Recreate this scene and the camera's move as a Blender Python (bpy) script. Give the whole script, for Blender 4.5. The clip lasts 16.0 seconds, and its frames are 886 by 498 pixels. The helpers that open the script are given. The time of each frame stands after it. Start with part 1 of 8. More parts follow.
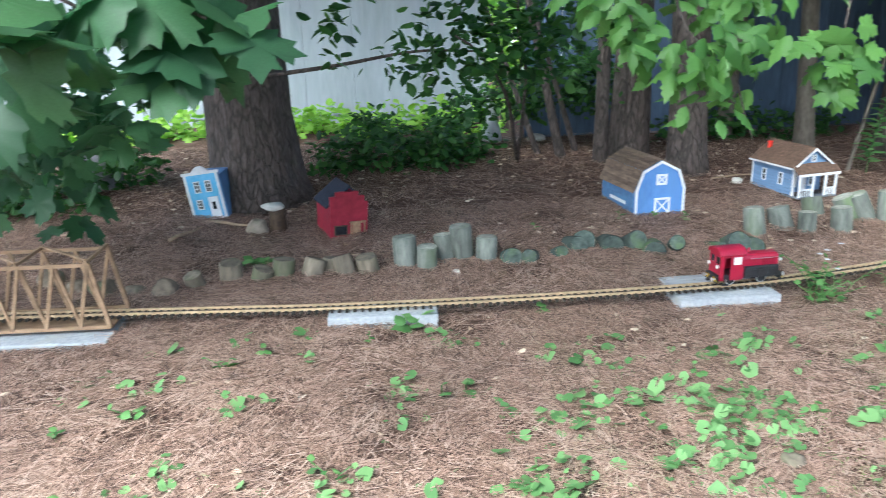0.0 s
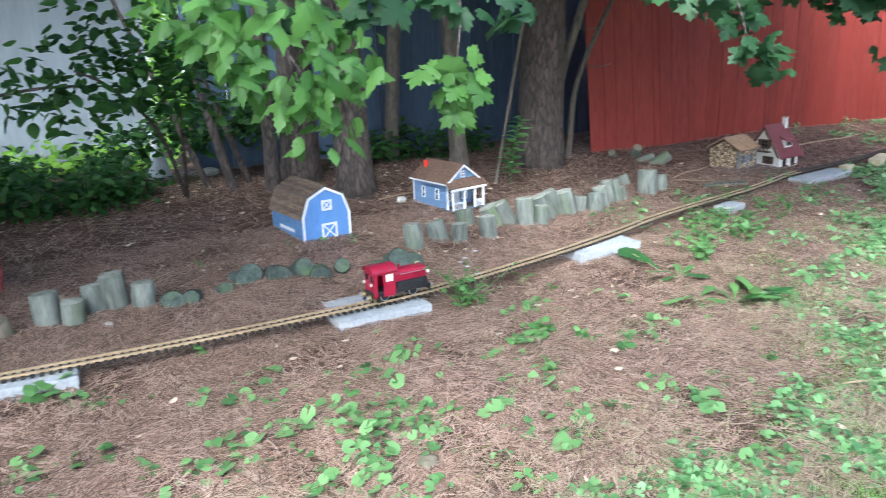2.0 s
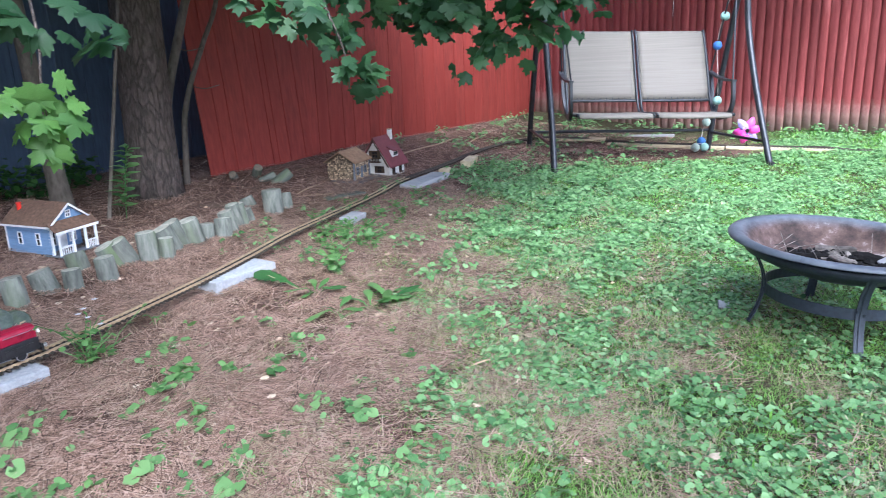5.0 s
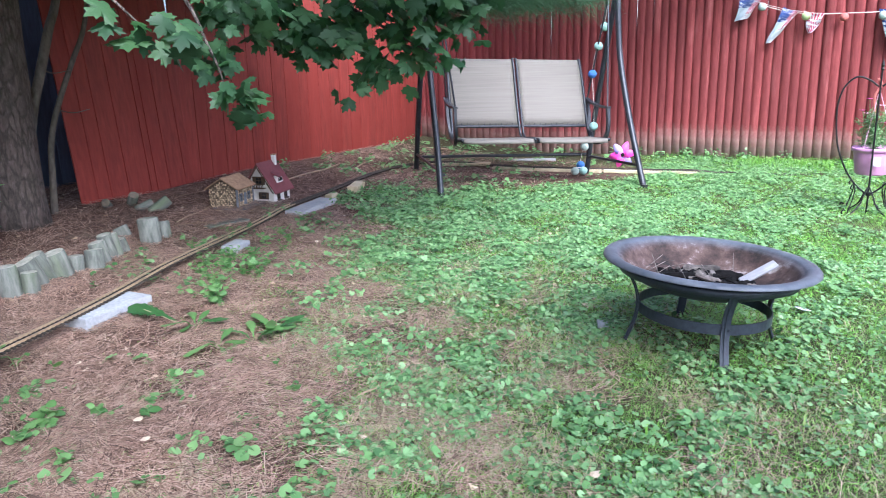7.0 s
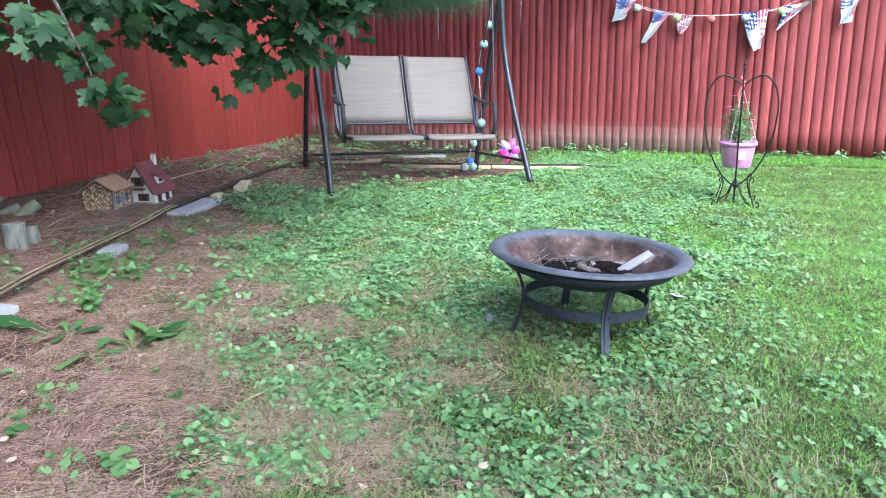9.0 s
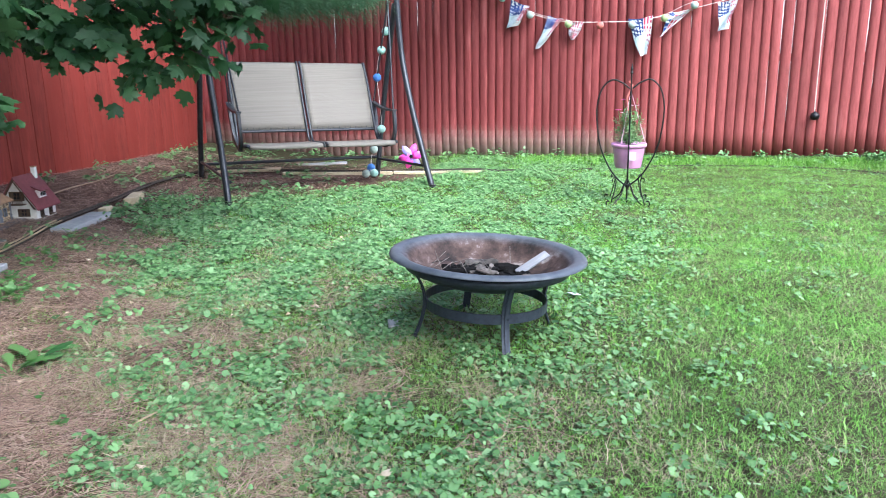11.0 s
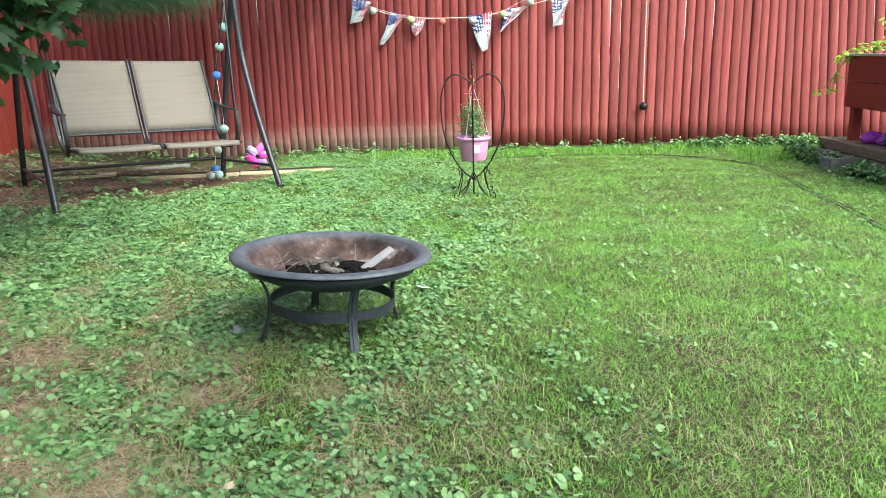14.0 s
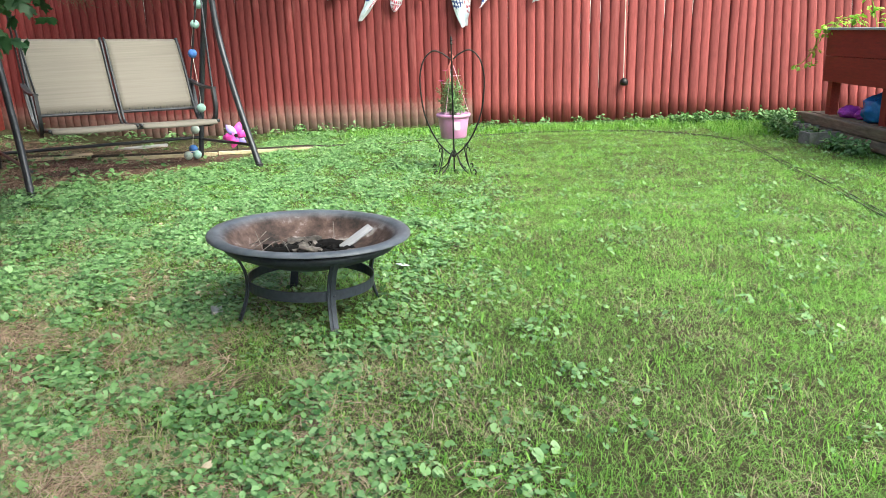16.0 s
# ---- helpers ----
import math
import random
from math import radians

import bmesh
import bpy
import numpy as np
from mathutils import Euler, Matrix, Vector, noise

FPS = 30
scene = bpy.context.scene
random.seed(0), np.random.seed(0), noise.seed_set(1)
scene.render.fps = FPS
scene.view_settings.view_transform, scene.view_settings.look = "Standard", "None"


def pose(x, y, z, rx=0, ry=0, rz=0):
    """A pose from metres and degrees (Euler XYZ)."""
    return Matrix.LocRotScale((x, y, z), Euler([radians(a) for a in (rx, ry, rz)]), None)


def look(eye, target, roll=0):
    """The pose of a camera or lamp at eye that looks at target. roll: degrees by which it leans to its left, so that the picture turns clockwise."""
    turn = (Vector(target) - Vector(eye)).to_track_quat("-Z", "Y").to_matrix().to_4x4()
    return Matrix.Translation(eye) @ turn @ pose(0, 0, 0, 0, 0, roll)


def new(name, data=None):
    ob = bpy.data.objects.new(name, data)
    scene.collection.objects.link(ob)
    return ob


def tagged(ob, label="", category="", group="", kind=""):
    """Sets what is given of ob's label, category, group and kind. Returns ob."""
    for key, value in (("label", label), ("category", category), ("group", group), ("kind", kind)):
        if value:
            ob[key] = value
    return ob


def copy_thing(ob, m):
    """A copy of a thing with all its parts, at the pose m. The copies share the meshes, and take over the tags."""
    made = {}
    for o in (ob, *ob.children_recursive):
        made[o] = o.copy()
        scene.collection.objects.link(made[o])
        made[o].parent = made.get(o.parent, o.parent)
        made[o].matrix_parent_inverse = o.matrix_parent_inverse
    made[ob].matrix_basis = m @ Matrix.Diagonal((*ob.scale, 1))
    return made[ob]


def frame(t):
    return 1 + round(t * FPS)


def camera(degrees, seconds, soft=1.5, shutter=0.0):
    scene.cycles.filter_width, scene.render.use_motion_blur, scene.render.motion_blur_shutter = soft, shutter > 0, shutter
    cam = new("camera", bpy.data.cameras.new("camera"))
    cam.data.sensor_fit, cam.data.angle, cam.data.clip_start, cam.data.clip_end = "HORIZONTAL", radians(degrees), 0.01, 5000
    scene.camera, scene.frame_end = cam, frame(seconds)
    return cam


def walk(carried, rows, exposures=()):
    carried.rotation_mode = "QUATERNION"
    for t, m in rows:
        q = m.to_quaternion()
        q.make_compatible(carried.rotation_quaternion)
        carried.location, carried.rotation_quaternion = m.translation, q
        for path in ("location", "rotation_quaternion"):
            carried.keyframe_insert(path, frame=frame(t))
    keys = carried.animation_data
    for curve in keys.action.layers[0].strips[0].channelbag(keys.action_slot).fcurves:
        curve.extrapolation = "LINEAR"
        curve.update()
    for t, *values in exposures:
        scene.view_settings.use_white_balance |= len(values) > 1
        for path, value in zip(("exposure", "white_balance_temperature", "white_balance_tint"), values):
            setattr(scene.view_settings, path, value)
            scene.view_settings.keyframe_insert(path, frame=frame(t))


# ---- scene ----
cam = camera(60.9, 16.0, soft=0.6, shutter=0.4)
METRES, EYE, TILT, LEAN, TURN = 0.6232, 1.2, 0.0, 0.0, -3.6
ROWS = [
    (0.0, 0.0, 0.0, 0.0, -0.43, -17.41, 1.38),
    (0.5, 0.1098, -0.0045, 0.006, -5.9, -17.05, 1.48),
    (1.0, 0.2326, -0.0294, 0.0142, -11.46, -16.68, 1.53),
    (1.5, 0.3574, -0.0482, 0.003, -16.93, -16.28, 1.55),
    (2.0, 0.445, -0.055, 0.0089, -22.35, -15.97, 1.69),
    (2.5, 0.492, -0.0713, 0.0163, -27.89, -15.8, 1.87),
    (3.0, 0.504, -0.0622, 0.0165, -33.47, -15.76, 2.1),
    (3.5, 0.477, -0.0154, 0.0141, -39.6, -16.09, 2.2),
    (4.0, 0.468, 0.0183, 0.0159, -44.49, -16.22, 2.06),
    (4.5, 0.4806, 0.0225, 0.0192, -48.02, -15.97, 2.06),
    (7.0, 0.5465, -0.0112, 0.0476, -59.06, -14.04, 1.21),
    (7.5, 0.5547, -0.0237, 0.0441, -61.1, -14.08, 1.0),
    (8.0, 0.5635, -0.0385, 0.0429, -63.18, -14.17, 0.85),
    (8.5, 0.5711, -0.0492, 0.0436, -65.2, -14.28, 0.79),
    (9.0, 0.5774, -0.0608, 0.0465, -67.09, -14.39, 0.78),
    (11.5, 0.6194, -0.1256, 0.0411, -76.29, -13.95, 0.95),
    (12.0, 0.6299, -0.1382, 0.038, -78.32, -13.89, 0.87),
    (12.5, 0.6399, -0.1561, 0.0363, -80.39, -13.93, 0.84),
    (13.0, 0.6543, -0.1764, 0.0349, -82.4, -14.09, 0.94),
    (13.5, 0.651, -0.2075, 0.035, -84.09, -14.31, 1.18),
    (14.0, 0.6498, -0.2307, 0.0366, -85.29, -14.56, 1.41),
    (14.5, 0.6558, -0.2459, 0.0318, -86.0, -14.97, 1.62),
    (15.0, 0.6626, -0.2564, 0.0275, -86.36, -15.42, 1.71),
    (15.5, 0.6651, -0.26, 0.0237, -86.55, -15.87, 1.71),
    (16.0, 0.6634, -0.2659, 0.0221, -86.65, -16.22, 1.72),
]
walk(cam, [(t, pose(0, 0, EYE, TILT, LEAN, TURN) @ pose(METRES * x, METRES * y, METRES * z, 90 + pitch, roll, yaw)) for t, x, y, z, yaw, pitch, roll in ROWS],
     exposures=[(0.0, 2.2, 5400, -1), (2.5, 2.24, 5300, 4), (4.5, 2.02, 5200, 9), (7.0, 1.97, 5300, 13), (9.0, 1.92, 5300, 11), (11.5, 1.84, 5500, 6), (13.0, 1.77, 6000, 2), (16.0, 1.72, 6400, -1)])


# ---- world, sun ----
world = bpy.data.worlds.new("world")
scene.world = world
world.use_nodes = True
wn = world.node_tree.nodes
sky = wn.new("ShaderNodeTexSky")
sky.sky_type, sky.sun_disc = "NISHITA", False
sky.sun_elevation, sky.sun_rotation = radians(50), radians(220)
sky.air_density, sky.dust_density, sky.ozone_density = 0.8, 6.0, 1.0
wn["Background"].inputs["Strength"].default_value = 0.13
world.node_tree.links.new(sky.outputs[0], wn["Background"].inputs["Color"])
sun = new("sun", bpy.data.lights.new("sun", "SUN"))
sun.data.energy, sun.data.angle, sun.data.color = 1.5, radians(35), (1.0, 0.97, 0.93)
sun.matrix_world = look((-6.4, -7.6, 11.9), (0, 0, 0))


# ---- mesh helpers ----
def finish(name, bm, mat, parent=None, smooth=False):
    me = bpy.data.meshes.new(name)
    bm.normal_update()
    bm.to_mesh(me)
    bm.free()
    if mat:
        me.materials.append(mat)
    if smooth:
        me.polygons.foreach_set("use_smooth", [True] * len(me.polygons))
    ob = new(name, me)
    ob.parent = parent
    return ob


def part(name, bm, mat, parent, label="", smooth=False):
    return tagged(finish(name, bm, mat, parent, smooth), label)


def piece(name, me, parent, m):
    """One more object on a mesh that is there already."""
    ob = new(name, me)
    ob.parent = parent
    ob.matrix_basis = m
    return ob


def thing(name, label, category, m=None, group=""):
    ob = new(name)
    ob.empty_display_size = 0.05
    if m is not None:
        ob.matrix_basis = m
    return tagged(ob, label, category, group)


def box(bm, x, y, z, sx, sy, sz, m=None, bevel=0.0):
    """A box centred at x, y with its foot at z."""
    tmp = bmesh.new()
    bmesh.ops.create_cube(tmp, size=1.0, matrix=Matrix.Translation((x, y, z + sz / 2)) @ Matrix.Diagonal((sx, sy, sz, 1)))
    if bevel:
        bmesh.ops.bevel(tmp, geom=tmp.edges[:], offset=bevel, segments=2, affect="EDGES", profile=0.5)
    if m is not None:
        bmesh.ops.transform(tmp, matrix=m, verts=tmp.verts)
    join(bm, tmp)


def join(bm, tmp):
    at = [bm.verts.new(v.co) for v in tmp.verts]
    tmp.verts.index_update()
    for f in tmp.faces:
        bm.faces.new([at[v.index] for v in f.verts])
    tmp.free()


def boxed(*args, **kw):
    bm = bmesh.new()
    box(bm, *args, **kw)
    return bm


def tube(bm, pts, radii, seg=10, caps=True):
    """A round tube through the points; radii is one number or one a point."""
    pts = [Vector(p) for p in pts]
    if not hasattr(radii, "__len__"):
        radii = [radii] * len(pts)
    radii = [float(r) for r in radii]
    rings, side = [], None
    for i, p in enumerate(pts):
        d = (pts[min(i + 1, len(pts) - 1)] - pts[max(i - 1, 0)]).normalized()
        if side is None:
            side = d.orthogonal().normalized()
        side = (side - d * side.dot(d)).normalized()
        up = d.cross(side)
        rings.append([bm.verts.new(p + radii[i] * (math.cos(a) * side + math.sin(a) * up)) for a in (2 * math.pi * k / seg for k in range(seg))])
    for a, b in zip(rings, rings[1:]):
        for k in range(seg):
            bm.faces.new((a[k], a[(k + 1) % seg], b[(k + 1) % seg], b[k]))
    if caps:
        bm.faces.new(rings[0][::-1])
        bm.faces.new(rings[-1])


def tubed(*args, **kw):
    bm = bmesh.new()
    tube(bm, *args, **kw)
    return bm


def curve(pts, n=8):
    """A smooth line through the points (Catmull-Rom), n steps a span."""
    pts = [Vector(p) for p in pts]
    ends = [2 * pts[0] - pts[1]] + pts + [2 * pts[-1] - pts[-2]]
    out = []
    for i in range(len(pts) - 1):
        a, b, c, d = ends[i:i + 4]
        for k in range(n):
            t = k / n
            out.append(0.5 * (2 * b + (c - a) * t + (2 * a - 5 * b + 4 * c - d) * t * t + (3 * b - a - 3 * c + d) * t ** 3))
    return out + [pts[-1]]


def band(bm, pts, across, w, th):
    """A flat bar through the points: w wide along across, th thick."""
    pts, across = [Vector(p) for p in pts], Vector(across).normalized()
    rings = []
    for i, p in enumerate(pts):
        d = (pts[min(i + 1, len(pts) - 1)] - pts[max(i - 1, 0)]).normalized()
        n = d.cross(across).normalized()
        rings.append([bm.verts.new(p + a * w / 2 * across + b * th / 2 * n) for a, b in ((-1, -1), (1, -1), (1, 1), (-1, 1))])
    for a, b in zip(rings, rings[1:]):
        for k in range(4):
            bm.faces.new((a[k], a[(k + 1) % 4], b[(k + 1) % 4], b[k]))
    bm.faces.new(rings[0][::-1])
    bm.faces.new(rings[-1])


def lathe(bm, profile, seg=48, closed=False):
    """A body of revolution about z through (radius, height) pairs."""
    rings = []
    for r, z in profile:
        if r < 1e-6:
            rings.append([bm.verts.new((0, 0, z))])
        else:
            rings.append([bm.verts.new((r * math.cos(2 * math.pi * k / seg), r * math.sin(2 * math.pi * k / seg), z)) for k in range(seg)])
    pairs = list(zip(rings, rings[1:])) + ([(rings[-1], rings[0])] if closed else [])
    for a, b in pairs:
        for k in range(seg):
            j = (k + 1) % seg
            if len(a) == 1:
                bm.faces.new((a[0], b[j], b[k]))
            elif len(b) == 1:
                bm.faces.new((a[k], a[j], b[0]))
            else:
                bm.faces.new((a[k], a[j], b[j], b[k]))


def lathed(profile, seg=48, closed=False):
    bm = bmesh.new()
    lathe(bm, profile, seg, closed)
    return bm


def prism(bm, poly, y0, y1, m=None):
    """The polygon in x, z pushed along y from y0 to y1."""
    m = m or Matrix()
    a = [bm.verts.new(m @ Vector((x, y0, z))) for x, z in poly]
    b = [bm.verts.new(m @ Vector((x, y1, z))) for x, z in poly]
    bm.faces.new(a)
    bm.faces.new(b[::-1])
    n = len(poly)
    for i in range(n):
        bm.faces.new((a[(i + 1) % n], a[i], b[i], b[(i + 1) % n]))


def prismed(*args):
    bm = bmesh.new()
    prism(bm, *args)
    return bm


def roughen(bm, amount, scale, seed=0.0):
    for v in bm.verts:
        n = noise.noise_vector(v.co * scale + Vector((seed, 1.7 * seed, 3.1)))
        v.co += amount * n


def sheet(name, verts, faces, mat, smooth=False):
    """Many alike small pieces in one mesh: verts is (count, k, 3), faces are index tuples over the k corners."""
    n, k = verts.shape[:2]
    sizes = [len(f) for f in faces]
    idx = np.concatenate([np.array(f) for f in faces])
    loops = (idx[None, :] + (np.arange(n) * k)[:, None]).ravel()
    totals = np.tile(sizes, n)
    starts = np.concatenate(([0], np.cumsum(totals)[:-1]))
    me = bpy.data.meshes.new(name)
    me.vertices.add(n * k)
    me.vertices.foreach_set("co", verts.astype(np.float32).ravel())
    me.loops.add(len(loops))
    me.loops.foreach_set("vertex_index", loops.astype(np.int32))
    me.polygons.add(len(totals))
    me.polygons.foreach_set("loop_start", starts.astype(np.int32))
    me.polygons.foreach_set("use_smooth", np.full(len(totals), smooth))
    me.update(calc_edges=True)
    me.validate()
    me.materials.append(mat)
    return new(name, me)


# ---- materials ----
def nodes_of(name):
    m = bpy.data.materials.new(name)
    m.use_nodes = True
    return m, m.node_tree.nodes, m.node_tree.links, m.node_tree.nodes["Principled BSDF"]


def add(n, kind, **values):
    node = n.new("ShaderNode" + kind)
    for key, v in values.items():
        node.inputs[key].default_value = v
    return node


def ramp(n, *stops):
    r = n.new("ShaderNodeValToRGB")
    while len(r.color_ramp.elements) < len(stops):
        r.color_ramp.elements.new(0.5)
    for e, (at, col) in zip(r.color_ramp.elements, stops):
        e.position, e.color = at, (*col, 1)
    return r


def mat(name, a, b, scale=20, rough=0.6, metal=0.0, bump=0.3, wear=None, wear_at=0.6, stretch=(1, 1, 1), spread=0.0, spec=0.4, depth=0.004):
    """A surface that goes from colour a to b with its grain, has patches of the colour wear, and varies from object to object by spread."""
    m, n, l, bsdf = nodes_of(name)
    co = n.new("ShaderNodeTexCoord")
    info = n.new("ShaderNodeObjectInfo")
    shift = add(n, "VectorMath")
    shift.operation = "MULTIPLY_ADD"
    comb = n.new("ShaderNodeCombineXYZ")
    for s in "XYZ":
        l.new(info.outputs["Random"], comb.inputs[s])
    l.new(comb.outputs[0], shift.inputs[0])
    shift.inputs[1].default_value = (17, 31, 23)
    mapping = add(n, "Mapping", Scale=stretch)
    l.new(co.outputs["Object"], mapping.inputs["Vector"])
    l.new(mapping.outputs[0], shift.inputs[2])
    grain = add(n, "TexNoise", Scale=scale, Detail=7, Roughness=0.65)
    large = add(n, "TexNoise", Scale=scale / 7, Detail=4, Roughness=0.6)
    l.new(shift.outputs[0], grain.inputs["Vector"])
    l.new(shift.outputs[0], large.inputs["Vector"])
    r = ramp(n, (0.3, a), (0.7, b))
    l.new(grain.outputs[0], r.inputs[0])
    colour = r.outputs[0]
    if wear:
        mask = ramp(n, (wear_at - 0.08, (0, 0, 0)), (wear_at + 0.1, (1, 1, 1)))
        l.new(large.outputs[0], mask.inputs[0])
        mix = n.new("ShaderNodeMixRGB")
        mix.inputs[2].default_value = (*wear, 1)
        l.new(mask.outputs[0], mix.inputs[0])
        l.new(colour, mix.inputs[1])
        colour = mix.outputs[0]
    val = add(n, "MapRange")
    val.inputs["From Min"].default_value, val.inputs["From Max"].default_value = 0.3, 0.7
    val.inputs["To Min"].default_value, val.inputs["To Max"].default_value = 0.85, 1.15
    l.new(large.outputs[0], val.inputs["Value"])
    hsv = n.new("ShaderNodeHueSaturation")
    if spread:
        vary = add(n, "MapRange")
        vary.inputs["To Min"].default_value, vary.inputs["To Max"].default_value = 1 - spread, 1 + spread
        l.new(info.outputs["Random"], vary.inputs["Value"])
        times = n.new("ShaderNodeMath")
        times.operation = "MULTIPLY"
        l.new(vary.outputs[0], times.inputs[0])
        l.new(val.outputs[0], times.inputs[1])
        l.new(times.outputs[0], hsv.inputs["Value"])
    else:
        l.new(val.outputs[0], hsv.inputs["Value"])
    l.new(colour, hsv.inputs["Color"])
    l.new(hsv.outputs[0], bsdf.inputs["Base Color"])
    rr = add(n, "MapRange")
    rr.inputs["To Min"].default_value, rr.inputs["To Max"].default_value = max(rough - 0.12, 0.05), min(rough + 0.12, 1)
    l.new(grain.outputs[0], rr.inputs["Value"])
    l.new(rr.outputs[0], bsdf.inputs["Roughness"])
    bsdf.inputs["Metallic"].default_value = metal
    bsdf.inputs["Specular IOR Level"].default_value = spec
    if bump:
        bp = add(n, "Bump", Strength=bump, Distance=depth)
        l.new(grain.outputs[0], bp.inputs["Height"])
        l.new(bp.outputs[0], bsdf.inputs["Normal"])
    return m


def mat_leaf(name, *cols, island=False, rough=0.45, lets=0.35, back=1.6, patch=None):
    """Leaf: colours picked leaf by leaf, part of the light passes through; patch is a second tone in broad uneven stretches."""
    m, n, l, bsdf = nodes_of(name)
    src = n.new("ShaderNodeNewGeometry") if island else n.new("ShaderNodeObjectInfo")
    stops = [(i / max(len(cols) - 1, 1), c) for i, c in enumerate(cols)]
    r = ramp(n, *stops)
    l.new(src.outputs["Random Per Island" if island else "Random"], r.inputs[0])
    co = n.new("ShaderNodeTexCoord")
    veins = add(n, "TexNoise", Scale=40 if not island else 9, Detail=4)
    l.new(co.outputs["Object"], veins.inputs["Vector"])
    val = add(n, "MapRange")
    val.inputs["To Min"].default_value, val.inputs["To Max"].default_value = 0.7, 1.3
    l.new(veins.outputs[0], val.inputs["Value"])
    hsv = n.new("ShaderNodeHueSaturation")
    l.new(val.outputs[0], hsv.inputs["Value"])
    colour = r.outputs[0]
    if patch:
        broad = add(n, "TexNoise", Scale=1.7, Detail=5, Roughness=0.6)
        l.new(co.outputs["Object"], broad.inputs["Vector"])
        where = ramp(n, (0.44, (0, 0, 0)), (0.62, (0.75, 0.75, 0.75)))
        l.new(broad.outputs[0], where.inputs[0])
        two = n.new("ShaderNodeMixRGB")
        two.inputs[2].default_value = (*patch, 1)
        l.new(where.outputs[0], two.inputs[0])
        l.new(colour, two.inputs[1])
        colour = two.outputs[0]
    l.new(colour, hsv.inputs["Color"])
    l.new(hsv.outputs[0], bsdf.inputs["Base Color"])
    bsdf.inputs["Roughness"].default_value = rough
    bsdf.inputs["Specular IOR Level"].default_value = 0.35
    if lets:
        lit = n.new("ShaderNodeHueSaturation")
        lit.inputs["Value"].default_value, lit.inputs["Saturation"].default_value = back, 1.1
        l.new(hsv.outputs[0], lit.inputs["Color"])
        tr = n.new("ShaderNodeBsdfTranslucent")
        l.new(lit.outputs[0], tr.inputs["Color"])
        mx = n.new("ShaderNodeMixShader")
        mx.inputs[0].default_value = lets
        l.new(bsdf.outputs[0], mx.inputs[1])
        l.new(tr.outputs[0], mx.inputs[2])
        l.new(mx.outputs[0], n["Material Output"].inputs["Surface"])
    return m


def mat_ground():
    """Needle litter under the trees that passes into the soil of the lawn, with pale dry patches and bare earth under the swing."""
    m, n, l, bsdf = nodes_of("needle_litter_and_lawn_soil")
    co = n.new("ShaderNodeTexCoord")
    sep = n.new("ShaderNodeSeparateXYZ")
    l.new(co.outputs["Object"], sep.inputs[0])
    edge = n.new("ShaderNodeMath")
    edge.operation = "MULTIPLY_ADD"
    edge.inputs[1].default_value, edge.inputs[2].default_value = -0.557, -0.22
    l.new(sep.outputs["X"], edge.inputs[0])
    s = n.new("ShaderNodeMath")
    s.operation = "ADD"
    l.new(edge.outputs[0], s.inputs[0])
    l.new(sep.outputs["Y"], s.inputs[1])
    wob = add(n, "TexNoise", Scale=1.6, Detail=5)
    l.new(co.outputs["Object"], wob.inputs["Vector"])
    w = n.new("ShaderNodeMath")
    w.operation = "MULTIPLY_ADD"
    w.inputs[1].default_value, w.inputs[2].default_value = 1.0, -0.5
    l.new(wob.outputs[0], w.inputs[0])
    t = n.new("ShaderNodeMath")
    t.operation = "ADD"
    l.new(s.outputs[0], t.inputs[0])
    l.new(w.outputs[0], t.inputs[1])
    mask = ramp(n, (0.4, (0, 0, 0)), (0.56, (1, 1, 1)))
    # worn earth under the swing: an oval across its bench
    off = n.new("ShaderNodeVectorMath")
    off.operation = "SUBTRACT"
    off.inputs[1].default_value = (7.75, 3.15, 0)
    l.new(co.outputs["Object"], off.inputs[0])
    oval = n.new("ShaderNodeCombineXYZ")
    for socket, axis in (("X", (0.611 / 1.15, -0.791 / 1.15, 0)), ("Y", (0.791 / 0.62, 0.611 / 0.62, 0))):
        dot = n.new("ShaderNodeVectorMath")
        dot.operation = "DOT_PRODUCT"
        dot.inputs[1].default_value = axis
        l.new(off.outputs[0], dot.inputs[0])
        l.new(dot.outputs["Value"], oval.inputs[socket])
    far = n.new("ShaderNodeVectorMath")
    far.operation = "LENGTH"
    l.new(oval.outputs[0], far.inputs[0])
    worn = n.new("ShaderNodeMath")
    worn.operation = "MULTIPLY_ADD"
    worn.inputs[1].default_value, worn.inputs[2].default_value = -1.5, 2.0
    l.new(far.outputs["Value"], worn.inputs[0])
    most = n.new("ShaderNodeMath")
    most.operation = "MAXIMUM"
    l.new(t.outputs[0], most.inputs[0])
    l.new(worn.outputs[0], most.inputs[1])
    mr = add(n, "MapRange")
    mr.inputs["From Min"].default_value, mr.inputs["From Max"].default_value = -2, 2
    l.new(most.outputs[0], mr.inputs["Value"])
    l.new(mr.outputs[0], mask.inputs[0])
    fibre = add(n, "TexNoise", Scale=90, Detail=6, Roughness=0.8, Distortion=2.5)
    big = add(n, "TexNoise", Scale=3.0, Detail=6, Roughness=0.7)
    l.new(co.outputs["Object"], fibre.inputs["Vector"])
    l.new(co.outputs["Object"], big.inputs["Vector"])
    needles = ramp(n, (0.34, (0.02, 0.012, 0.009)), (0.5, (0.1, 0.058, 0.042)), (0.68, (0.3, 0.19, 0.14)))
    l.new(fibre.outputs[0], needles.inputs[0])
    dry = n.new("ShaderNodeMixRGB")
    dmask = ramp(n, (0.56, (0, 0, 0)), (0.72, (0.8, 0.8, 0.8)))
    l.new(big.outputs[0], dmask.inputs[0])
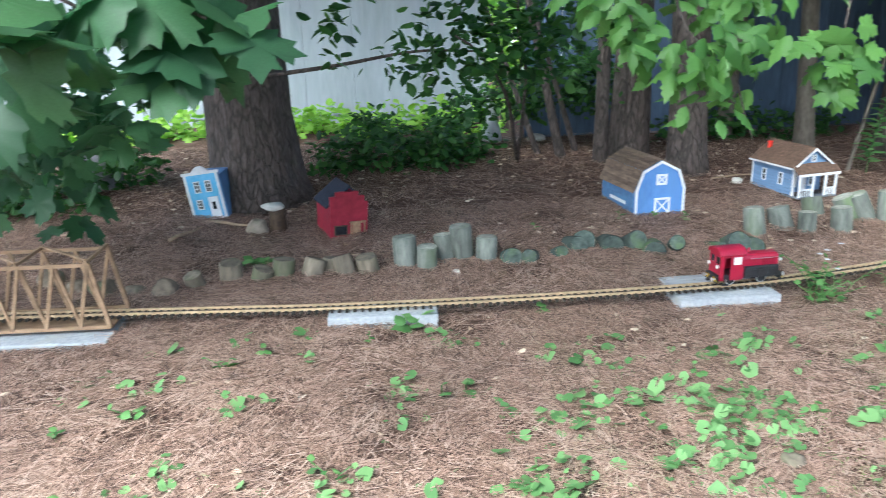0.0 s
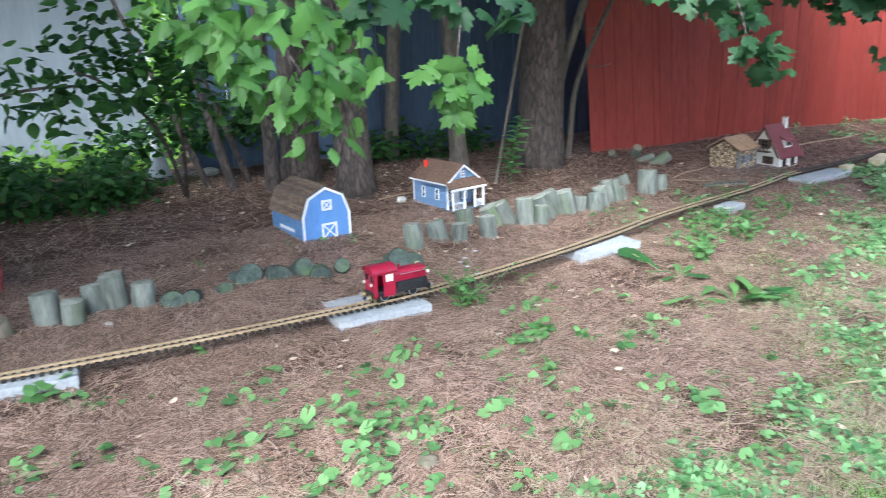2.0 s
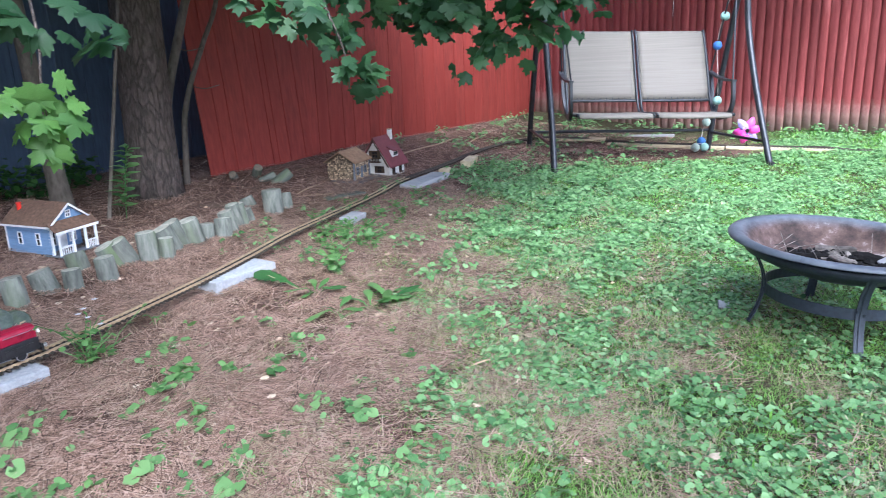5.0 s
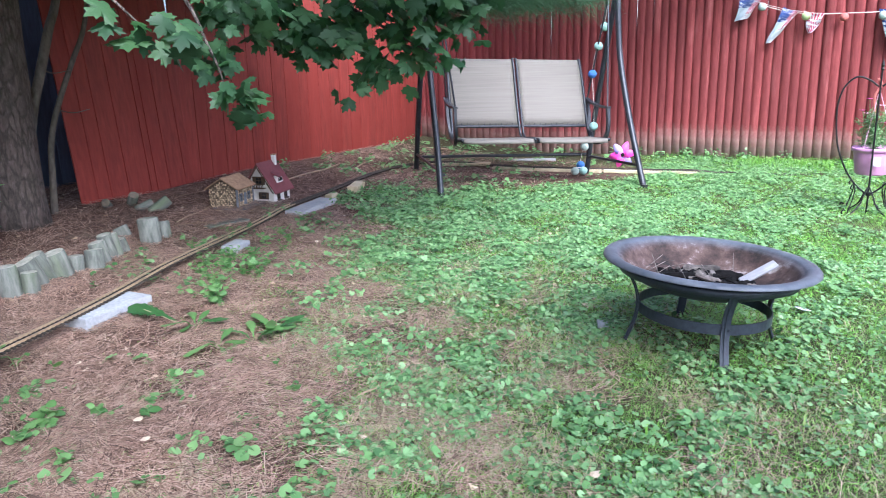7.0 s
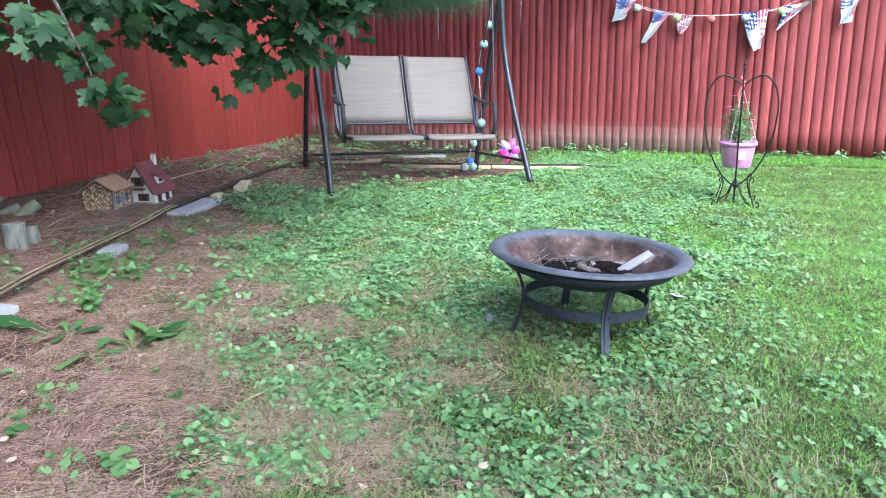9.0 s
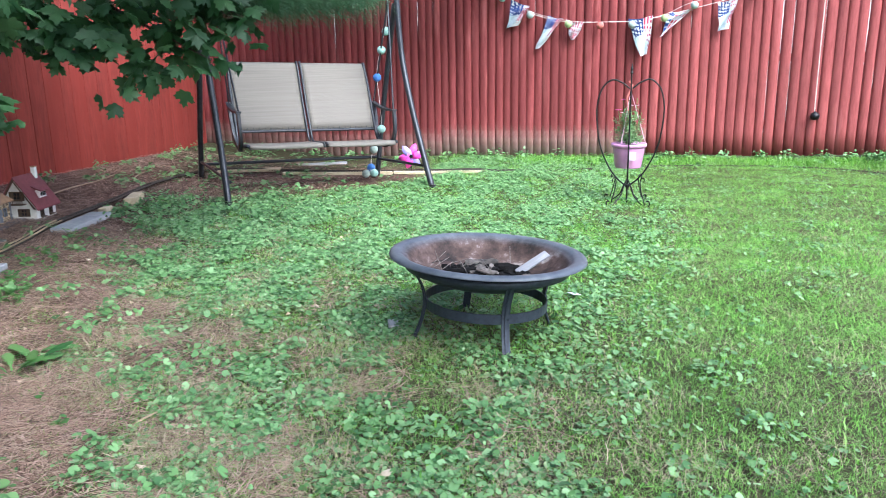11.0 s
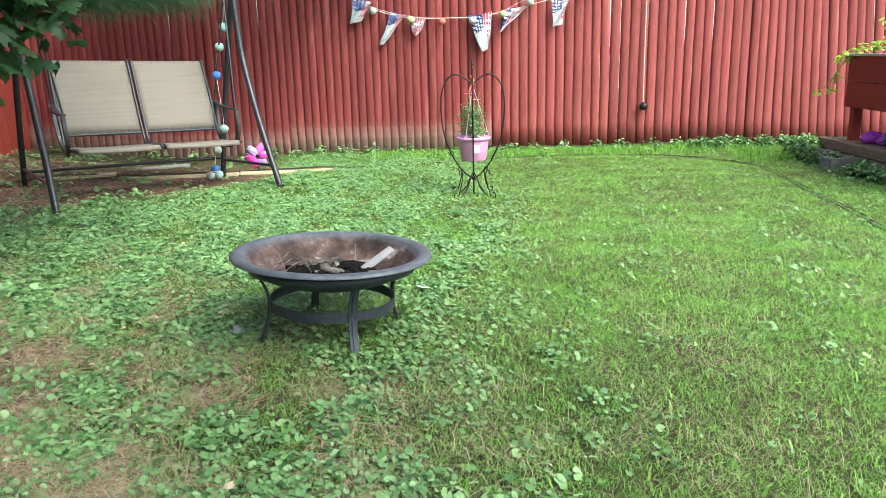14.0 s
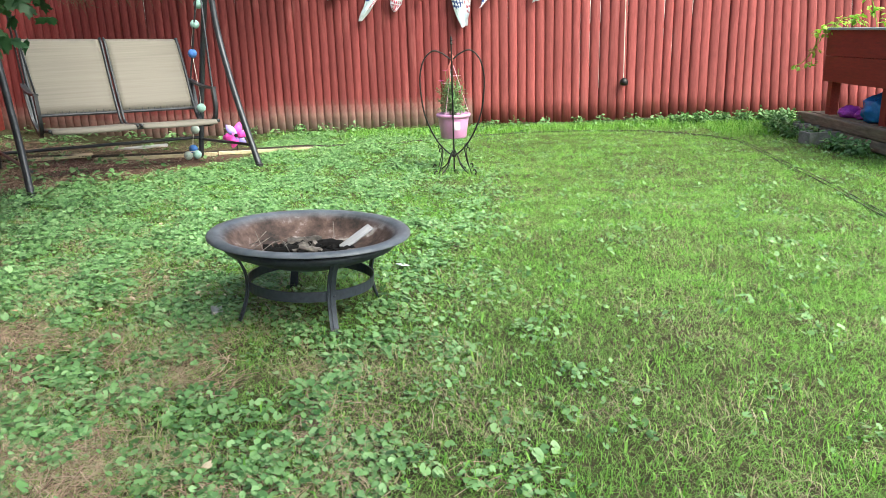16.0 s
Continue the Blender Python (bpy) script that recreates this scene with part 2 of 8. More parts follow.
    l.new(dmask.outputs[0], dry.inputs[0])
    l.new(needles.outputs[0], dry.inputs[1])
    dry.inputs[2].default_value = (0.22, 0.175, 0.14, 1)
    lawn = ramp(n, (0.34, (0.014, 0.014, 0.007)), (0.53, (0.065, 0.06, 0.028)), (0.7, (0.2, 0.165, 0.1)))
    l.new(fibre.outputs[0], lawn.inputs[0])
    mix = n.new("ShaderNodeMixRGB")
    l.new(mask.outputs[0], mix.inputs[0])
    l.new(lawn.outputs[0], mix.inputs[1])
    l.new(dry.outputs[0], mix.inputs[2])
    l.new(mix.outputs[0], bsdf.inputs["Base Color"])
    bsdf.inputs["Roughness"].default_value = 0.9
    bsdf.inputs["Specular IOR Level"].default_value = 0.2
    bp = add(n, "Bump", Strength=0.7, Distance=0.012)
    l.new(fibre.outputs[0], bp.inputs["Height"])
    l.new(bp.outputs[0], bsdf.inputs["Normal"])
    return m


def mat_paling(name, worn):
    """Red fence paint, on one stretch lighter with its brighter daylight put into the colour, worn to grey wood near
    the foot on the other.
    """
    # the lighter second pair stands in for stronger daylight on that stretch
    a, b = ((0.14, 0.026, 0.026), (0.22, 0.048, 0.047)) if worn else ((0.19, 0.042, 0.04), (0.3, 0.076, 0.072))
    m = mat(name, a, b, 9, 0.7, bump=0.4, stretch=(6, 6, 0.8), wear=(0.27, 0.085, 0.08), wear_at=0.64, spread=0.16, spec=0.25)
    if not worn:
        return m
    n, l = m.node_tree.nodes, m.node_tree.links
    bsdf = n["Principled BSDF"]
    old = bsdf.inputs["Base Color"].links[0].from_socket
    co = n.new("ShaderNodeTexCoord")
    sep = n.new("ShaderNodeSeparateXYZ")
    l.new(co.outputs["Object"], sep.inputs[0])
    grain = add(n, "TexNoise", Scale=14, Detail=5)
    l.new(co.outputs["Object"], grain.inputs["Vector"])
    sm = n.new("ShaderNodeMath")
    sm.operation = "MULTIPLY_ADD"
    sm.inputs[1].default_value = 0.34
    l.new(grain.outputs[0], sm.inputs[0])
    l.new(sep.outputs["Z"], sm.inputs[2])
    r = ramp(n, (0.18, (0.85, 0.85, 0.85)), (0.56, (0, 0, 0)))
    l.new(sm.outputs[0], r.inputs[0])
    mix = n.new("ShaderNodeMixRGB")
    mix.inputs[2].default_value = (0.36, 0.27, 0.23, 1)
    l.new(r.outputs[0], mix.inputs[0])
    l.new(old, mix.inputs[1])
    l.new(mix.outputs[0], bsdf.inputs["Base Color"])
    return m


def mat_bark(name, a, b, c):
    m, n, l, bsdf = nodes_of(name)
    co = n.new("ShaderNodeTexCoord")
    mp = add(n, "Mapping", Scale=(1, 1, 0.28))
    l.new(co.outputs["Object"], mp.inputs["Vector"])
    vor = add(n, "TexVoronoi", Scale=26)
    vor.feature = "DISTANCE_TO_EDGE"
    dist = add(n, "TexNoise", Scale=9, Detail=5)
    l.new(mp.outputs[0], dist.inputs["Vector"])
    mv = n.new("ShaderNodeMixRGB")
    mv.inputs[0].default_value = 0.12
    l.new(mp.outputs[0], mv.inputs[1])
    l.new(dist.outputs[1], mv.inputs[2])
    l.new(mv.outputs[0], vor.inputs["Vector"])
    fine = add(n, "TexNoise", Scale=60, Detail=7, Roughness=0.7)
    l.new(mp.outputs[0], fine.inputs["Vector"])
    r = ramp(n, (0.25, a), (0.55, b), (0.8, c))
    l.new(fine.outputs[0], r.inputs[0])
    crack = ramp(n, (0.0, (0.35, 0.35, 0.35)), (0.16, (1, 1, 1)))
    l.new(vor.outputs[0], crack.inputs[0])
    mul = n.new("ShaderNodeMixRGB")
    mul.blend_type = "MULTIPLY"
    mul.inputs[0].default_value = 0.7
    l.new(r.outputs[0], mul.inputs[1])
    l.new(crack.outputs[0], mul.inputs[2])
    l.new(mul.outputs[0], bsdf.inputs["Base Color"])
    bsdf.inputs["Roughness"].default_value = 0.92
    b1 = add(n, "Bump", Strength=0.9, Distance=0.015)
    l.new(crack.outputs[0], b1.inputs["Height"])
    b2 = add(n, "Bump", Strength=0.5, Distance=0.006)
    l.new(fine.outputs[0], b2.inputs["Height"])
    l.new(b1.outputs[0], b2.inputs["Normal"])
    l.new(b2.outputs[0], bsdf.inputs["Normal"])
    return m


M_ground = mat_ground()
M_paling = mat_paling("red_fence_stain_worn", True)
M_paling_daylit = mat_paling("red_fence_stain", False)
M_redboard = mat("red_panel_paint", (0.19, 0.03, 0.023), (0.31, 0.056, 0.042), 7, 0.62, bump=0.35, stretch=(5, 5, 0.7), wear=(0.2, 0.03, 0.022), wear_at=0.55, spread=0.1, spec=0.3)
M_redplanter = mat("dark_red_planter_stain", (0.185, 0.021, 0.016), (0.29, 0.038, 0.029), 12, 0.55, bump=0.3, stretch=(0.8, 5, 5), spec=0.3)
M_navy = mat("navy_fence_paint", (0.036, 0.058, 0.098), (0.068, 0.105, 0.17), 8, 0.7, bump=0.3, stretch=(5, 5, 0.7), spread=0.15)
M_whitewall = mat("pale_grey_wall_paint", (0.34, 0.38, 0.43), (0.43, 0.47, 0.52), 6, 0.7, bump=0.15, stretch=(4, 4, 0.6), wear=(0.33, 0.37, 0.41), wear_at=0.62, spread=0.04)
M_bark = mat_bark("pine_bark", (0.043, 0.033, 0.028), (0.112, 0.089, 0.078), (0.215, 0.182, 0.158))
M_bark_thin = mat("young_bark", (0.06, 0.05, 0.04), (0.16, 0.14, 0.115), 30, 0.85, bump=0.5, stretch=(1, 1, 0.4))
M_concrete = mat("weathered_concrete", (0.26, 0.275, 0.29), (0.4, 0.42, 0.445), 60, 0.85, bump=0.5, wear=(0.3, 0.3, 0.28), wear_at=0.6, depth=0.003)
M_cinder = mat("grey_cinder_block", (0.13, 0.13, 0.125), (0.27, 0.265, 0.25), 50, 0.9, bump=0.6, wear=(0.12, 0.14, 0.09), wear_at=0.6)
M_log = mat("weathered_grey_wood", (0.065, 0.074, 0.064), (0.225, 0.24, 0.208), 34, 0.85, bump=0.6, stretch=(1, 1, 0.22), wear=(0.1, 0.13, 0.07), wear_at=0.6, spread=0.2)
M_logend = mat("weathered_log_end", (0.17, 0.18, 0.15), (0.36, 0.36, 0.31), 40, 0.9, bump=0.5, wear=(0.1, 0.12, 0.08), wear_at=0.6, spread=0.15)
M_logdark = mat("mossy_log_end", (0.03, 0.042, 0.038), (0.1, 0.125, 0.105), 35, 0.9, bump=0.5, wear=(0.08, 0.12, 0.05), wear_at=0.58, spread=0.2)
M_brass = mat("tarnished_brass_rail", (0.36, 0.265, 0.16), (0.58, 0.455, 0.3), 40, 0.4, 0.4, bump=0.15)
M_raildark = mat("dark_rail", (0.05, 0.045, 0.04), (0.14, 0.12, 0.1), 40, 0.5, 0.4, bump=0.15)
M_tie = mat("dark_brown_sleeper", (0.018, 0.014, 0.011), (0.05, 0.04, 0.03), 60, 0.7, bump=0.3, spread=0.3)
M_barnblue = mat("barn_blue_paint", (0.1, 0.22, 0.52), (0.15, 0.3, 0.62), 30, 0.55, bump=0.2, stretch=(1, 1, 0.4), wear=(0.12, 0.24, 0.5))
M_barnside = mat("barn_side_blue_paint", (0.09, 0.18, 0.36), (0.14, 0.27, 0.5), 30, 0.6, bump=0.2)
M_trim = mat("white_trim_paint", (0.66, 0.68, 0.72), (0.82, 0.83, 0.85), 40, 0.55, bump=0.15, wear=(0.6, 0.6, 0.62))
M_shingle = mat("brown_wood_shingle", (0.08, 0.055, 0.04), (0.22, 0.16, 0.12), 45, 0.85, bump=0.6, stretch=(1, 0.3, 1), spread=0.25)
M_houseblue = mat("house_blue_paint", (0.14, 0.24, 0.42), (0.22, 0.34, 0.54), 40, 0.6, bump=0.2, stretch=(0.4, 0.4, 3))
M_facadeblue = mat("bright_blue_facade_paint", (0.12, 0.42, 0.72), (0.22, 0.55, 0.82), 25, 0.5, bump=0.15)
M_storered = mat("store_red_paint", (0.21, 0.011, 0.028), (0.33, 0.026, 0.052), 25, 0.55, bump=0.25, wear=(0.38, 0.09, 0.11), wear_at=0.68)
M_roofblack = mat("navy_black_felt_roof", (0.01, 0.013, 0.024), (0.035, 0.04, 0.06), 60, 0.8, bump=0.4)
M_needleroof = mat("needle_covered_roof", (0.06, 0.036, 0.025), (0.17, 0.105, 0.072), 60, 0.9, bump=0.7)
M_glass = mat("dark_window", (0.012, 0.014, 0.018), (0.03, 0.034, 0.04), 30, 0.15, bump=0.0, spec=0.6)
M_stonewall = mat("stone_chip_wall", (0.05, 0.035, 0.025), (0.09, 0.07, 0.05), 60, 0.9, bump=0.5)
M_chip = mat("stone_chip", (0.2, 0.145, 0.09), (0.56, 0.44, 0.3), 30, 0.8, bump=0.4, spread=0.75)
M_tanroof = mat("tan_roof", (0.22, 0.13, 0.08), (0.4, 0.26, 0.16), 40, 0.85, bump=0.4)
M_cottage = mat("cream_plaster", (0.66, 0.66, 0.62), (0.82, 0.82, 0.78), 40, 0.75, bump=0.3, wear=(0.6, 0.62, 0.56), wear_at=0.66)
M_redroof = mat("cottage_red_roof", (0.12, 0.028, 0.034), (0.2, 0.058, 0.064), 40, 0.7, bump=0.4, stretch=(1, 1, 1))
M_brown = mat("dark_brown_wood", (0.035, 0.022, 0.014), (0.1, 0.065, 0.04), 40, 0.7, bump=0.4)
M_slate = mat("grey_base_board", (0.1, 0.11, 0.13), (0.22, 0.24, 0.27), 30, 0.8, bump=0.3)
M_wood = mat("pale_bridge_wood", (0.17, 0.105, 0.06), (0.34, 0.23, 0.14), 30, 0.7, bump=0.3, stretch=(0.3, 1, 1), spread=0.12)
M_board = mat("pale_board", (0.42, 0.35, 0.22), (0.62, 0.54, 0.38), 25, 0.8, bump=0.3, wear=(0.34, 0.3, 0.2))
M_greyboard = mat("weathered_grey_board", (0.25, 0.25, 0.26), (0.42, 0.43, 0.45), 25, 0.85, bump=0.4, stretch=(0.3, 2, 2))
M_timber = mat("dark_landscape_timber", (0.1, 0.075, 0.05), (0.27, 0.21, 0.145), 18, 0.85, bump=0.6, stretch=(0.3, 2, 2))
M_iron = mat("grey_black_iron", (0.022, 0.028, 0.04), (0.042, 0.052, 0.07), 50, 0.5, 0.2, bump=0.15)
M_wire = mat("black_wire", (0.012, 0.012, 0.013), (0.03, 0.03, 0.03), 60, 0.45, 0.6, bump=0.1)
M_swing = mat("charcoal_steel_tube", (0.022, 0.024, 0.03), (0.045, 0.05, 0.058), 30, 0.38, 0.4, bump=0.08)
M_locored = mat("locomotive_red", (0.26, 0.006, 0.028), (0.33, 0.012, 0.042), 30, 0.34, bump=0.05, spec=0.5)
M_locoblack = mat("locomotive_black", (0.012, 0.012, 0.014), (0.03, 0.03, 0.033), 40, 0.45, bump=0.1)
M_yellow = mat("hazard_yellow", (0.62, 0.42, 0.02), (0.72, 0.5, 0.04), 30, 0.45, bump=0.05)
M_silver = mat("bright_metal", (0.6, 0.6, 0.6), (0.75, 0.75, 0.75), 30, 0.3, 0.9, bump=0.05)
M_lens = mat("lamp_lens", (0.7, 0.7, 0.66), (0.85, 0.85, 0.8), 30, 0.2, bump=0.0)
M_char = mat("charcoal", (0.002, 0.002, 0.002), (0.011, 0.01, 0.01), 40, 0.9, spec=0.15, bump=0.8, wear=(0.16, 0.15, 0.145), wear_at=0.7)
M_greywood = mat("silvery_split_wood", (0.15, 0.15, 0.165), (0.34, 0.34, 0.36), 25, 0.8, bump=0.5, stretch=(0.2, 1, 1), wear=(0.08, 0.08, 0.08), wear_at=0.62)
M_twig = mat("dry_twig", (0.2, 0.14, 0.09), (0.42, 0.32, 0.22), 40, 0.9, bump=0.3)
M_pot = mat("lilac_pink_plastic", (0.6, 0.28, 0.52), (0.7, 0.36, 0.6), 20, 0.4, bump=0.05, wear=(0.55, 0.25, 0.45))
M_soil = mat("potting_soil", (0.02, 0.014, 0.01), (0.07, 0.05, 0.035), 60, 0.95, bump=0.8)
M_pink = mat("pink_petal", (0.7, 0.05, 0.4), (0.8, 0.1, 0.5), 20, 0.45, bump=0.05)
M_palepink = mat("pale_pink_petal", (0.75, 0.42, 0.58), (0.85, 0.6, 0.72), 20, 0.5, bump=0.05)
M_lilac = mat("lilac_petal", (0.3, 0.25, 0.75), (0.42, 0.36, 0.85), 20, 0.45, bump=0.05)
M_flagblue = mat("flag_blue_cloth", (0.012, 0.032, 0.14), (0.025, 0.06, 0.22), 60, 0.8, bump=0.2)
M_flagred = mat("flag_red_cloth", (0.3, 0.018, 0.05), (0.4, 0.035, 0.075), 60, 0.8, bump=0.2)
M_flagwhite = mat("flag_white_cloth", (0.48, 0.51, 0.56), (0.62, 0.64, 0.67), 60, 0.8, bump=0.2)
M_flagback = mat("pale_cloth_back", (0.36, 0.45, 0.48), (0.5, 0.57, 0.6), 60, 0.8, bump=0.2)
M_cord = mat("pale_cord", (0.55, 0.5, 0.46), (0.7, 0.66, 0.6), 80, 0.85, bump=0.2)
M_purple = mat("purple_plastic_bag", (0.3, 0.03, 0.36), (0.5, 0.08, 0.52), 14, 0.25, bump=0.4, depth=0.02)
M_bluebag = mat("blue_plastic_bag", (0.01, 0.1, 0.32), (0.03, 0.2, 0.5), 10, 0.22, bump=0.5, depth=0.03)
M_redtoy = mat("red_plastic", (0.6, 0.03, 0.02), (0.7, 0.05, 0.03), 20, 0.4, bump=0.0)
M_rock = mat("pale_stone", (0.42, 0.4, 0.36), (0.62, 0.6, 0.56), 25, 0.85, bump=0.5, spread=0.2)
M_tanrock = mat("tan_stone", (0.2, 0.165, 0.125), (0.4, 0.34, 0.27), 25, 0.85, bump=0.5)
M_logbrown = mat("brown_rotting_log", (0.08, 0.067, 0.05), (0.23, 0.195, 0.145), 26, 0.9, bump=0.6, stretch=(1, 1, 0.25), wear=(0.08, 0.1, 0.05), wear_at=0.6, spread=0.25)
M_earthrock = mat("brown_half_buried_stone", (0.1, 0.08, 0.06), (0.26, 0.21, 0.155), 25, 0.9, bump=0.6, wear=(0.09, 0.11, 0.05), wear_at=0.6, spread=0.2)


def mat_mesh():
    """Woven sling cloth: fine cross threads, broad faint bands."""
    m, n, l, bsdf = nodes_of("beige_sling_mesh")
    co = n.new("ShaderNodeTexCoord")
    w1 = add(n, "TexWave", Scale=55, Distortion=1.5, Detail=2)
    w1.bands_direction = "Z"
    l.new(co.outputs["Object"], w1.inputs["Vector"])
    mp = add(n, "Mapping", Scale=(0.5, 0.5, 26))
    l.new(co.outputs["Object"], mp.inputs["Vector"])
    broad = add(n, "TexNoise", Scale=3, Detail=5)
    l.new(mp.outputs[0], broad.inputs["Vector"])
    r = ramp(n, (0.25, (0.118, 0.106, 0.09)), (0.5, (0.136, 0.123, 0.105)), (0.75, (0.155, 0.141, 0.121)))
    l.new(broad.outputs[0], r.inputs[0])
    l.new(r.outputs[0], bsdf.inputs["Base Color"])
    bsdf.inputs["Roughness"].default_value = 0.7
    bp = add(n, "Bump", Strength=0.35, Distance=0.002)
    l.new(w1.outputs[0], bp.inputs["Height"])
    l.new(bp.outputs[0], bsdf.inputs["Normal"])
    return m


def mat_bowl():
    """Fire bowl steel: grey outside and on the rim, rust and soot where the fire lies."""
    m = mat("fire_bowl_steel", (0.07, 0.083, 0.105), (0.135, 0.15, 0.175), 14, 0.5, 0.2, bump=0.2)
    n, l = m.node_tree.nodes, m.node_tree.links
    bsdf = n["Principled BSDF"]
    old = bsdf.inputs["Base Color"].links[0].from_socket
    co = n.new("ShaderNodeTexCoord")
    sep = n.new("ShaderNodeSeparateXYZ")
    l.new(co.outputs["Object"], sep.inputs[0])
    grain = add(n, "TexNoise", Scale=7, Detail=7, Roughness=0.7)
    l.new(co.outputs["Object"], grain.inputs["Vector"])
    rust = ramp(n, (0.36, (0.014, 0.011, 0.01)), (0.48, (0.06, 0.036, 0.03)), (0.58, (0.11, 0.072, 0.062)), (0.68, (0.36, 0.33, 0.32)))
    l.new(grain.outputs[0], rust.inputs[0])
    ln = n.new("ShaderNodeVectorMath")
    ln.operation = "LENGTH"
    cb = n.new("ShaderNodeCombineXYZ")
    l.new(sep.outputs["X"], cb.inputs["X"])
    l.new(sep.outputs["Y"], cb.inputs["Y"])
    l.new(cb.outputs[0], ln.inputs[0])
    wob = n.new("ShaderNodeMath")
    wob.operation = "MULTIPLY_ADD"
    wob.inputs[1].default_value = 0.06
    l.new(grain.outputs[0], wob.inputs[0])
    l.new(ln.outputs["Value"], wob.inputs[2])
    inside = ramp(n, (0.385, (1, 1, 1)), (0.425, (0, 0, 0)))
    l.new(wob.outputs[0], inside.inputs[0])
    mix = n.new("ShaderNodeMixRGB")
    l.new(inside.outputs[0], mix.inputs[0])
    l.new(old, mix.inputs[1])
    l.new(rust.outputs[0], mix.inputs[2])
    l.new(mix.outputs[0], bsdf.inputs["Base Color"])
    mt = n.new("ShaderNodeMath")
    mt.operation = "MULTIPLY_ADD"
    mt.inputs[1].default_value, mt.inputs[2].default_value = -0.2, 0.2
    l.new(inside.outputs[0], mt.inputs[0])
    l.new(mt.outputs[0], bsdf.inputs["Metallic"])
    rg = n.new("ShaderNodeMath")
    rg.operation = "MULTIPLY_ADD"
    rg.inputs[1].default_value, rg.inputs[2].default_value = 0.35, 0.48
    l.new(inside.outputs[0], rg.inputs[0])
    l.new(rg.outputs[0], bsdf.inputs["Roughness"])
    return m


M_mesh = mat_mesh()
M_bowl = mat_bowl()
M_maple = mat_leaf("maple_leaf", (0.026, 0.068, 0.031), (0.041, 0.1, 0.042), (0.06, 0.132, 0.05), rough=0.5, lets=0.42)
M_elder = mat_leaf("box_elder_leaf", (0.065, 0.155, 0.036), (0.12, 0.245, 0.06), (0.09, 0.2, 0.046))
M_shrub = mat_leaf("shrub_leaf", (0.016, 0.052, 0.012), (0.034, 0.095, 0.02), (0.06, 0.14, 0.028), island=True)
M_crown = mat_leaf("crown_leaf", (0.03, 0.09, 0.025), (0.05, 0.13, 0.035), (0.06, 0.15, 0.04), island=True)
# bright sun is put into these yellow-greens; the planter's vine shares them
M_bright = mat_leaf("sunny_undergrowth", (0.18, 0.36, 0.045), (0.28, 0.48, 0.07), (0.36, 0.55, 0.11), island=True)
M_ivy = mat_leaf("ground_ivy_leaf", (0.04, 0.105, 0.03), (0.108, 0.222, 0.078), (0.178, 0.32, 0.13), (0.12, 0.245, 0.076), (0.265, 0.42, 0.2), island=True, rough=0.42, lets=0.15)
M_weed = mat_leaf("weed_leaf", (0.07, 0.165, 0.05), (0.115, 0.235, 0.07), (0.165, 0.3, 0.1), rough=0.45, lets=0.3)
M_violet = mat_leaf("violet_leaf", (0.085, 0.18, 0.06), (0.13, 0.25, 0.085), (0.19, 0.325, 0.125), island=True, rough=0.5, lets=0.25)
M_grass = mat_leaf("grass_blade", (0.04, 0.11, 0.014), (0.095, 0.25, 0.03), (0.14, 0.335, 0.042), (0.19, 0.41, 0.058), (0.22, 0.45, 0.082), (0.27, 0.42, 0.12), island=True, rough=0.45, lets=0.22, patch=(0.19, 0.365, 0.075))
M_straw = mat_leaf("dry_grass", (0.32, 0.27, 0.16), (0.42, 0.36, 0.24), (0.26, 0.2, 0.12), island=True, lets=0.0)
M_needle = mat_leaf("fallen_pine_needle", (0.045, 0.026, 0.019), (0.157, 0.095, 0.069), (0.29, 0.183, 0.134), (0.43, 0.288, 0.218), (0.555, 0.42, 0.338), island=True, rough=0.6, lets=0.0)
M_litter = mat_leaf("fallen_pale_leaf", (0.35, 0.24, 0.15), (0.55, 0.44, 0.32), (0.66, 0.58, 0.46), island=True, rough=0.8, lets=0.0)
M_pineneedle = mat_leaf("green_pine_needle", (0.03, 0.08, 0.04), (0.06, 0.14, 0.06), island=True, rough=0.5, lets=0.1)
M_dock = mat_leaf("dock_leaf", (0.035, 0.1, 0.03), (0.055, 0.14, 0.04), (0.08, 0.18, 0.052), rough=0.4, lets=0.25)
BALLS = [mat("mint_thread_ball", (0.24, 0.42, 0.38), (0.34, 0.52, 0.47), 120, 0.9, bump=0.5), mat("blue_thread_ball", (0.04, 0.12, 0.36), (0.07, 0.18, 0.46), 120, 0.9, bump=0.5),
         mat("lime_thread_ball", (0.3, 0.4, 0.17), (0.4, 0.5, 0.24), 120, 0.9, bump=0.5), mat("coral_thread_ball", (0.42, 0.12, 0.1), (0.52, 0.18, 0.15), 120, 0.9, bump=0.5),
         mat("pale_thread_ball", (0.3, 0.38, 0.34), (0.4, 0.48, 0.44), 120, 0.9, bump=0.5)]


# ---- ground ----
def relief(x, y):
    return 0.006 * (np.sin(3.1 * x + 1.3 * y) + np.sin(2.3 * y - 1.7 * x + 1)) + 0.004 * np.sin(7.1 * x + 5.3 * y) * np.sin(4.7 * y - 6.1 * x)


def gz(x, y):
    """The height of the ground: flat lawn, rising gently towards the trees."""
    return 0.08 * np.clip(np.asarray(y, float) - 3.4, 0, 2.4) + relief(np.asarray(x, float), np.asarray(y, float))


def g(x, y):
    return float(gz(x, y))


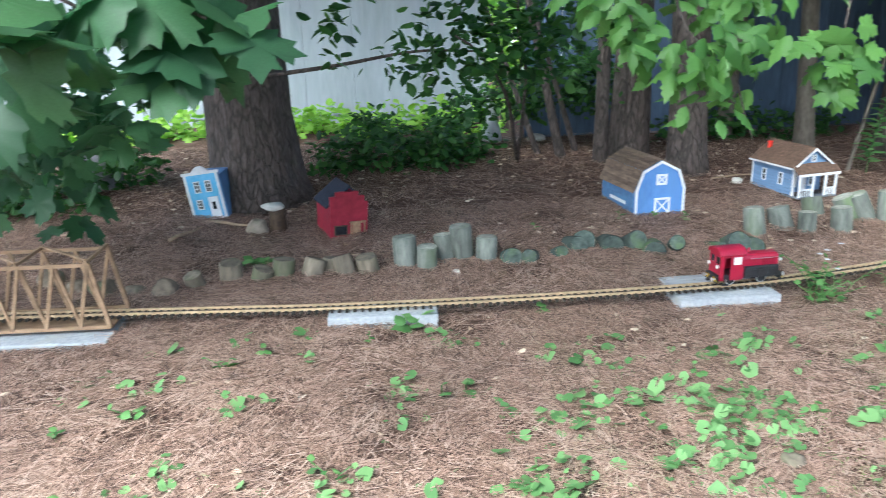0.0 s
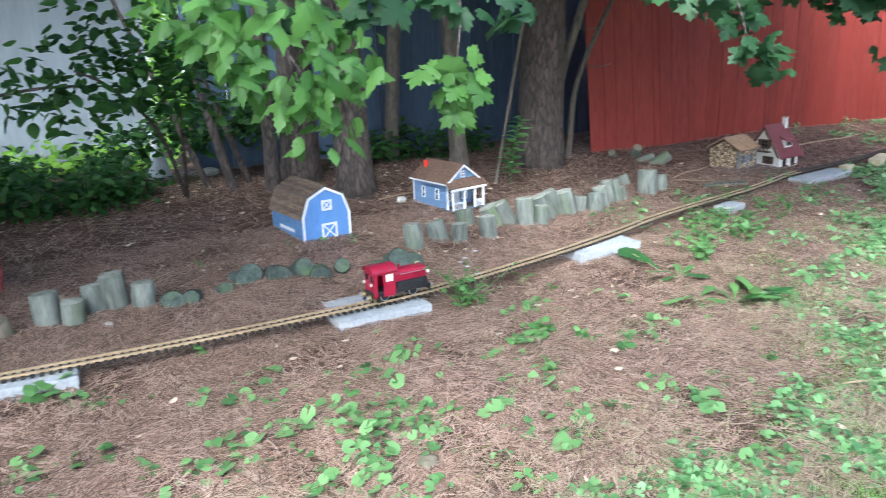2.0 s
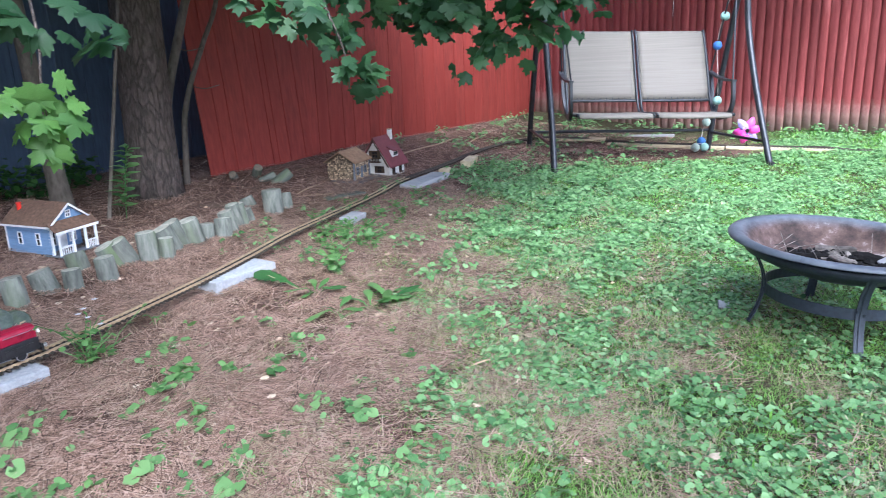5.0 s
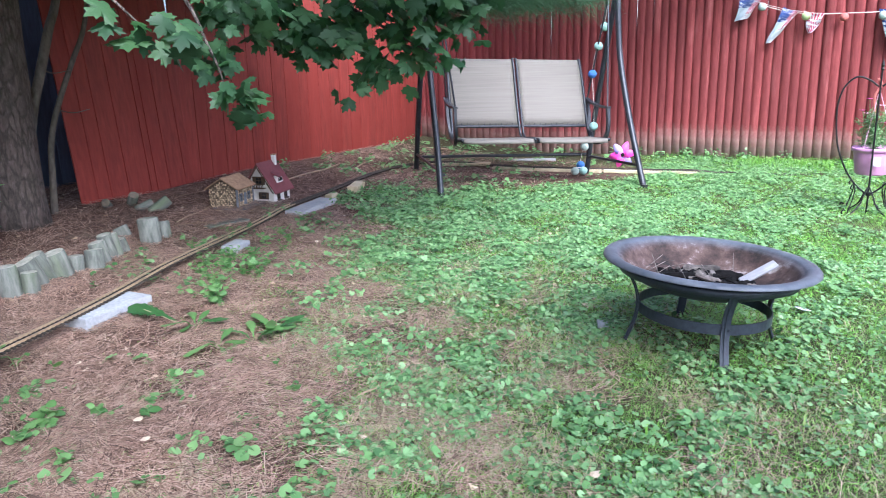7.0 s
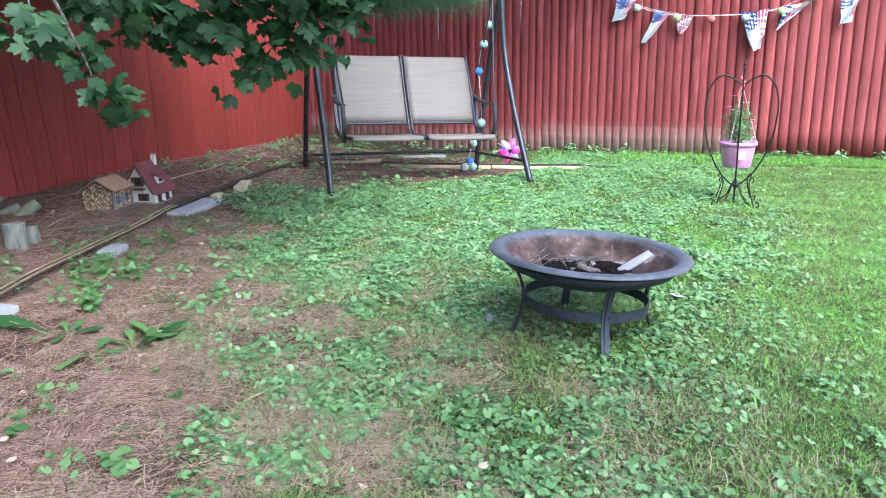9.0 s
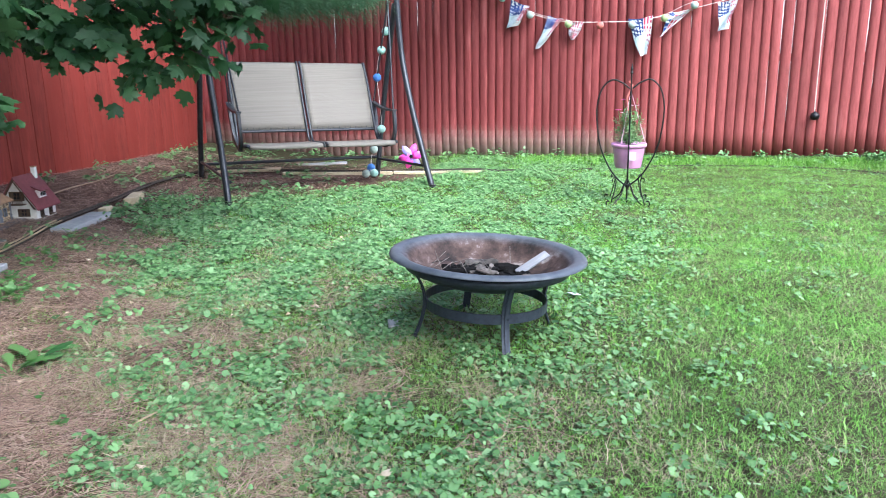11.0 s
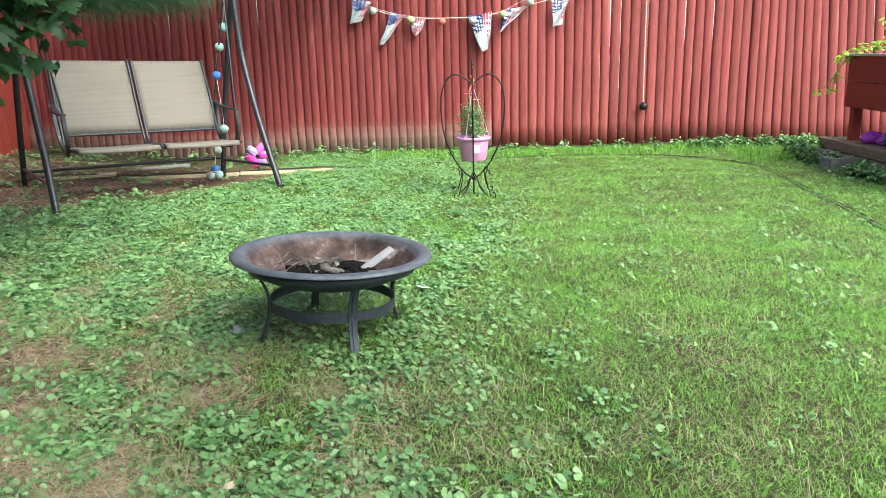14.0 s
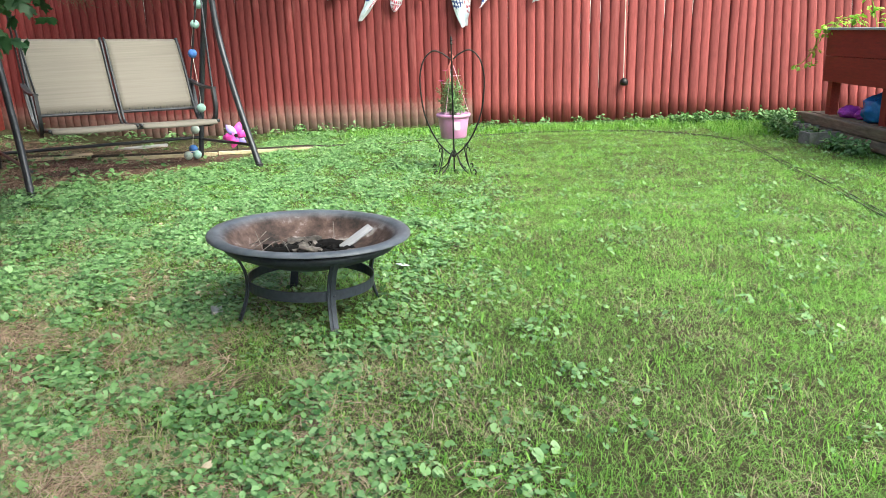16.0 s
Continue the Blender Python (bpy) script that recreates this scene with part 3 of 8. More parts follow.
def litter(x, y):
    """1 where needles cover the ground, 0 on the lawn."""
    wob = 0.25 * np.sin(1.9 * x + 0.7 * y + 0.4) * np.sin(2.7 * y - 0.8 * x) + 0.22 * np.sin(5.3 * x - 2.1 * y) + 0.18 * np.sin(9.1 * x + 4.3 * y) * np.sin(7.7 * y - 3.1 * x)
    s = np.clip((y - (0.557 * x + 0.3)) / 0.8 + 0.5 + wob, 0, 1)
    a = (x - 7.75) * 0.611 - (y - 3.15) * 0.791
    b = (x - 7.75) * 0.791 + (y - 3.15) * 0.611
    dirt = np.clip(1.6 - np.hypot(a / 1.15, b / 0.62) + 0.3 * wob, 0, 1)
    strip = 0.8 * np.clip((y - 1.7) / 0.5, 0, 1) * np.clip((x - 8.0) / 0.5, 0, 1)
    return np.clip(np.maximum(np.maximum(s, strip), 1.5 * dirt), 0, 1)


def smoothline(a, b, step):
    return list(np.arange(a, b, step))


xs = np.array([-400, -150, -60, -25, -12] + smoothline(-6.0, 11.5, 0.07) + [12, 16, 25, 60, 150, 400])
ys = np.array([-400, -150, -60, -25, -12] + smoothline(-6.0, 8.0, 0.07) + [9, 12, 25, 60, 150, 400])
gx, gy = np.meshgrid(xs, ys)
nx, ny = len(xs), len(ys)
fine = (np.abs(gx) < 11.6) & (gy > -6.1) & (gy < 8.1)
lump = np.zeros_like(gx)
for j in range(ny):
    for i in range(nx):
        if fine[j, i]:
            lump[j, i] = 0.007 * noise.noise((gx[j, i] * 7, gy[j, i] * 7, 0.3))
co3 = np.stack([gx, gy, np.where(fine, gz(gx, gy), 0.08 * np.clip(gy - 3.4, 0, 2.4)) + lump], -1).reshape(-1, 3)
quads = np.array([(j * nx + i, j * nx + i + 1, (j + 1) * nx + i + 1, (j + 1) * nx + i) for j in range(ny - 1) for i in range(nx - 1)])
me = bpy.data.meshes.new("ground")
me.from_pydata(co3.tolist(), [], quads.tolist())
me.polygons.foreach_set("use_smooth", np.ones(len(quads), bool))
me.materials.append(M_ground)
tagged(new("ground", me), "yard ground of red-brown pine needles passing into lawn", "ground", kind="structure")


# ---- fences and walls ----
def paling_mesh(k, material):
    """A half-round fence paling, a little crooked, 2.3 m high."""
    bm = bmesh.new()
    seg, rows = 8, 9
    w = 0.0605 if k == 0 else 0.0635 + 0.0012 * k
    rings = []
    for r in range(rows):
        z = 2.3 * r / (rows - 1)
        off = 0.004 * noise.noise((k * 3.3, z * 1.5, 0))
        ww = w * (1 + 0.04 * noise.noise((k * 5.1, z * 2, 4)))
        rings.append([bm.verts.new((-0.033 * math.sin(math.pi * s / seg) ** 0.85 if 0 < s < seg else 0.0, off - ww * math.cos(math.pi * s / seg), z)) for s in range(seg + 1)]
                     + [bm.verts.new((0.012, off + ww, z)), bm.verts.new((0.012, off - ww, z))])
    n = len(rings[0])
    for a, b in zip(rings, rings[1:]):
        for s in range(n):
            bm.faces.new((a[s], a[(s + 1) % n], b[(s + 1) % n], b[s])[::-1])
    bm.faces.new(rings[0])
    bm.faces.new(rings[-1][::-1])
    ob = finish("paling", bm, material, None, True)
    me = ob.data
    bpy.data.objects.remove(ob)
    return me


bm = bmesh.new()
for z in (0.35, 1.15, 1.95):
    box(bm, 10.17, 0, z, 0.05, 14.0, 0.09)
for yy in (-0.55, -3.76, 2.6, 5.2, -6.9):
    box(bm, 10.155, yy, 0.0, 0.07, 0.12, 2.3)
fence_far = tagged(finish("fence_far", bm, M_redplanter), "red stockade fence of half-round palings, worn grey at the foot", "fence", kind="structure")
WORN = [paling_mesh(k, M_paling) for k in range(6)]
DAYLIT = [paling_mesh(k, M_paling_daylit) for k in range(6)]
rnd = random.Random(4)
y = 5.35
while y > -7.0:
    near_seam = any(abs(y - s) < 0.05 for s in (-0.52, -3.72))
    pitch = 0.1 if y > -0.55 else 0.112
    gap = pitch + (0.014 if near_seam else 0.0)
    lift = 0.02 + rnd.uniform(-0.006, 0.006) + (0.03 if -3.7 < y < -0.5 else 0.0) - (0.05 if y > 2.0 else 0.0)
    piece("paling", (WORN if y > -0.55 else DAYLIT)[rnd.randrange(1, 6) if rnd.random() < 0.93 or y > -0.5 else 0], fence_far, pose(10.1 + rnd.uniform(-0.004, 0.004), y, g(10.1, y) + lift, 0, 0, 0) @ pose(0, 0, 0, rnd.uniform(-0.35, 0.35) - min(4.0, 3.5 * max(0.0, -3.72 - y)), rnd.uniform(-0.3, 0.3), 0) @ Matrix.Diagonal((1, pitch / (0.121 if y > -0.55 else 0.127), 1, 1)))
    y -= gap + rnd.uniform(-0.004, 0.004) + (0.005 if y < -0.5 and rnd.random() < 0.25 else 0.0)

# added pale backdrop, so that the slits between the palings look bright
tagged(finish("wall_beyond", boxed(13.5, -1.0, 0.0, 0.2, 18.0, 5.0), M_cottage), "pale backdrop added beyond the far fence to brighten its slits", "wall", kind="structure")

bm = bmesh.new()
for z in (0.5, 1.2, 2.0):
    box(bm, 7.35, 5.43, z, 5.7, 0.05, 0.09)
fence_side = tagged(finish("fence_side", bm, M_redplanter), "tall red painted board fence with narrow grooves", "fence", kind="structure")


def boards(name, parent, material, x0, x1, y, w, top, seed, foot=0.0, slant=0.0, thick=0.02):
    rnd, x = random.Random(seed), x0
    while x < x1 - 0.02:
        ww = min(w * rnd.choice((0.75, 1, 1, 1.15)), x1 - x)
        bm = bmesh.new()
        z0 = foot + rnd.uniform(-0.012, 0.012)
        box(bm, 0, 0, 0, ww - 0.005, thick, top - z0, bevel=0.003)
        ob = finish(name, bm, material, parent)
        ob.matrix_basis = pose(x + ww / 2, y + rnd.uniform(-0.002, 0.002), z0, 0, slant, 0)
        x += ww


boards("board", fence_side, M_redboard, 5.46, 10.06, 5.38, 0.21, 2.3, 5, 0.08)
# the near end is one loose sheet that leans against the others
sheet_panel = tagged(finish("fence_sheet", boxed(0, 0, 0, 1.2, 0.014, 2.3, bevel=0.003), M_redboard), "loose red grooved plywood sheet leaning at the fence end", "fence panel")
sheet_panel.matrix_basis = pose(4.92, 5.33, 0.13, -1.2, -4.0, -1)
for x in (-0.44, -0.31, -0.13, 0.1, 0.17, 0.31, 0.5):
    part("groove", boxed(x, -0.009, 0.0, 0.006, 0.006, 2.3), M_redplanter, sheet_panel)

bm = bmesh.new()
for z in (0.6, 1.7):
    box(bm, 3.3, 6.28, z, 4.36, 0.05, 0.09)
fence_dark = tagged(finish("fence_dark", bm, M_navy), "navy blue board fence in the shade", "fence", kind="structure")
boards("board", fence_dark, M_navy, 1.09, 5.5, 6.22, 0.3, 2.2, 8, 0.17)

white_wall = tagged(finish("wall_white", boxed(-2.65, 7.48, 0.2, 7.1, 0.1, 3.2), M_whitewall), "pale grey-white painted shed wall of broad upright panels", "wall", kind="structure")
boards("panel", white_wall, M_whitewall, -6.2, 0.93, 7.42, 0.62, 3.4, 9, 0.27)
tagged(finish("wall_back", boxed(2.2, 12.0, 0.0, 12.0, 0.15, 2.4), M_cottage), "pale wall of a house beyond the yard", "wall", kind="structure")


# ---- trees ----
def trunk(parent, pts, radii, material, seg=40, rows=40, ridge=0.03, flare=1.35, seed=0.0, name="trunk"):
    """A tapered trunk with furrows and a flared foot."""
    line = curve(pts, max(rows // (len(pts) - 1), 2))
    bm = bmesh.new()
    rr = np.interp(np.linspace(0, 1, len(line)), np.linspace(0, 1, len(radii)), radii)
    for i, p in enumerate(line):
        h = max(p.z - line[0].z, 0)
        rr[i] *= 1 + (flare - 1) * math.exp(-h / 0.16)
    tube(bm, line, list(rr), seg)
    for v in bm.verts:
        c = min(line, key=lambda q: (q - v.co).length_squared)
        d = v.co - c
        d.z = 0
        if d.length > 1e-4:
            a = math.atan2(d.y, d.x)
            n = noise.noise((math.cos(a) * 4.5 + seed, math.sin(a) * 4.5, v.co.z * 1.2)) + 0.5 * noise.noise((math.cos(a) * 11 + seed, math.sin(a) * 11, v.co.z * 4))
            v.co += d * ridge * 2.2 * n
    return part(name, bm, material, parent, smooth=True)


LEAF_HALF = [(0, 0), (0.16, -0.05), (0.36, -0.03), (0.33, 0.09), (0.56, 0.2), (0.5, 0.29), (0.67, 0.46), (0.5, 0.47), (0.47, 0.6), (0.31, 0.52), (0.22, 0.57), (0.28, 0.78), (0.14, 0.77), (0, 1.0)]
ELDER_HALF = [(0, 0), (0.1, 0.07), (0.22, 0.22), (0.26, 0.36), (0.2, 0.42), (0.28, 0.52), (0.17, 0.6), (0.19, 0.7), (0.09, 0.8), (0, 1.0)]
OVAL_HALF = [(0, 0), (0.2, 0.1), (0.33, 0.35), (0.31, 0.6), (0.18, 0.85), (0, 1.0)]
NETTLE_HALF = [(0, 0), (0.14, 0.03), (0.25, 0.14), (0.23, 0.18), (0.33, 0.3), (0.29, 0.34), (0.34, 0.47), (0.28, 0.5), (0.29, 0.63), (0.22, 0.66), (0.2, 0.78), (0.13, 0.81), (0, 1.0)]
DOCK_HALF = [(0, 0), (0.018, 0.02), (0.025, 0.28), (0.075, 0.36), (0.055, 0.41), (0.12, 0.5), (0.09, 0.54), (0.15, 0.63), (0.12, 0.67), (0.16, 0.77), (0.125, 0.81), (0.11, 0.92), (0, 1.0)]
LONG_HALF = [(0, 0), (0.05, 0.02), (0.1, 0.2), (0.16, 0.45), (0.17, 0.7), (0.1, 0.9), (0, 1.0)]


def leaf_points(half, fold, droop, width=1.0):
    """Rim and middle of a leaf that lies along y, folded at its rib and drooping to the tip."""
    rim = [(x * width, yy) for x, yy in half] + [(-x * width, yy) for x, yy in half[-2:0:-1]]
    pts = [(0, 0.4)] + rim
    return np.array([(x, yy, -fold * abs(x) - droop * (yy - 0.2) ** 2 + 0.04 * math.sin(9 * x + 5 * yy)) for x, yy in pts])


def leaf_faces(k):
    return [(0, i, i + 1) for i in range(1, k - 1)] + [(0, k - 1, 1)]


def leaf_mesh(name, half, fold, droop, material, width=1.0):
    pts = leaf_points(half, fold, droop, width)
    ob = sheet(name, pts[None], leaf_faces(len(pts)), material, True)
    me = ob.data
    bpy.data.objects.remove(ob)
    return me


MAPLE = [leaf_mesh("maple_leaf", LEAF_HALF, f, d, M_maple, w) for f, d, w in ((0.15, 0.25, 1), (0.35, 0.4, 0.95), (0.05, 0.1, 1.08))]
ELDER = [leaf_mesh("box_elder_leaflet", ELDER_HALF, f, d, M_elder, w) for f, d, w in ((0.25, 0.3, 0.95), (0.5, 0.5, 0.85), (0.1, 0.15, 1.1))]
WEED = [leaf_mesh("weed_leaf", NETTLE_HALF, f, d, M_weed, w) for f, d, w in ((0.25, 0.4, 1.15), (0.4, 0.6, 1.0), (0.15, 0.3, 1.3))]
MAPLE_PALE = [leaf_mesh("pale_maple_leaf", LEAF_HALF, f, d, M_elder, w) for f, d, w in ((0.15, 0.25, 1), (0.3, 0.4, 0.95))]
WEEDLONG = leaf_mesh("long_weed_leaf", LONG_HALF, 0.4, 0.55, M_weed, 1.4)
DOCK = [leaf_mesh("dock_leaf", DOCK_HALF, f, d, m, w) for f, d, w, m in ((0.5, 0.7, 0.95, M_weed), (0.35, 0.45, 0.85, M_dock), (0.6, 0.95, 1.05, M_weed))]


def aim(p, d, up, size):
    """A pose whose y goes along d and whose z is nearest to up."""
    d = Vector(d).normalized()
    x = d.cross(Vector(up)).normalized()
    z = x.cross(d)
    m = Matrix((x, d, z)).transposed().to_4x4()
    return Matrix.Translation(p) @ m @ Matrix.Diagonal((size, size, size, 1))


# fixed point on the viewing side that leaf faces are turned towards
VIEW_SIDE_POINT = Vector((1.5, -1.5, 2.0))


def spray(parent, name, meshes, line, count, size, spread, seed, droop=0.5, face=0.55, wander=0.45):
    """Leaves round a twig: tips outwards and hanging, faces turned up and a little to the viewing side."""
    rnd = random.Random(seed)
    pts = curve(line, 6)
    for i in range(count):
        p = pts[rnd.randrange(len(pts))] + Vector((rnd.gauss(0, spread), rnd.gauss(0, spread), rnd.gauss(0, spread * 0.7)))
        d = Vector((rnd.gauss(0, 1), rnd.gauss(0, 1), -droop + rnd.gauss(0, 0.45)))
        to_view_side = (VIEW_SIDE_POINT - p).normalized()
        up = Vector((rnd.gauss(0, wander), rnd.gauss(0, wander), 0.8)) + face * to_view_side * 1.3
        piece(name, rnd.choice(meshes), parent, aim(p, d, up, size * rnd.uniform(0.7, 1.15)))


def cloud(name, half, fold, droop, material, centres, count, size, seed, flat=0.6, hang=0.2, parent=None, squash=0.7):
    """A joined mass of many small leaves round the given (x, y, z, radius) centres."""
    rs = np.random.RandomState(seed)
    pts = leaf_points(half, fold, droop)
    cs = np.array(centres, float)
    w = cs[:, 3] ** 2
    pick = rs.choice(len(cs), count, p=w / w.sum())
    v = rs.normal(size=(count, 3))
    v /= np.linalg.norm(v, axis=1)[:, None]
    r = rs.uniform(0.15, 1.0, count) ** 0.5 * (1 + 0.25 * rs.normal(size=count))
    pos = cs[pick, :3] + v * (r * cs[pick, 3])[:, None] * np.array([1, 1, squash])
    pos[:, 2] = np.maximum(pos[:, 2], gz(pos[:, 0], pos[:, 1]) + 0.02)
    d = rs.normal(size=(count, 3)) + v * 0.8
    d[:, 2] = d[:, 2] * (1 - flat) - hang
    d /= np.linalg.norm(d, axis=1)[:, None]
    up = rs.normal(size=(count, 3)) * 0.4 + np.array([0, -0.25, 1])
    x = np.cross(d, up)
    x /= np.linalg.norm(x, axis=1)[:, None] + 1e-9
    z = np.cross(x, d)
    s = size * rs.uniform(0.6, 1.2, count)
    verts = pos[:, None] + s[:, None, None] * (pts[None, :, 0, None] * x[:, None] + pts[None, :, 1, None] * d[:, None] + pts[None, :, 2, None] * z[:, None])
    ob = sheet(name, verts, leaf_faces(len(pts)), material, True)
    ob.parent = parent
    return ob


def tree(name, label, x, y, radii, top, lean=(0, 0), material=None, crown=None, seed=0.0, seg=40, ridge=0.03, flare=1.35, bow=0.0):
    z = g(x, y) - 0.04
    ob = thing(name, label, "tree", None)
    pts = [(x, y, z), (x + lean[0] * 0.3 + bow, y + lean[1] * 0.3, z + top * 0.3), (x + lean[0] * 0.65 + bow * 0.6, y + lean[1] * 0.65, z + top * 0.65), (x + lean[0], y + lean[1], z + top)]
    trunk(ob, pts, radii, material or M_bark, seg, 42, ridge, flare, seed)
    if crown:
        centres, count, size, half = crown
        c = cloud("crown", half, 0.2, 0.3, M_crown, centres, count, size, int(seed * 10) + 3, parent=ob)
        tagged(c, kind="stuff")
    return ob


pine_a = tree("pine_tree", "broad old pine with furrowed grey-brown bark", -0.86, 4.74, (0.27, 0.225, 0.17, 0.11), 7.0, (-0.25, 0.3), None,
              None, 1.3, 56, 0.035, 1.3)
pine_b = tree("pine_tree", "slim pine trunk in the shade behind the toy barn", 2.0, 4.97, (0.128, 0.11, 0.085, 0.05), 6.0, (-0.1, 0.3), None,
              None, 2.6, 32, 0.03, 1.25)
pine_c = tree("pine_tree", "straight pine trunk with scaly grey bark", 3.67, 5.18, (0.182, 0.17, 0.13, 0.08), 7.0, (0.2, 0.05), None,
              None, 3.1, 44, 0.03, 1.2)
tree("pine_tree", "shaded pine trunk behind the toy barn", 1.75, 5.5, (0.14, 0.12, 0.1, 0.06), 5.0, (0.1, 0.1), None, None, 4.4, 28, 0.03, 1.2)
tree("young_tree", "thin grey young tree trunk by the dark fence", 2.62, 5.85, (0.06, 0.05, 0.04, 0.03), 4.0, (0.3, 0.0), M_bark_thin, None, 5.2, 16, 0.02, 1.3)
maple = tree("maple_tree", "young maple with pale flaking bark and broad leaves", 2.95, 5.2, (0.065, 0.055, 0.045, 0.03), 4.5, (-0.25, 0.1), M_bark_thin,
             None, 6.1, 18, 0.03, 1.4)
tree("young_tree", "thin bare grey sapling stem beside the toy house", 3.02, 4.78, (0.013, 0.012, 0.01, 0.007), 3.0, (0.75, 0.2), M_bark_thin, None, 7.3, 10, 0.02, 1.2)
for label, pts, radii, seed in (("crooked grey sapling stem by the fence end", [(4.0, 5.25, 0.1), (4.03, 5.25, 0.4), (4.06, 5.25, 0.68), (4.15, 5.25, 0.93), (4.33, 5.25, 1.27), (4.46, 5.24, 1.51), (4.53, 5.22, 1.8), (4.7, 5.2, 2.6)], (0.025, 0.021, 0.015), 8.7),
                                ("leaning forked sapling close behind the pine", [(3.8, 5.25, 0.1), (3.84, 5.22, 0.55), (3.91, 5.2, 0.91), (4.03, 5.2, 1.23), (4.14, 5.2, 1.52), (4.24, 5.2, 1.75), (4.5, 5.2, 2.6)], (0.04, 0.036, 0.025), 9.3)):
    sapling = thing("young_tree", label, "tree")
    trunk(sapling, pts, radii, M_bark_thin, 14, 36, 0.025, 1.25, seed)
    part("dead_twig", tubed(curve([pts[3], (pts[3][0] + 0.1, 5.2, pts[3][2] - 0.03), (pts[3][0] + 0.24, 5.19, pts[3][2] - 0.01)], 5), 0.004, 6), M_bark_thin, sapling)
for k, (x, y, lx, r) in enumerate(((1.1, 5.6, -0.8, 0.022), (1.25, 5.5, -0.5, 0.035), (1.4, 5.65, -0.7, 0.022))):
    tree("bare_shrub", "leaning bare shrub stem in the shade", x, y, (r, r * 0.85, r * 0.6, r * 0.4), 2.2, (lx, 0.0), M_bark, None, 10.1 + k, 10, 0.02, 1.3)
maple_left = tree("maple_tree", "maple with broad drooping leaves at the yard's edge", -3.0, 4.7, (0.13, 0.12, 0.1, 0.06), 5.0, (0.4, -0.4), None,
                  None, 12.2, 24, 0.03, 1.3)


def limb(parent, line, r0, r1, label="", material=None):
    pts = curve(line, 7)
    return part("limb", tubed(pts, list(np.linspace(r0, r1, len(pts))), 8), material or M_bark, parent, label, True)


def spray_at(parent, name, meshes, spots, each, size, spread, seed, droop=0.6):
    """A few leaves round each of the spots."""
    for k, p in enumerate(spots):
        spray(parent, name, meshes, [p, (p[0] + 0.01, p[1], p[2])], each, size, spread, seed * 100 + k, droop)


# near leaves over the left of the yard
la = limb(maple_left, [(-2.75, 4.4, 2.6), (-2.0, 3.2, 2.6), (-1.2, 2.1, 1.9), (-0.7, 1.5, 1.4), (-0.32, 1.42, 1.2)], 0.035, 0.003)
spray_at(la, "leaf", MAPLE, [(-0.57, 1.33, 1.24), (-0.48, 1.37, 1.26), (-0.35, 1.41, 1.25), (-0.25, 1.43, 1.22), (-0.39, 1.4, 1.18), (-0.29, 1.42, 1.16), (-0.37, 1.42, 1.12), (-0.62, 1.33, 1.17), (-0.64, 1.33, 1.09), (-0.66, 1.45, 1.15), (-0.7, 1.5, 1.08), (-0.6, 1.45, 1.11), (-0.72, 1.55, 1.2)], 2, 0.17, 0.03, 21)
lc = limb(maple_left, [(-2.75, 4.5, 2.0), (-2.0, 3.6, 1.7), (-1.3, 3.0, 1.35), (-0.9, 2.85, 1.15)], 0.025, 0.003)
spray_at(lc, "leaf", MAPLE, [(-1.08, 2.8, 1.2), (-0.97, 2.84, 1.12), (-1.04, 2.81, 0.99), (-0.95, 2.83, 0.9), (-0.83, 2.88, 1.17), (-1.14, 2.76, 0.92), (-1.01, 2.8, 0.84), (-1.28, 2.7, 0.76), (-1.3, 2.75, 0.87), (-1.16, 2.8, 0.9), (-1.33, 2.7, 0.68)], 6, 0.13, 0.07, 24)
ld = limb(maple_left, [(-2.9, 4.5, 1.2), (-2.5, 3.9, 1.0), (-1.8, 3.4, 0.8), (-1.5, 3.2, 0.6)], 0.02, 0.003)
spray_at(ld, "leaf", MAPLE, [(-1.6, 3.3, 0.75), (-1.75, 3.4, 0.6), (-1.95, 3.6, 0.5), (-2.1, 3.8, 0.45), (-1.5, 3.4, 0.5), (-1.7, 3.8, 0.35)], 9, 0.14, 0.11, 25)

# box elder sprays hanging in front of the trees
elder = tree("box_elder", "box elder with light green compound leaves hanging low", 1.5, 5.35, (0.05, 0.045, 0.04, 0.03), 3.6, (-0.1, -0.4), M_bark,
             None, 14.0, 14)
le = limb(elder, [(1.38, 4.9, 2.6), (1.2, 3.6, 2.2), (1.0, 2.7, 1.5), (0.9, 2.4, 1.2), (1.0, 2.3, 1.02)], 0.014, 0.002)
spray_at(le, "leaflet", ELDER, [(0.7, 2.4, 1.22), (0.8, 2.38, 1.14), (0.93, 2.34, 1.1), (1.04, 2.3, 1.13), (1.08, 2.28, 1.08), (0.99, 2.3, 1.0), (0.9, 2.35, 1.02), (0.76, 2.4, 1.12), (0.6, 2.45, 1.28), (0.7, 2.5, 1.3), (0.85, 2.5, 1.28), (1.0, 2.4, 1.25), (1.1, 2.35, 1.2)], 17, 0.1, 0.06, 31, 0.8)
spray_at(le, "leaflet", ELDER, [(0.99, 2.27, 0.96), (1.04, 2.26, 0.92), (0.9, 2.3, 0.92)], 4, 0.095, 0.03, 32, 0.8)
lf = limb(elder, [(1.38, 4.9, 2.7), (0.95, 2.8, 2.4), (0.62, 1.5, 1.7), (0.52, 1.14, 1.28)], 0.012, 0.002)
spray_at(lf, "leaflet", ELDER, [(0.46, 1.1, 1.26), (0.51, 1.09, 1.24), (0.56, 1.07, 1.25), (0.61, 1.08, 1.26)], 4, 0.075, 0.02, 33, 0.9)
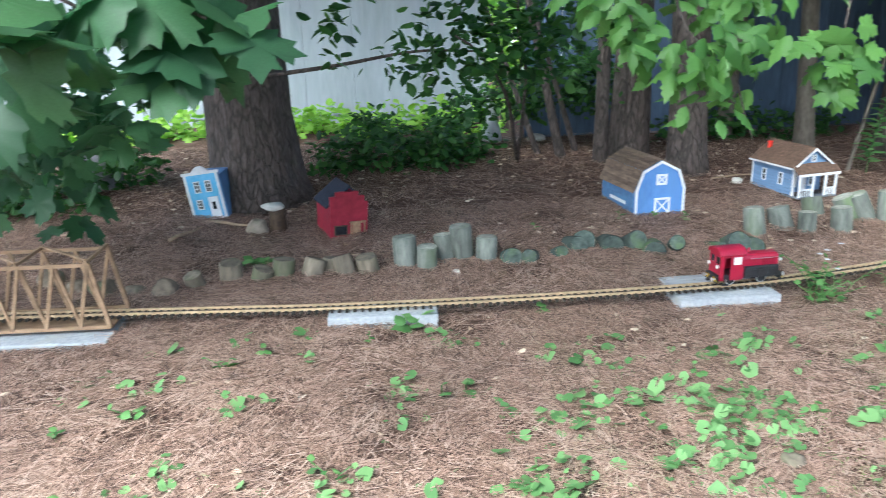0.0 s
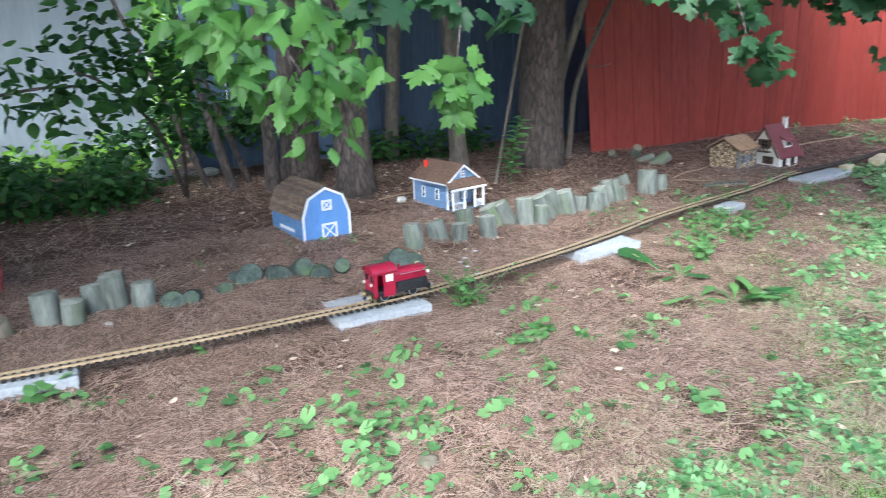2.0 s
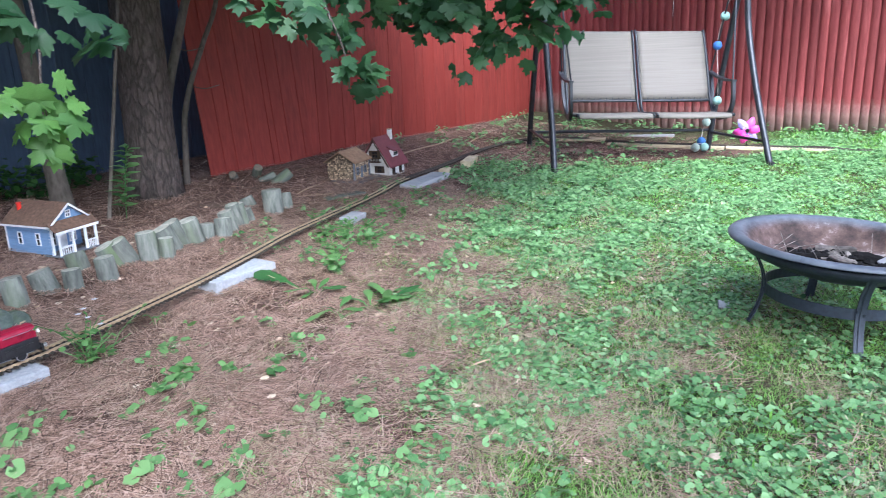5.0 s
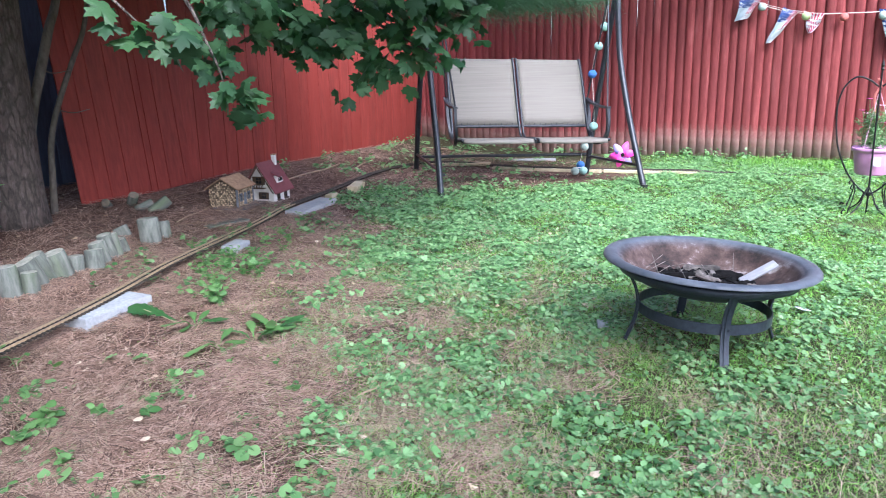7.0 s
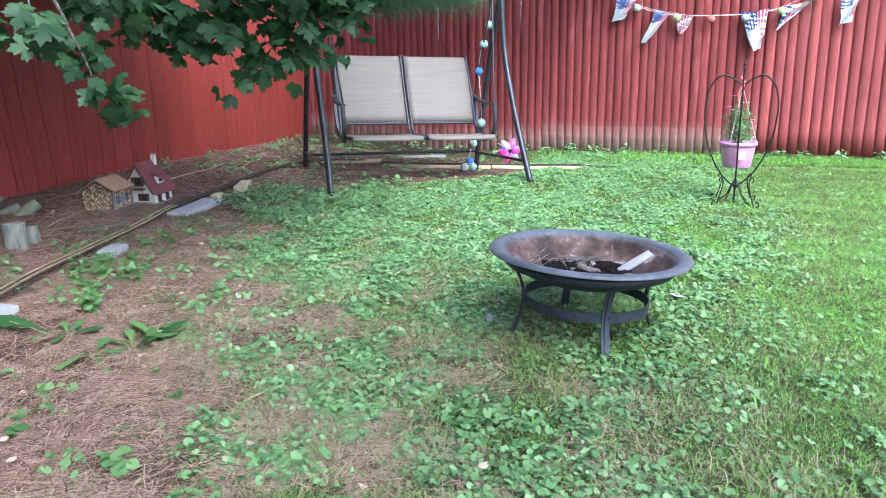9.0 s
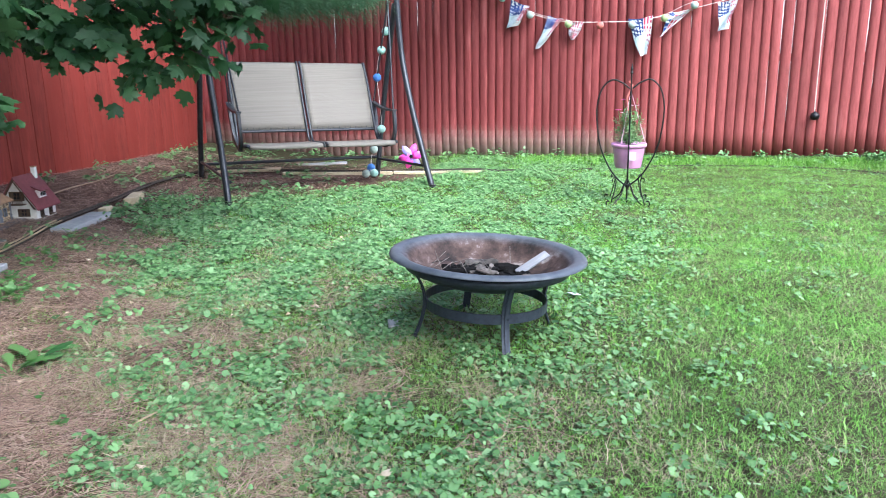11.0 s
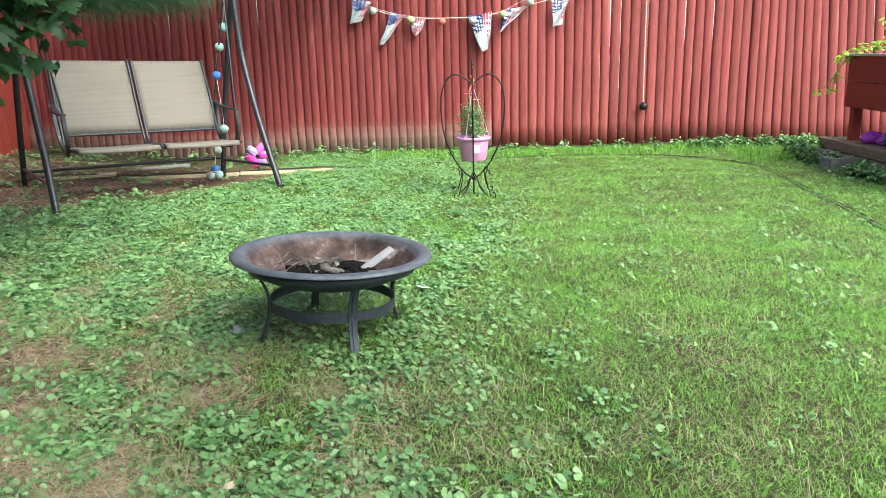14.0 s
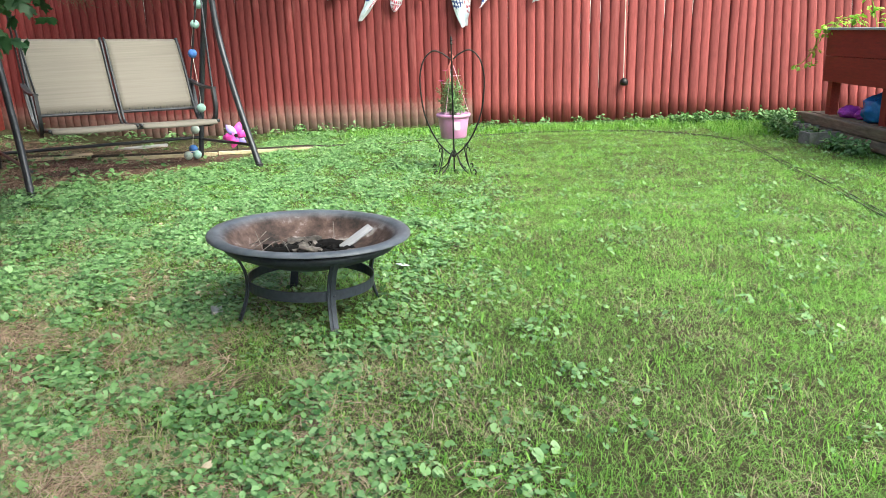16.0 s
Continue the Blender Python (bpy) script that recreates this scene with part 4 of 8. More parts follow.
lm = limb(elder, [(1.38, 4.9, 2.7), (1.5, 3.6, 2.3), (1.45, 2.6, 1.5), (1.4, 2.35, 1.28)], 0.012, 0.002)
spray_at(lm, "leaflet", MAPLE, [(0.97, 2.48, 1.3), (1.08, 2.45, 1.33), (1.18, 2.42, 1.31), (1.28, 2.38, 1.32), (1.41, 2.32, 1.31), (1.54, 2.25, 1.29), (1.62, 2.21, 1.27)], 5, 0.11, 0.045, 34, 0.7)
for p in ((0.9, 2.35, 1.15), (1.02, 2.3, 1.1), (1.05, 2.28, 1.0)):
    limb(elder, [p, (p[0] + 0.03, p[1] - 0.02, p[2] - 0.12), (p[0] + 0.06, p[1] - 0.03, p[2] - 0.2)], 0.003, 0.0015)

# maple sprays in front of the red fence
lg = limb(maple, [(2.85, 5.15, 2.4), (2.5, 4.4, 2.0), (2.05, 3.4, 1.35), (1.92, 3.18, 1.1), (1.9, 3.14, 0.95)], 0.011, 0.002)
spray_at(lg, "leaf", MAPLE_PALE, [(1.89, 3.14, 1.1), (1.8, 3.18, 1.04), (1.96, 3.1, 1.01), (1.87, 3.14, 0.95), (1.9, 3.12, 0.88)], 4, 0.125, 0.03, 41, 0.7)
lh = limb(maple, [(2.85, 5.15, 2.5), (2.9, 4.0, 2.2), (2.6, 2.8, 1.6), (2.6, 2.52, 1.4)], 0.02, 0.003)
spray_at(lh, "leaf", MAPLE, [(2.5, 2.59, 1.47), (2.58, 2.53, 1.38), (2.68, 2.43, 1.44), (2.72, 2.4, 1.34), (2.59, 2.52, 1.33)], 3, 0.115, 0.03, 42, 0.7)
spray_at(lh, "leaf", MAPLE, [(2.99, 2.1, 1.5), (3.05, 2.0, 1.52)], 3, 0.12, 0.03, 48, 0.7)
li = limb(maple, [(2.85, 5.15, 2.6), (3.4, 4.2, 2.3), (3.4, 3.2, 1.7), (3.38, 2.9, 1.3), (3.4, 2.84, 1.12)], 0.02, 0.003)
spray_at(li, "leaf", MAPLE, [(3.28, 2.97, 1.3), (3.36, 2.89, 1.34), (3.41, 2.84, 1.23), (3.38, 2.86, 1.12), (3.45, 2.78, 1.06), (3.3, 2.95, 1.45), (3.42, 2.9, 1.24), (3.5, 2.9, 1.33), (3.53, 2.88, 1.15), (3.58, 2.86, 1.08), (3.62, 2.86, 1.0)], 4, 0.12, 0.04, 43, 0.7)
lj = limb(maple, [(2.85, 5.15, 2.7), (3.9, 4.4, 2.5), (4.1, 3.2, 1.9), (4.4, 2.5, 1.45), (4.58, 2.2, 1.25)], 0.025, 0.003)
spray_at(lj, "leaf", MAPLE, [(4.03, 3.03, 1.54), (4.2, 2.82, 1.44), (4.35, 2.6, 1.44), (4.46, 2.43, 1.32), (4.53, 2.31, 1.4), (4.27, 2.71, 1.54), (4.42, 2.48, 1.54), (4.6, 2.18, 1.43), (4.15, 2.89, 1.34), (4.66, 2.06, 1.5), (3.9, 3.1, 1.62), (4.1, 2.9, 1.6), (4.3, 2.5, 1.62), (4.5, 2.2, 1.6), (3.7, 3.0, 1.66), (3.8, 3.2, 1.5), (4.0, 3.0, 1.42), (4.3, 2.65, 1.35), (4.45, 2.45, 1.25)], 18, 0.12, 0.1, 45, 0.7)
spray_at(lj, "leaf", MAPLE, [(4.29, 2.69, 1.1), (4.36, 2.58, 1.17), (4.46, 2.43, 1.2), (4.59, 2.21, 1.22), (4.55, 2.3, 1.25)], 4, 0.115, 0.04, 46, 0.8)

# pine twig that hangs over the swing
lk = limb(pine_c, [(3.85, 5.1, 3.6), (4.5, 3.8, 2.9), (4.8, 2.6, 2.0), (4.95, 1.9, 1.62), (5.05, 1.6, 1.6)], 0.03, 0.004, material=M_bark)
rs = np.random.RandomState(5)
N = 15000
t = rs.uniform(0, 1, N)
base = np.stack([4.75 + 0.35 * t, 2.45 - 1.05 * t, 1.6 + 0.05 * t], -1) + rs.normal(0, 0.075, (N, 3)) * np.array([1, 1, 0.8])
d = rs.normal(size=(N, 3)) * 0.6 + np.array([0.25, -0.8, -0.45])
d /= np.linalg.norm(d, axis=1)[:, None]
side = np.cross(d, rs.normal(size=(N, 3)))
side /= np.linalg.norm(side, axis=1)[:, None]
ln = rs.uniform(0.08, 0.13, N)[:, None]
verts = np.stack([base - side * 0.0012, base + side * 0.0012, base + d * ln + np.array([0, 0, -0.01])], 1)
ob = sheet("pine_tuft", verts, [(0, 1, 2)], M_pineneedle)
ob.parent = lk
tagged(ob, "soft green pine needles", kind="stuff")

# unseen crowns over the trees and the railway, added to shade what lies below
rnd = random.Random(17)
shade_crowns = {maple_left: [], pine_a: [], elder: [], maple: [], pine_c: []}
for i in range(9):
    for yy in (2.3, 3.4, 5.8) if i < 3 else (3.4, 5.8) if i < 5 else (2.3, 4.6, 5.8) if i > 6 else (3.4, 4.6, 5.8) if i == 5 else (4.6, 5.8):
        x, y = -3.3 + 1.1 * i + rnd.uniform(-0.3, 0.3), yy + rnd.uniform(-0.3, 0.3)
        owner = maple_left if x < -2 else pine_a if x < 0.2 else elder if x < 1.6 else maple if x < 3.4 else pine_c
        shade_crowns[owner].append((x, y, rnd.uniform(2.7, 3.6) + 0.2 * (yy - 2.3), rnd.uniform(0.75, 0.95)))
# unseen boughs added over the near end of the yard to darken it
for x, y, z in ((0.3, -2.4, 3.6), (1.6, -2.2, 3.4), (-0.6, -1.2, 3.8), (0.9, -1.0, 3.6), (2.2, -0.9, 3.7), (0.0, 0.5, 3.7), (-1.0, 1.4, 3.6)):
    shade_crowns[elder].append((x, y, z, 0.55))
# more unseen clumps, added to shade the left of the yard
for x, y, z in ((-1.7, 3.2, 2.6), (-2.3, 2.6, 2.8), (-1.4, 4.2, 2.5), (-0.7, 3.5, 2.7), (-2.2, 3.9, 2.5), (-1.6, 2.2, 3.1), (-2.2, 1.4, 3.2), (-1.2, 1.0, 3.5), (-0.8, 2.6, 3.0), (-1.9, 2.7, 2.6), (-2.7, 3.2, 2.6), (-1.9, 3.6, 2.7), (-2.4, 2.0, 2.9), (-3.2, 2.6, 2.8), (-1.2, 3.0, 2.8), (-1.5, 3.0, 2.35), (-2.2, 3.0, 2.3), (-1.0, 3.6, 2.4), (-2.0, 4.0, 2.4), (-1.4, 4.6, 2.5), (-2.6, 2.2, 2.3), (-1.7, 2.1, 2.5), (-3.0, 1.4, 2.4)):
    shade_crowns[maple_left].append((x, y, z, 0.6))
# and over the shed wall, added to dim it
for i in range(6):
    shade_crowns[maple_left if i < 3 else pine_a].append((-3.6 + 0.85 * i, 6.8 + rnd.uniform(-0.2, 0.2), 3.7, 0.7))
# unseen low boughs added to shade the side fence and the far corner
for x, y, z, r in ((2.6, 4.6, 2.5, 0.6), (4.2, 4.5, 2.4, 0.5), (6.0, 5.0, 2.4, 0.4), (3.8, 4.6, 2.4, 0.5), (3.4, 4.5, 2.4, 0.5), (4.55, 5.15, 2.3, 0.4), (5.0, 5.1, 2.35, 0.4), (4.2, 5.0, 2.4, 0.45), (3.6, 3.4, 2.4, 0.4), (3.3, 4.0, 2.4, 0.5), (4.3, 5.0, 2.2, 0.34), (4.7, 5.05, 2.2, 0.34), (5.1, 5.05, 2.2, 0.34), (5.5, 5.1, 2.2, 0.32), (5.9, 5.1, 2.25, 0.3), (3.9, 4.9, 2.25, 0.36), (3.4, 4.9, 2.25, 0.36), (4.9, 4.6, 2.3, 0.5), (5.6, 4.5, 2.3, 0.5), (5.3, 5.0, 2.35, 0.45), (4.4, 4.6, 2.3, 0.5), (4.9, 3.9, 2.4, 0.5), (5.7, 3.9, 2.5, 0.45), (5.2, 4.7, 2.6, 0.6), (5.6, 5.1, 2.7, 0.5), (4.6, 4.9, 2.6, 0.6),
                   (3.4, 1.7, 2.9, 0.5), (3.0, 1.3, 3.4, 0.5), (3.9, 1.6, 2.9, 0.5), (8.9, 1.5, 3.0, 0.5), (8.4, 2.4, 3.0, 0.55), (9.1, 2.6, 3.1, 0.55), (9.1, 3.6, 3.0, 0.55), (7.7, 3.0, 3.1, 0.5), (9.3, 0.7, 3.1, 0.4)):
    shade_crowns[maple if x < 4 else pine_c].append((x, y, z, r))
# and two added to shade the ground round the toy barn
for x, y, z, r in ((-0.3, 2.3, 3.2, 0.6), (0.0, 3.2, 3.0, 0.5)):
    shade_crowns[elder].append((x, y, z, r))
for k, (owner, centres) in enumerate(shade_crowns.items()):
    tagged(cloud("crown", LEAF_HALF if k in (0, 3) else OVAL_HALF, 0.2, 0.3, M_crown, centres, 190 * len(centres), 0.27, 90 + k, parent=owner), kind="stuff")
    # limbs added to carry these unseen clumps
    for j, c in enumerate(centres[::2]):
        top = owner.children[0].bound_box
        hx, hy = (sum(v[a] for v in top) / 8 for a in (0, 1))
        limb(owner, [(hx, hy, 2.4), ((hx + c[0]) / 2, (hy + c[1]) / 2, 2.9), (c[0], c[1], c[2] + 0.1)], 0.04, 0.01)

# shrub with small dark leaves in front of the white wall, undergrowth below it
shrub = thing("shrub", "dark green shrub with small leaves on thin grey branches", "shrub")
for line in ([(-0.75, 4.55, 0.87), (-0.3, 4.4, 0.93), (0.15, 4.3, 1.0), (0.5, 4.1, 1.0)], [(0.9, 5.4, 0.15), (0.7, 4.6, 0.7), (0.45, 3.9, 1.0), (0.3, 3.5, 1.1)],
             [(0.9, 5.4, 0.15), (0.85, 4.8, 0.8), (0.7, 4.2, 1.1), (0.65, 3.9, 1.25)]):
    limb(shrub, line, 0.014, 0.004, material=M_bark)
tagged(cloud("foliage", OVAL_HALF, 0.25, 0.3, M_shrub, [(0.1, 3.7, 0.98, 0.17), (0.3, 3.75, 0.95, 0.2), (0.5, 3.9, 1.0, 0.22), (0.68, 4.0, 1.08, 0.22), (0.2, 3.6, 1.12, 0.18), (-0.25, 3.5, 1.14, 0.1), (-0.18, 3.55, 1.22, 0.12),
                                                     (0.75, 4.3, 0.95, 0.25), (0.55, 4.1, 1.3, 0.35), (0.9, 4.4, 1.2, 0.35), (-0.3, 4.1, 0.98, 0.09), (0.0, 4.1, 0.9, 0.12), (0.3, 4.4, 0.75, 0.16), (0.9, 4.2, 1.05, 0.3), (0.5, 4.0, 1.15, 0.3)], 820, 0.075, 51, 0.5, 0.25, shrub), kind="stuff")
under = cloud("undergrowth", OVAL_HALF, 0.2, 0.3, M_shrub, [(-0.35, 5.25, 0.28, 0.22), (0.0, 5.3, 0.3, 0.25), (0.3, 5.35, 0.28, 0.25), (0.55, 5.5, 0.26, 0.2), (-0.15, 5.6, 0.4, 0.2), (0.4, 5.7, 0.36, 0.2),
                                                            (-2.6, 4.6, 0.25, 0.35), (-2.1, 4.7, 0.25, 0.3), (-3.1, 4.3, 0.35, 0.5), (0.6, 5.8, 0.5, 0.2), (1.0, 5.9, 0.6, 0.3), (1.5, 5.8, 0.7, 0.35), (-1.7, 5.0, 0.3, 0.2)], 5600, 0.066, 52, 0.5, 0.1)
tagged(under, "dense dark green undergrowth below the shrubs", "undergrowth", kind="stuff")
# the raised leaf colour stands in for sunlight on this strip
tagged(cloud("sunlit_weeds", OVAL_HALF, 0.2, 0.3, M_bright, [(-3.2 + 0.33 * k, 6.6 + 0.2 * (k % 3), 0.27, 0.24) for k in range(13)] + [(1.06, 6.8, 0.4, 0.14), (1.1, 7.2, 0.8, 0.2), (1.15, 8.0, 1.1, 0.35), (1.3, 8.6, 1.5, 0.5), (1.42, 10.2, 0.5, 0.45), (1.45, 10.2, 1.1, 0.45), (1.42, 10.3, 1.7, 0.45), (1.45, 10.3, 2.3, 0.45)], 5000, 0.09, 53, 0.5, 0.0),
       "yellow-green weeds beyond the trees with sunlight put into their colour", "weeds", kind="stuff")
tagged(cloud("ivy_heap", OVAL_HALF, 0.2, 0.3, M_shrub, [(2.5, 5.8, 0.32, 0.2), (2.8, 5.9, 0.34, 0.22), (3.1, 5.75, 0.28, 0.18), (3.4, 5.9, 0.3, 0.2), (2.2, 5.7, 0.3, 0.2)], 700, 0.07, 54), "dark leafy heap at the foot of the fence", "undergrowth", kind="stuff")
feather = thing("weed_stalk", "tall feathery green weed beside the sapling", "weed", pose(3.12, 4.72, g(3.12, 4.72)))
part("stem", tubed(curve([(0, 0, 0), (0.03, 0, 0.25), (0.09, 0.02, 0.5)], 6), 0.004, 6), M_weed, feather)
rnd = random.Random(9)
for k in range(34):
    z = 0.08 + 0.42 * k / 34
    a = k * 2.4
    piece("leaf", WEEDLONG, feather, aim((0.03 + 0.1 * (z / 0.5) ** 2 - 0.03, 0.01, z), (math.cos(a), math.sin(a), 0.5), (0, 0, 1), rnd.uniform(0.08, 0.13)))


# ---- the garden railway ----
LINE = [(-3.2, 2.98), (-1.6, 2.95), (-0.8, 2.91), (-0.27, 2.88), (0.6, 2.88), (1.46, 2.93), (1.9, 3.01), (2.52, 3.17), (3.01, 3.33), (3.53, 3.52), (4.42, 3.75), (5.11, 3.93), (6.1, 4.1), (6.95, 4.24),
        (7.55, 4.27), (8.05, 4.12), (8.3, 3.65), (8.42, 2.9), (8.52, 2.2), (8.64, 1.29), (8.92, 0.4), (9.25, -0.55), (9.4, -1.6), (9.36, -2.3), (9.05, -2.92), (8.4, -3.28), (7.7, -3.26), (6.87, -3.18), (5.13, -3.0), (3.4, -2.85)]
LINE_PTS = curve([(x, y, 0) for x, y in LINE], 24)


def bed(p):
    """The height of the sleepers' underside along the line."""
    if p.x < 5.0 and p.y > 2.0:
        return max(0.06, g(p.x, p.y) + 0.02)
    return g(p.x, p.y) + (0.03 if p.y > 1.2 else -0.006 if p.y < 0.6 else 0.01)


for p in LINE_PTS:
    p.z = bed(p)
for _ in range(12):
    zs = [p.z for p in LINE_PTS]
    for i in range(1, len(zs) - 1):
        LINE_PTS[i].z = (zs[i - 1] + zs[i] + zs[i + 1]) / 3
railway = thing("railway_track", "garden railway track with brass rails on dark sleepers", "railway track")
GAUGE = 0.0225


def rail(points, off, material, label):
    bm = bmesh.new()
    rings = []
    for i, p in enumerate(points):
        d = (points[min(i + 1, len(points) - 1)] - points[max(i - 1, 0)])
        d.z = 0
        nrm = Vector((-d.y, d.x, 0)).normalized()
        prof = ((-0.0042, 0.006), (0.0042, 0.006), (0.0042, 0.008), (0.0014, 0.0095), (0.0014, 0.013), (0.003, 0.014), (0.003, 0.017), (-0.003, 0.017), (-0.003, 0.014), (-0.0014, 0.013), (-0.0014, 0.0095), (-0.0042, 0.008))
        rings.append([bm.verts.new(p + nrm * (off + a) + Vector((0, 0, b))) for a, b in prof])
    for a, b in zip(rings, rings[1:]):
        for k in range(len(a)):
            bm.faces.new((a[k], a[(k + 1) % len(a)], b[(k + 1) % len(a)], b[k]))
    bm.faces.new(rings[0][::-1])
    bm.faces.new(rings[-1])
    return part("rail", bm, material, railway, label)


CUT = next(i for i, p in enumerate(LINE_PTS) if p.x > 5.25)
for off in (GAUGE, -GAUGE):
    rail(LINE_PTS[:CUT + 1], off, M_brass, "brass rail with a pale worn head")
    rail(LINE_PTS[CUT:], off, M_raildark, "dark tarnished rail")


def along(step):
    """Poses at even steps along the line."""
    out, rest = [], 0.0
    for a, b in zip(LINE_PTS, LINE_PTS[1:]):
        seg, ang = (b - a).length, math.degrees(math.atan2(b.y - a.y, b.x - a.x))
        while rest < seg:
            out.append((a.lerp(b, rest / seg), ang))
            rest += step
        rest -= seg
    return out


tie_ob = finish("sleeper", boxed(0, 0, 0, 0.0135, 0.092, 0.0085, bevel=0.0012), M_tie)
tie_me = tie_ob.data
bpy.data.objects.remove(tie_ob)
far_ties = []
for p, ang in along(0.0305):
    if -1.9 < p.x < 7.0 and p.y > 2.0:
        piece("sleeper", tie_me, railway, pose(p.x, p.y, p.z, 0, 0, ang))
    else:
        far_ties.append((p, radians(ang)))
base = np.array([v.co[:] for v in tie_me.vertices])
quad_idx = [tuple(f.vertices) for f in tie_me.polygons]
verts = np.array([[(p.x + x * math.cos(a) - y * math.sin(a), p.y + x * math.sin(a) + y * math.cos(a), p.z + z) for x, y, z in base] for p, a in far_ties])
ob = sheet("sleeper_strip", verts, quad_idx, M_tie)
ob.parent = railway
tagged(ob, kind="stuff")


def place(x, y, ang=0.0, z=0.0, rx=0.0, ry=0.0):
    """A pose on the ground."""
    return pose(x, y, g(x, y) + z, rx, ry, ang)


def block(name, label, x, y, ang, sx, sy, sz, material=None, seed=0, category="block", sink=0.012, group="", ry=0.0):
    bm = bmesh.new()
    bmesh.ops.create_cube(bm, size=1.0, matrix=Matrix.Translation((0, 0, sz / 2)) @ Matrix.Diagonal((sx, sy, sz, 1)))
    bmesh.ops.bevel(bm, geom=bm.edges[:], offset=min(0.008, sz / 6), segments=2, affect="EDGES", profile=0.6)
    bmesh.ops.subdivide_edges(bm, edges=[e for e in bm.edges if e.calc_length() > sx * 0.4], cuts=8, use_grid_fill=True)
    roughen(bm, 0.004, 18, seed + 0.5)
    ob = finish(name, bm, material or M_concrete)
    ob.matrix_basis = place(x, y, ang, -sink, 0, ry)
    return tagged(ob, label, category, group)


BL = "pale grey concrete cap block lying under the track"
block("concrete_block", BL, -0.07, 2.865, -1, 0.44, 0.17, 0.062, seed=1, group="blocks under the track")
block("concrete_block", BL, 1.36, 2.9, 3, 0.44, 0.17, 0.062, seed=2, group="blocks under the track")
block("weathered_board", "grey weathered board lying beside the track", 1.42, 3.1, 3, 0.48, 0.14, 0.03, M_greyboard, 3, "board", 0.0)
block("concrete_block", BL, 2.79, 3.19, 4, 0.43, 0.17, 0.07, seed=4, group="blocks under the track")
block("concrete_block", "short grey concrete block half hidden by weeds", 4.1, 3.53, 16, 0.2, 0.12, 0.06, seed=5, group="blocks under the track")
block("concrete_block", BL, 5.37, 3.845, 10, 0.62, 0.17, 0.055, seed=6, group="blocks under the track")
block("weathered_board", "short pale wood offcut beside the track", 5.83, 3.97, 10, 0.12, 0.07, 0.05, M_board, 7, "board", 0.0)
block("weathered_board", "short pale wood offcut beside the track", 6.31, 4.02, 22, 0.38, 0.1, 0.06, M_board, 8, "board", 0.0)
block("weathered_board", "grey board lying on the needles", 4.55, 4.02, -14, 0.35, 0.08, 0.02, M_log, 9, "board", 0.0)
block("bridge_slab", "long pale concrete slab under the toy bridge", -1.72, 2.9, -1, 1.18, 0.3, 0.05, seed=10, category="slab")
block("track_board", "pale wooden board that carries the track", 8.42, 2.86, -82, 1.25, 0.13, 0.035, M_board, 11, "board", 0.0)
block("track_board", "pale wooden board that carries the track", 8.58, 1.7, -82, 1.05, 0.13, 0.035, M_board, 12, "board", 0.0)
block("track_board", "pale wooden board that carries the track", 8.24, 3.85, -68, 0.7, 0.13, 0.03, M_board, 13, "board", 0.0)
block("scrap_board", "grey scrap board lying by the fence", 9.1, 3.3, -62, 0.6, 0.07, 0.03, M_greyboard, 14, "board", 0.0)


# ---- log edging ----
def log(r, h, seed, material, end, name="log_post"):
    """A short round post with a bevelled cut end."""
    bm = lathed([(r * 1.02, -0.05), (r * 1.0, 0.0), (r * 0.99, h * 0.5), (r * 0.97, h - 0.008), (r * 0.9, h)], 18)
    for v in bm.verts:
        n = noise.noise((v.co.x * 25 + seed, v.co.y * 25, v.co.z * 5 + seed))
        v.co.x *= 1 + 0.08 * n
        v.co.y *= 1 + 0.08 * n
    ob = finish(name, bm, material, None, True)
    bm = lathed([(0.0, h + 0.001), (r * 0.5, h + 0.0015), (r * 0.9, h)], 18)
    roughen(bm, 0.002, 40, seed)
    part("cut_end", bm, end, ob)
    return ob


STAND = "grey weathered log post set upright in the needles"
kinds = [tagged(log(0.052, 0.165, 1.0, M_log, M_logend), STAND, "log", "log edging"), tagged(log(0.06, 0.155, 2.3, M_log, M_logend), STAND, "log", "log edging"), tagged(log(0.046, 0.12, 3.1, M_log, M_logend), STAND, "log", "log edging")]
first = [True, True, True]
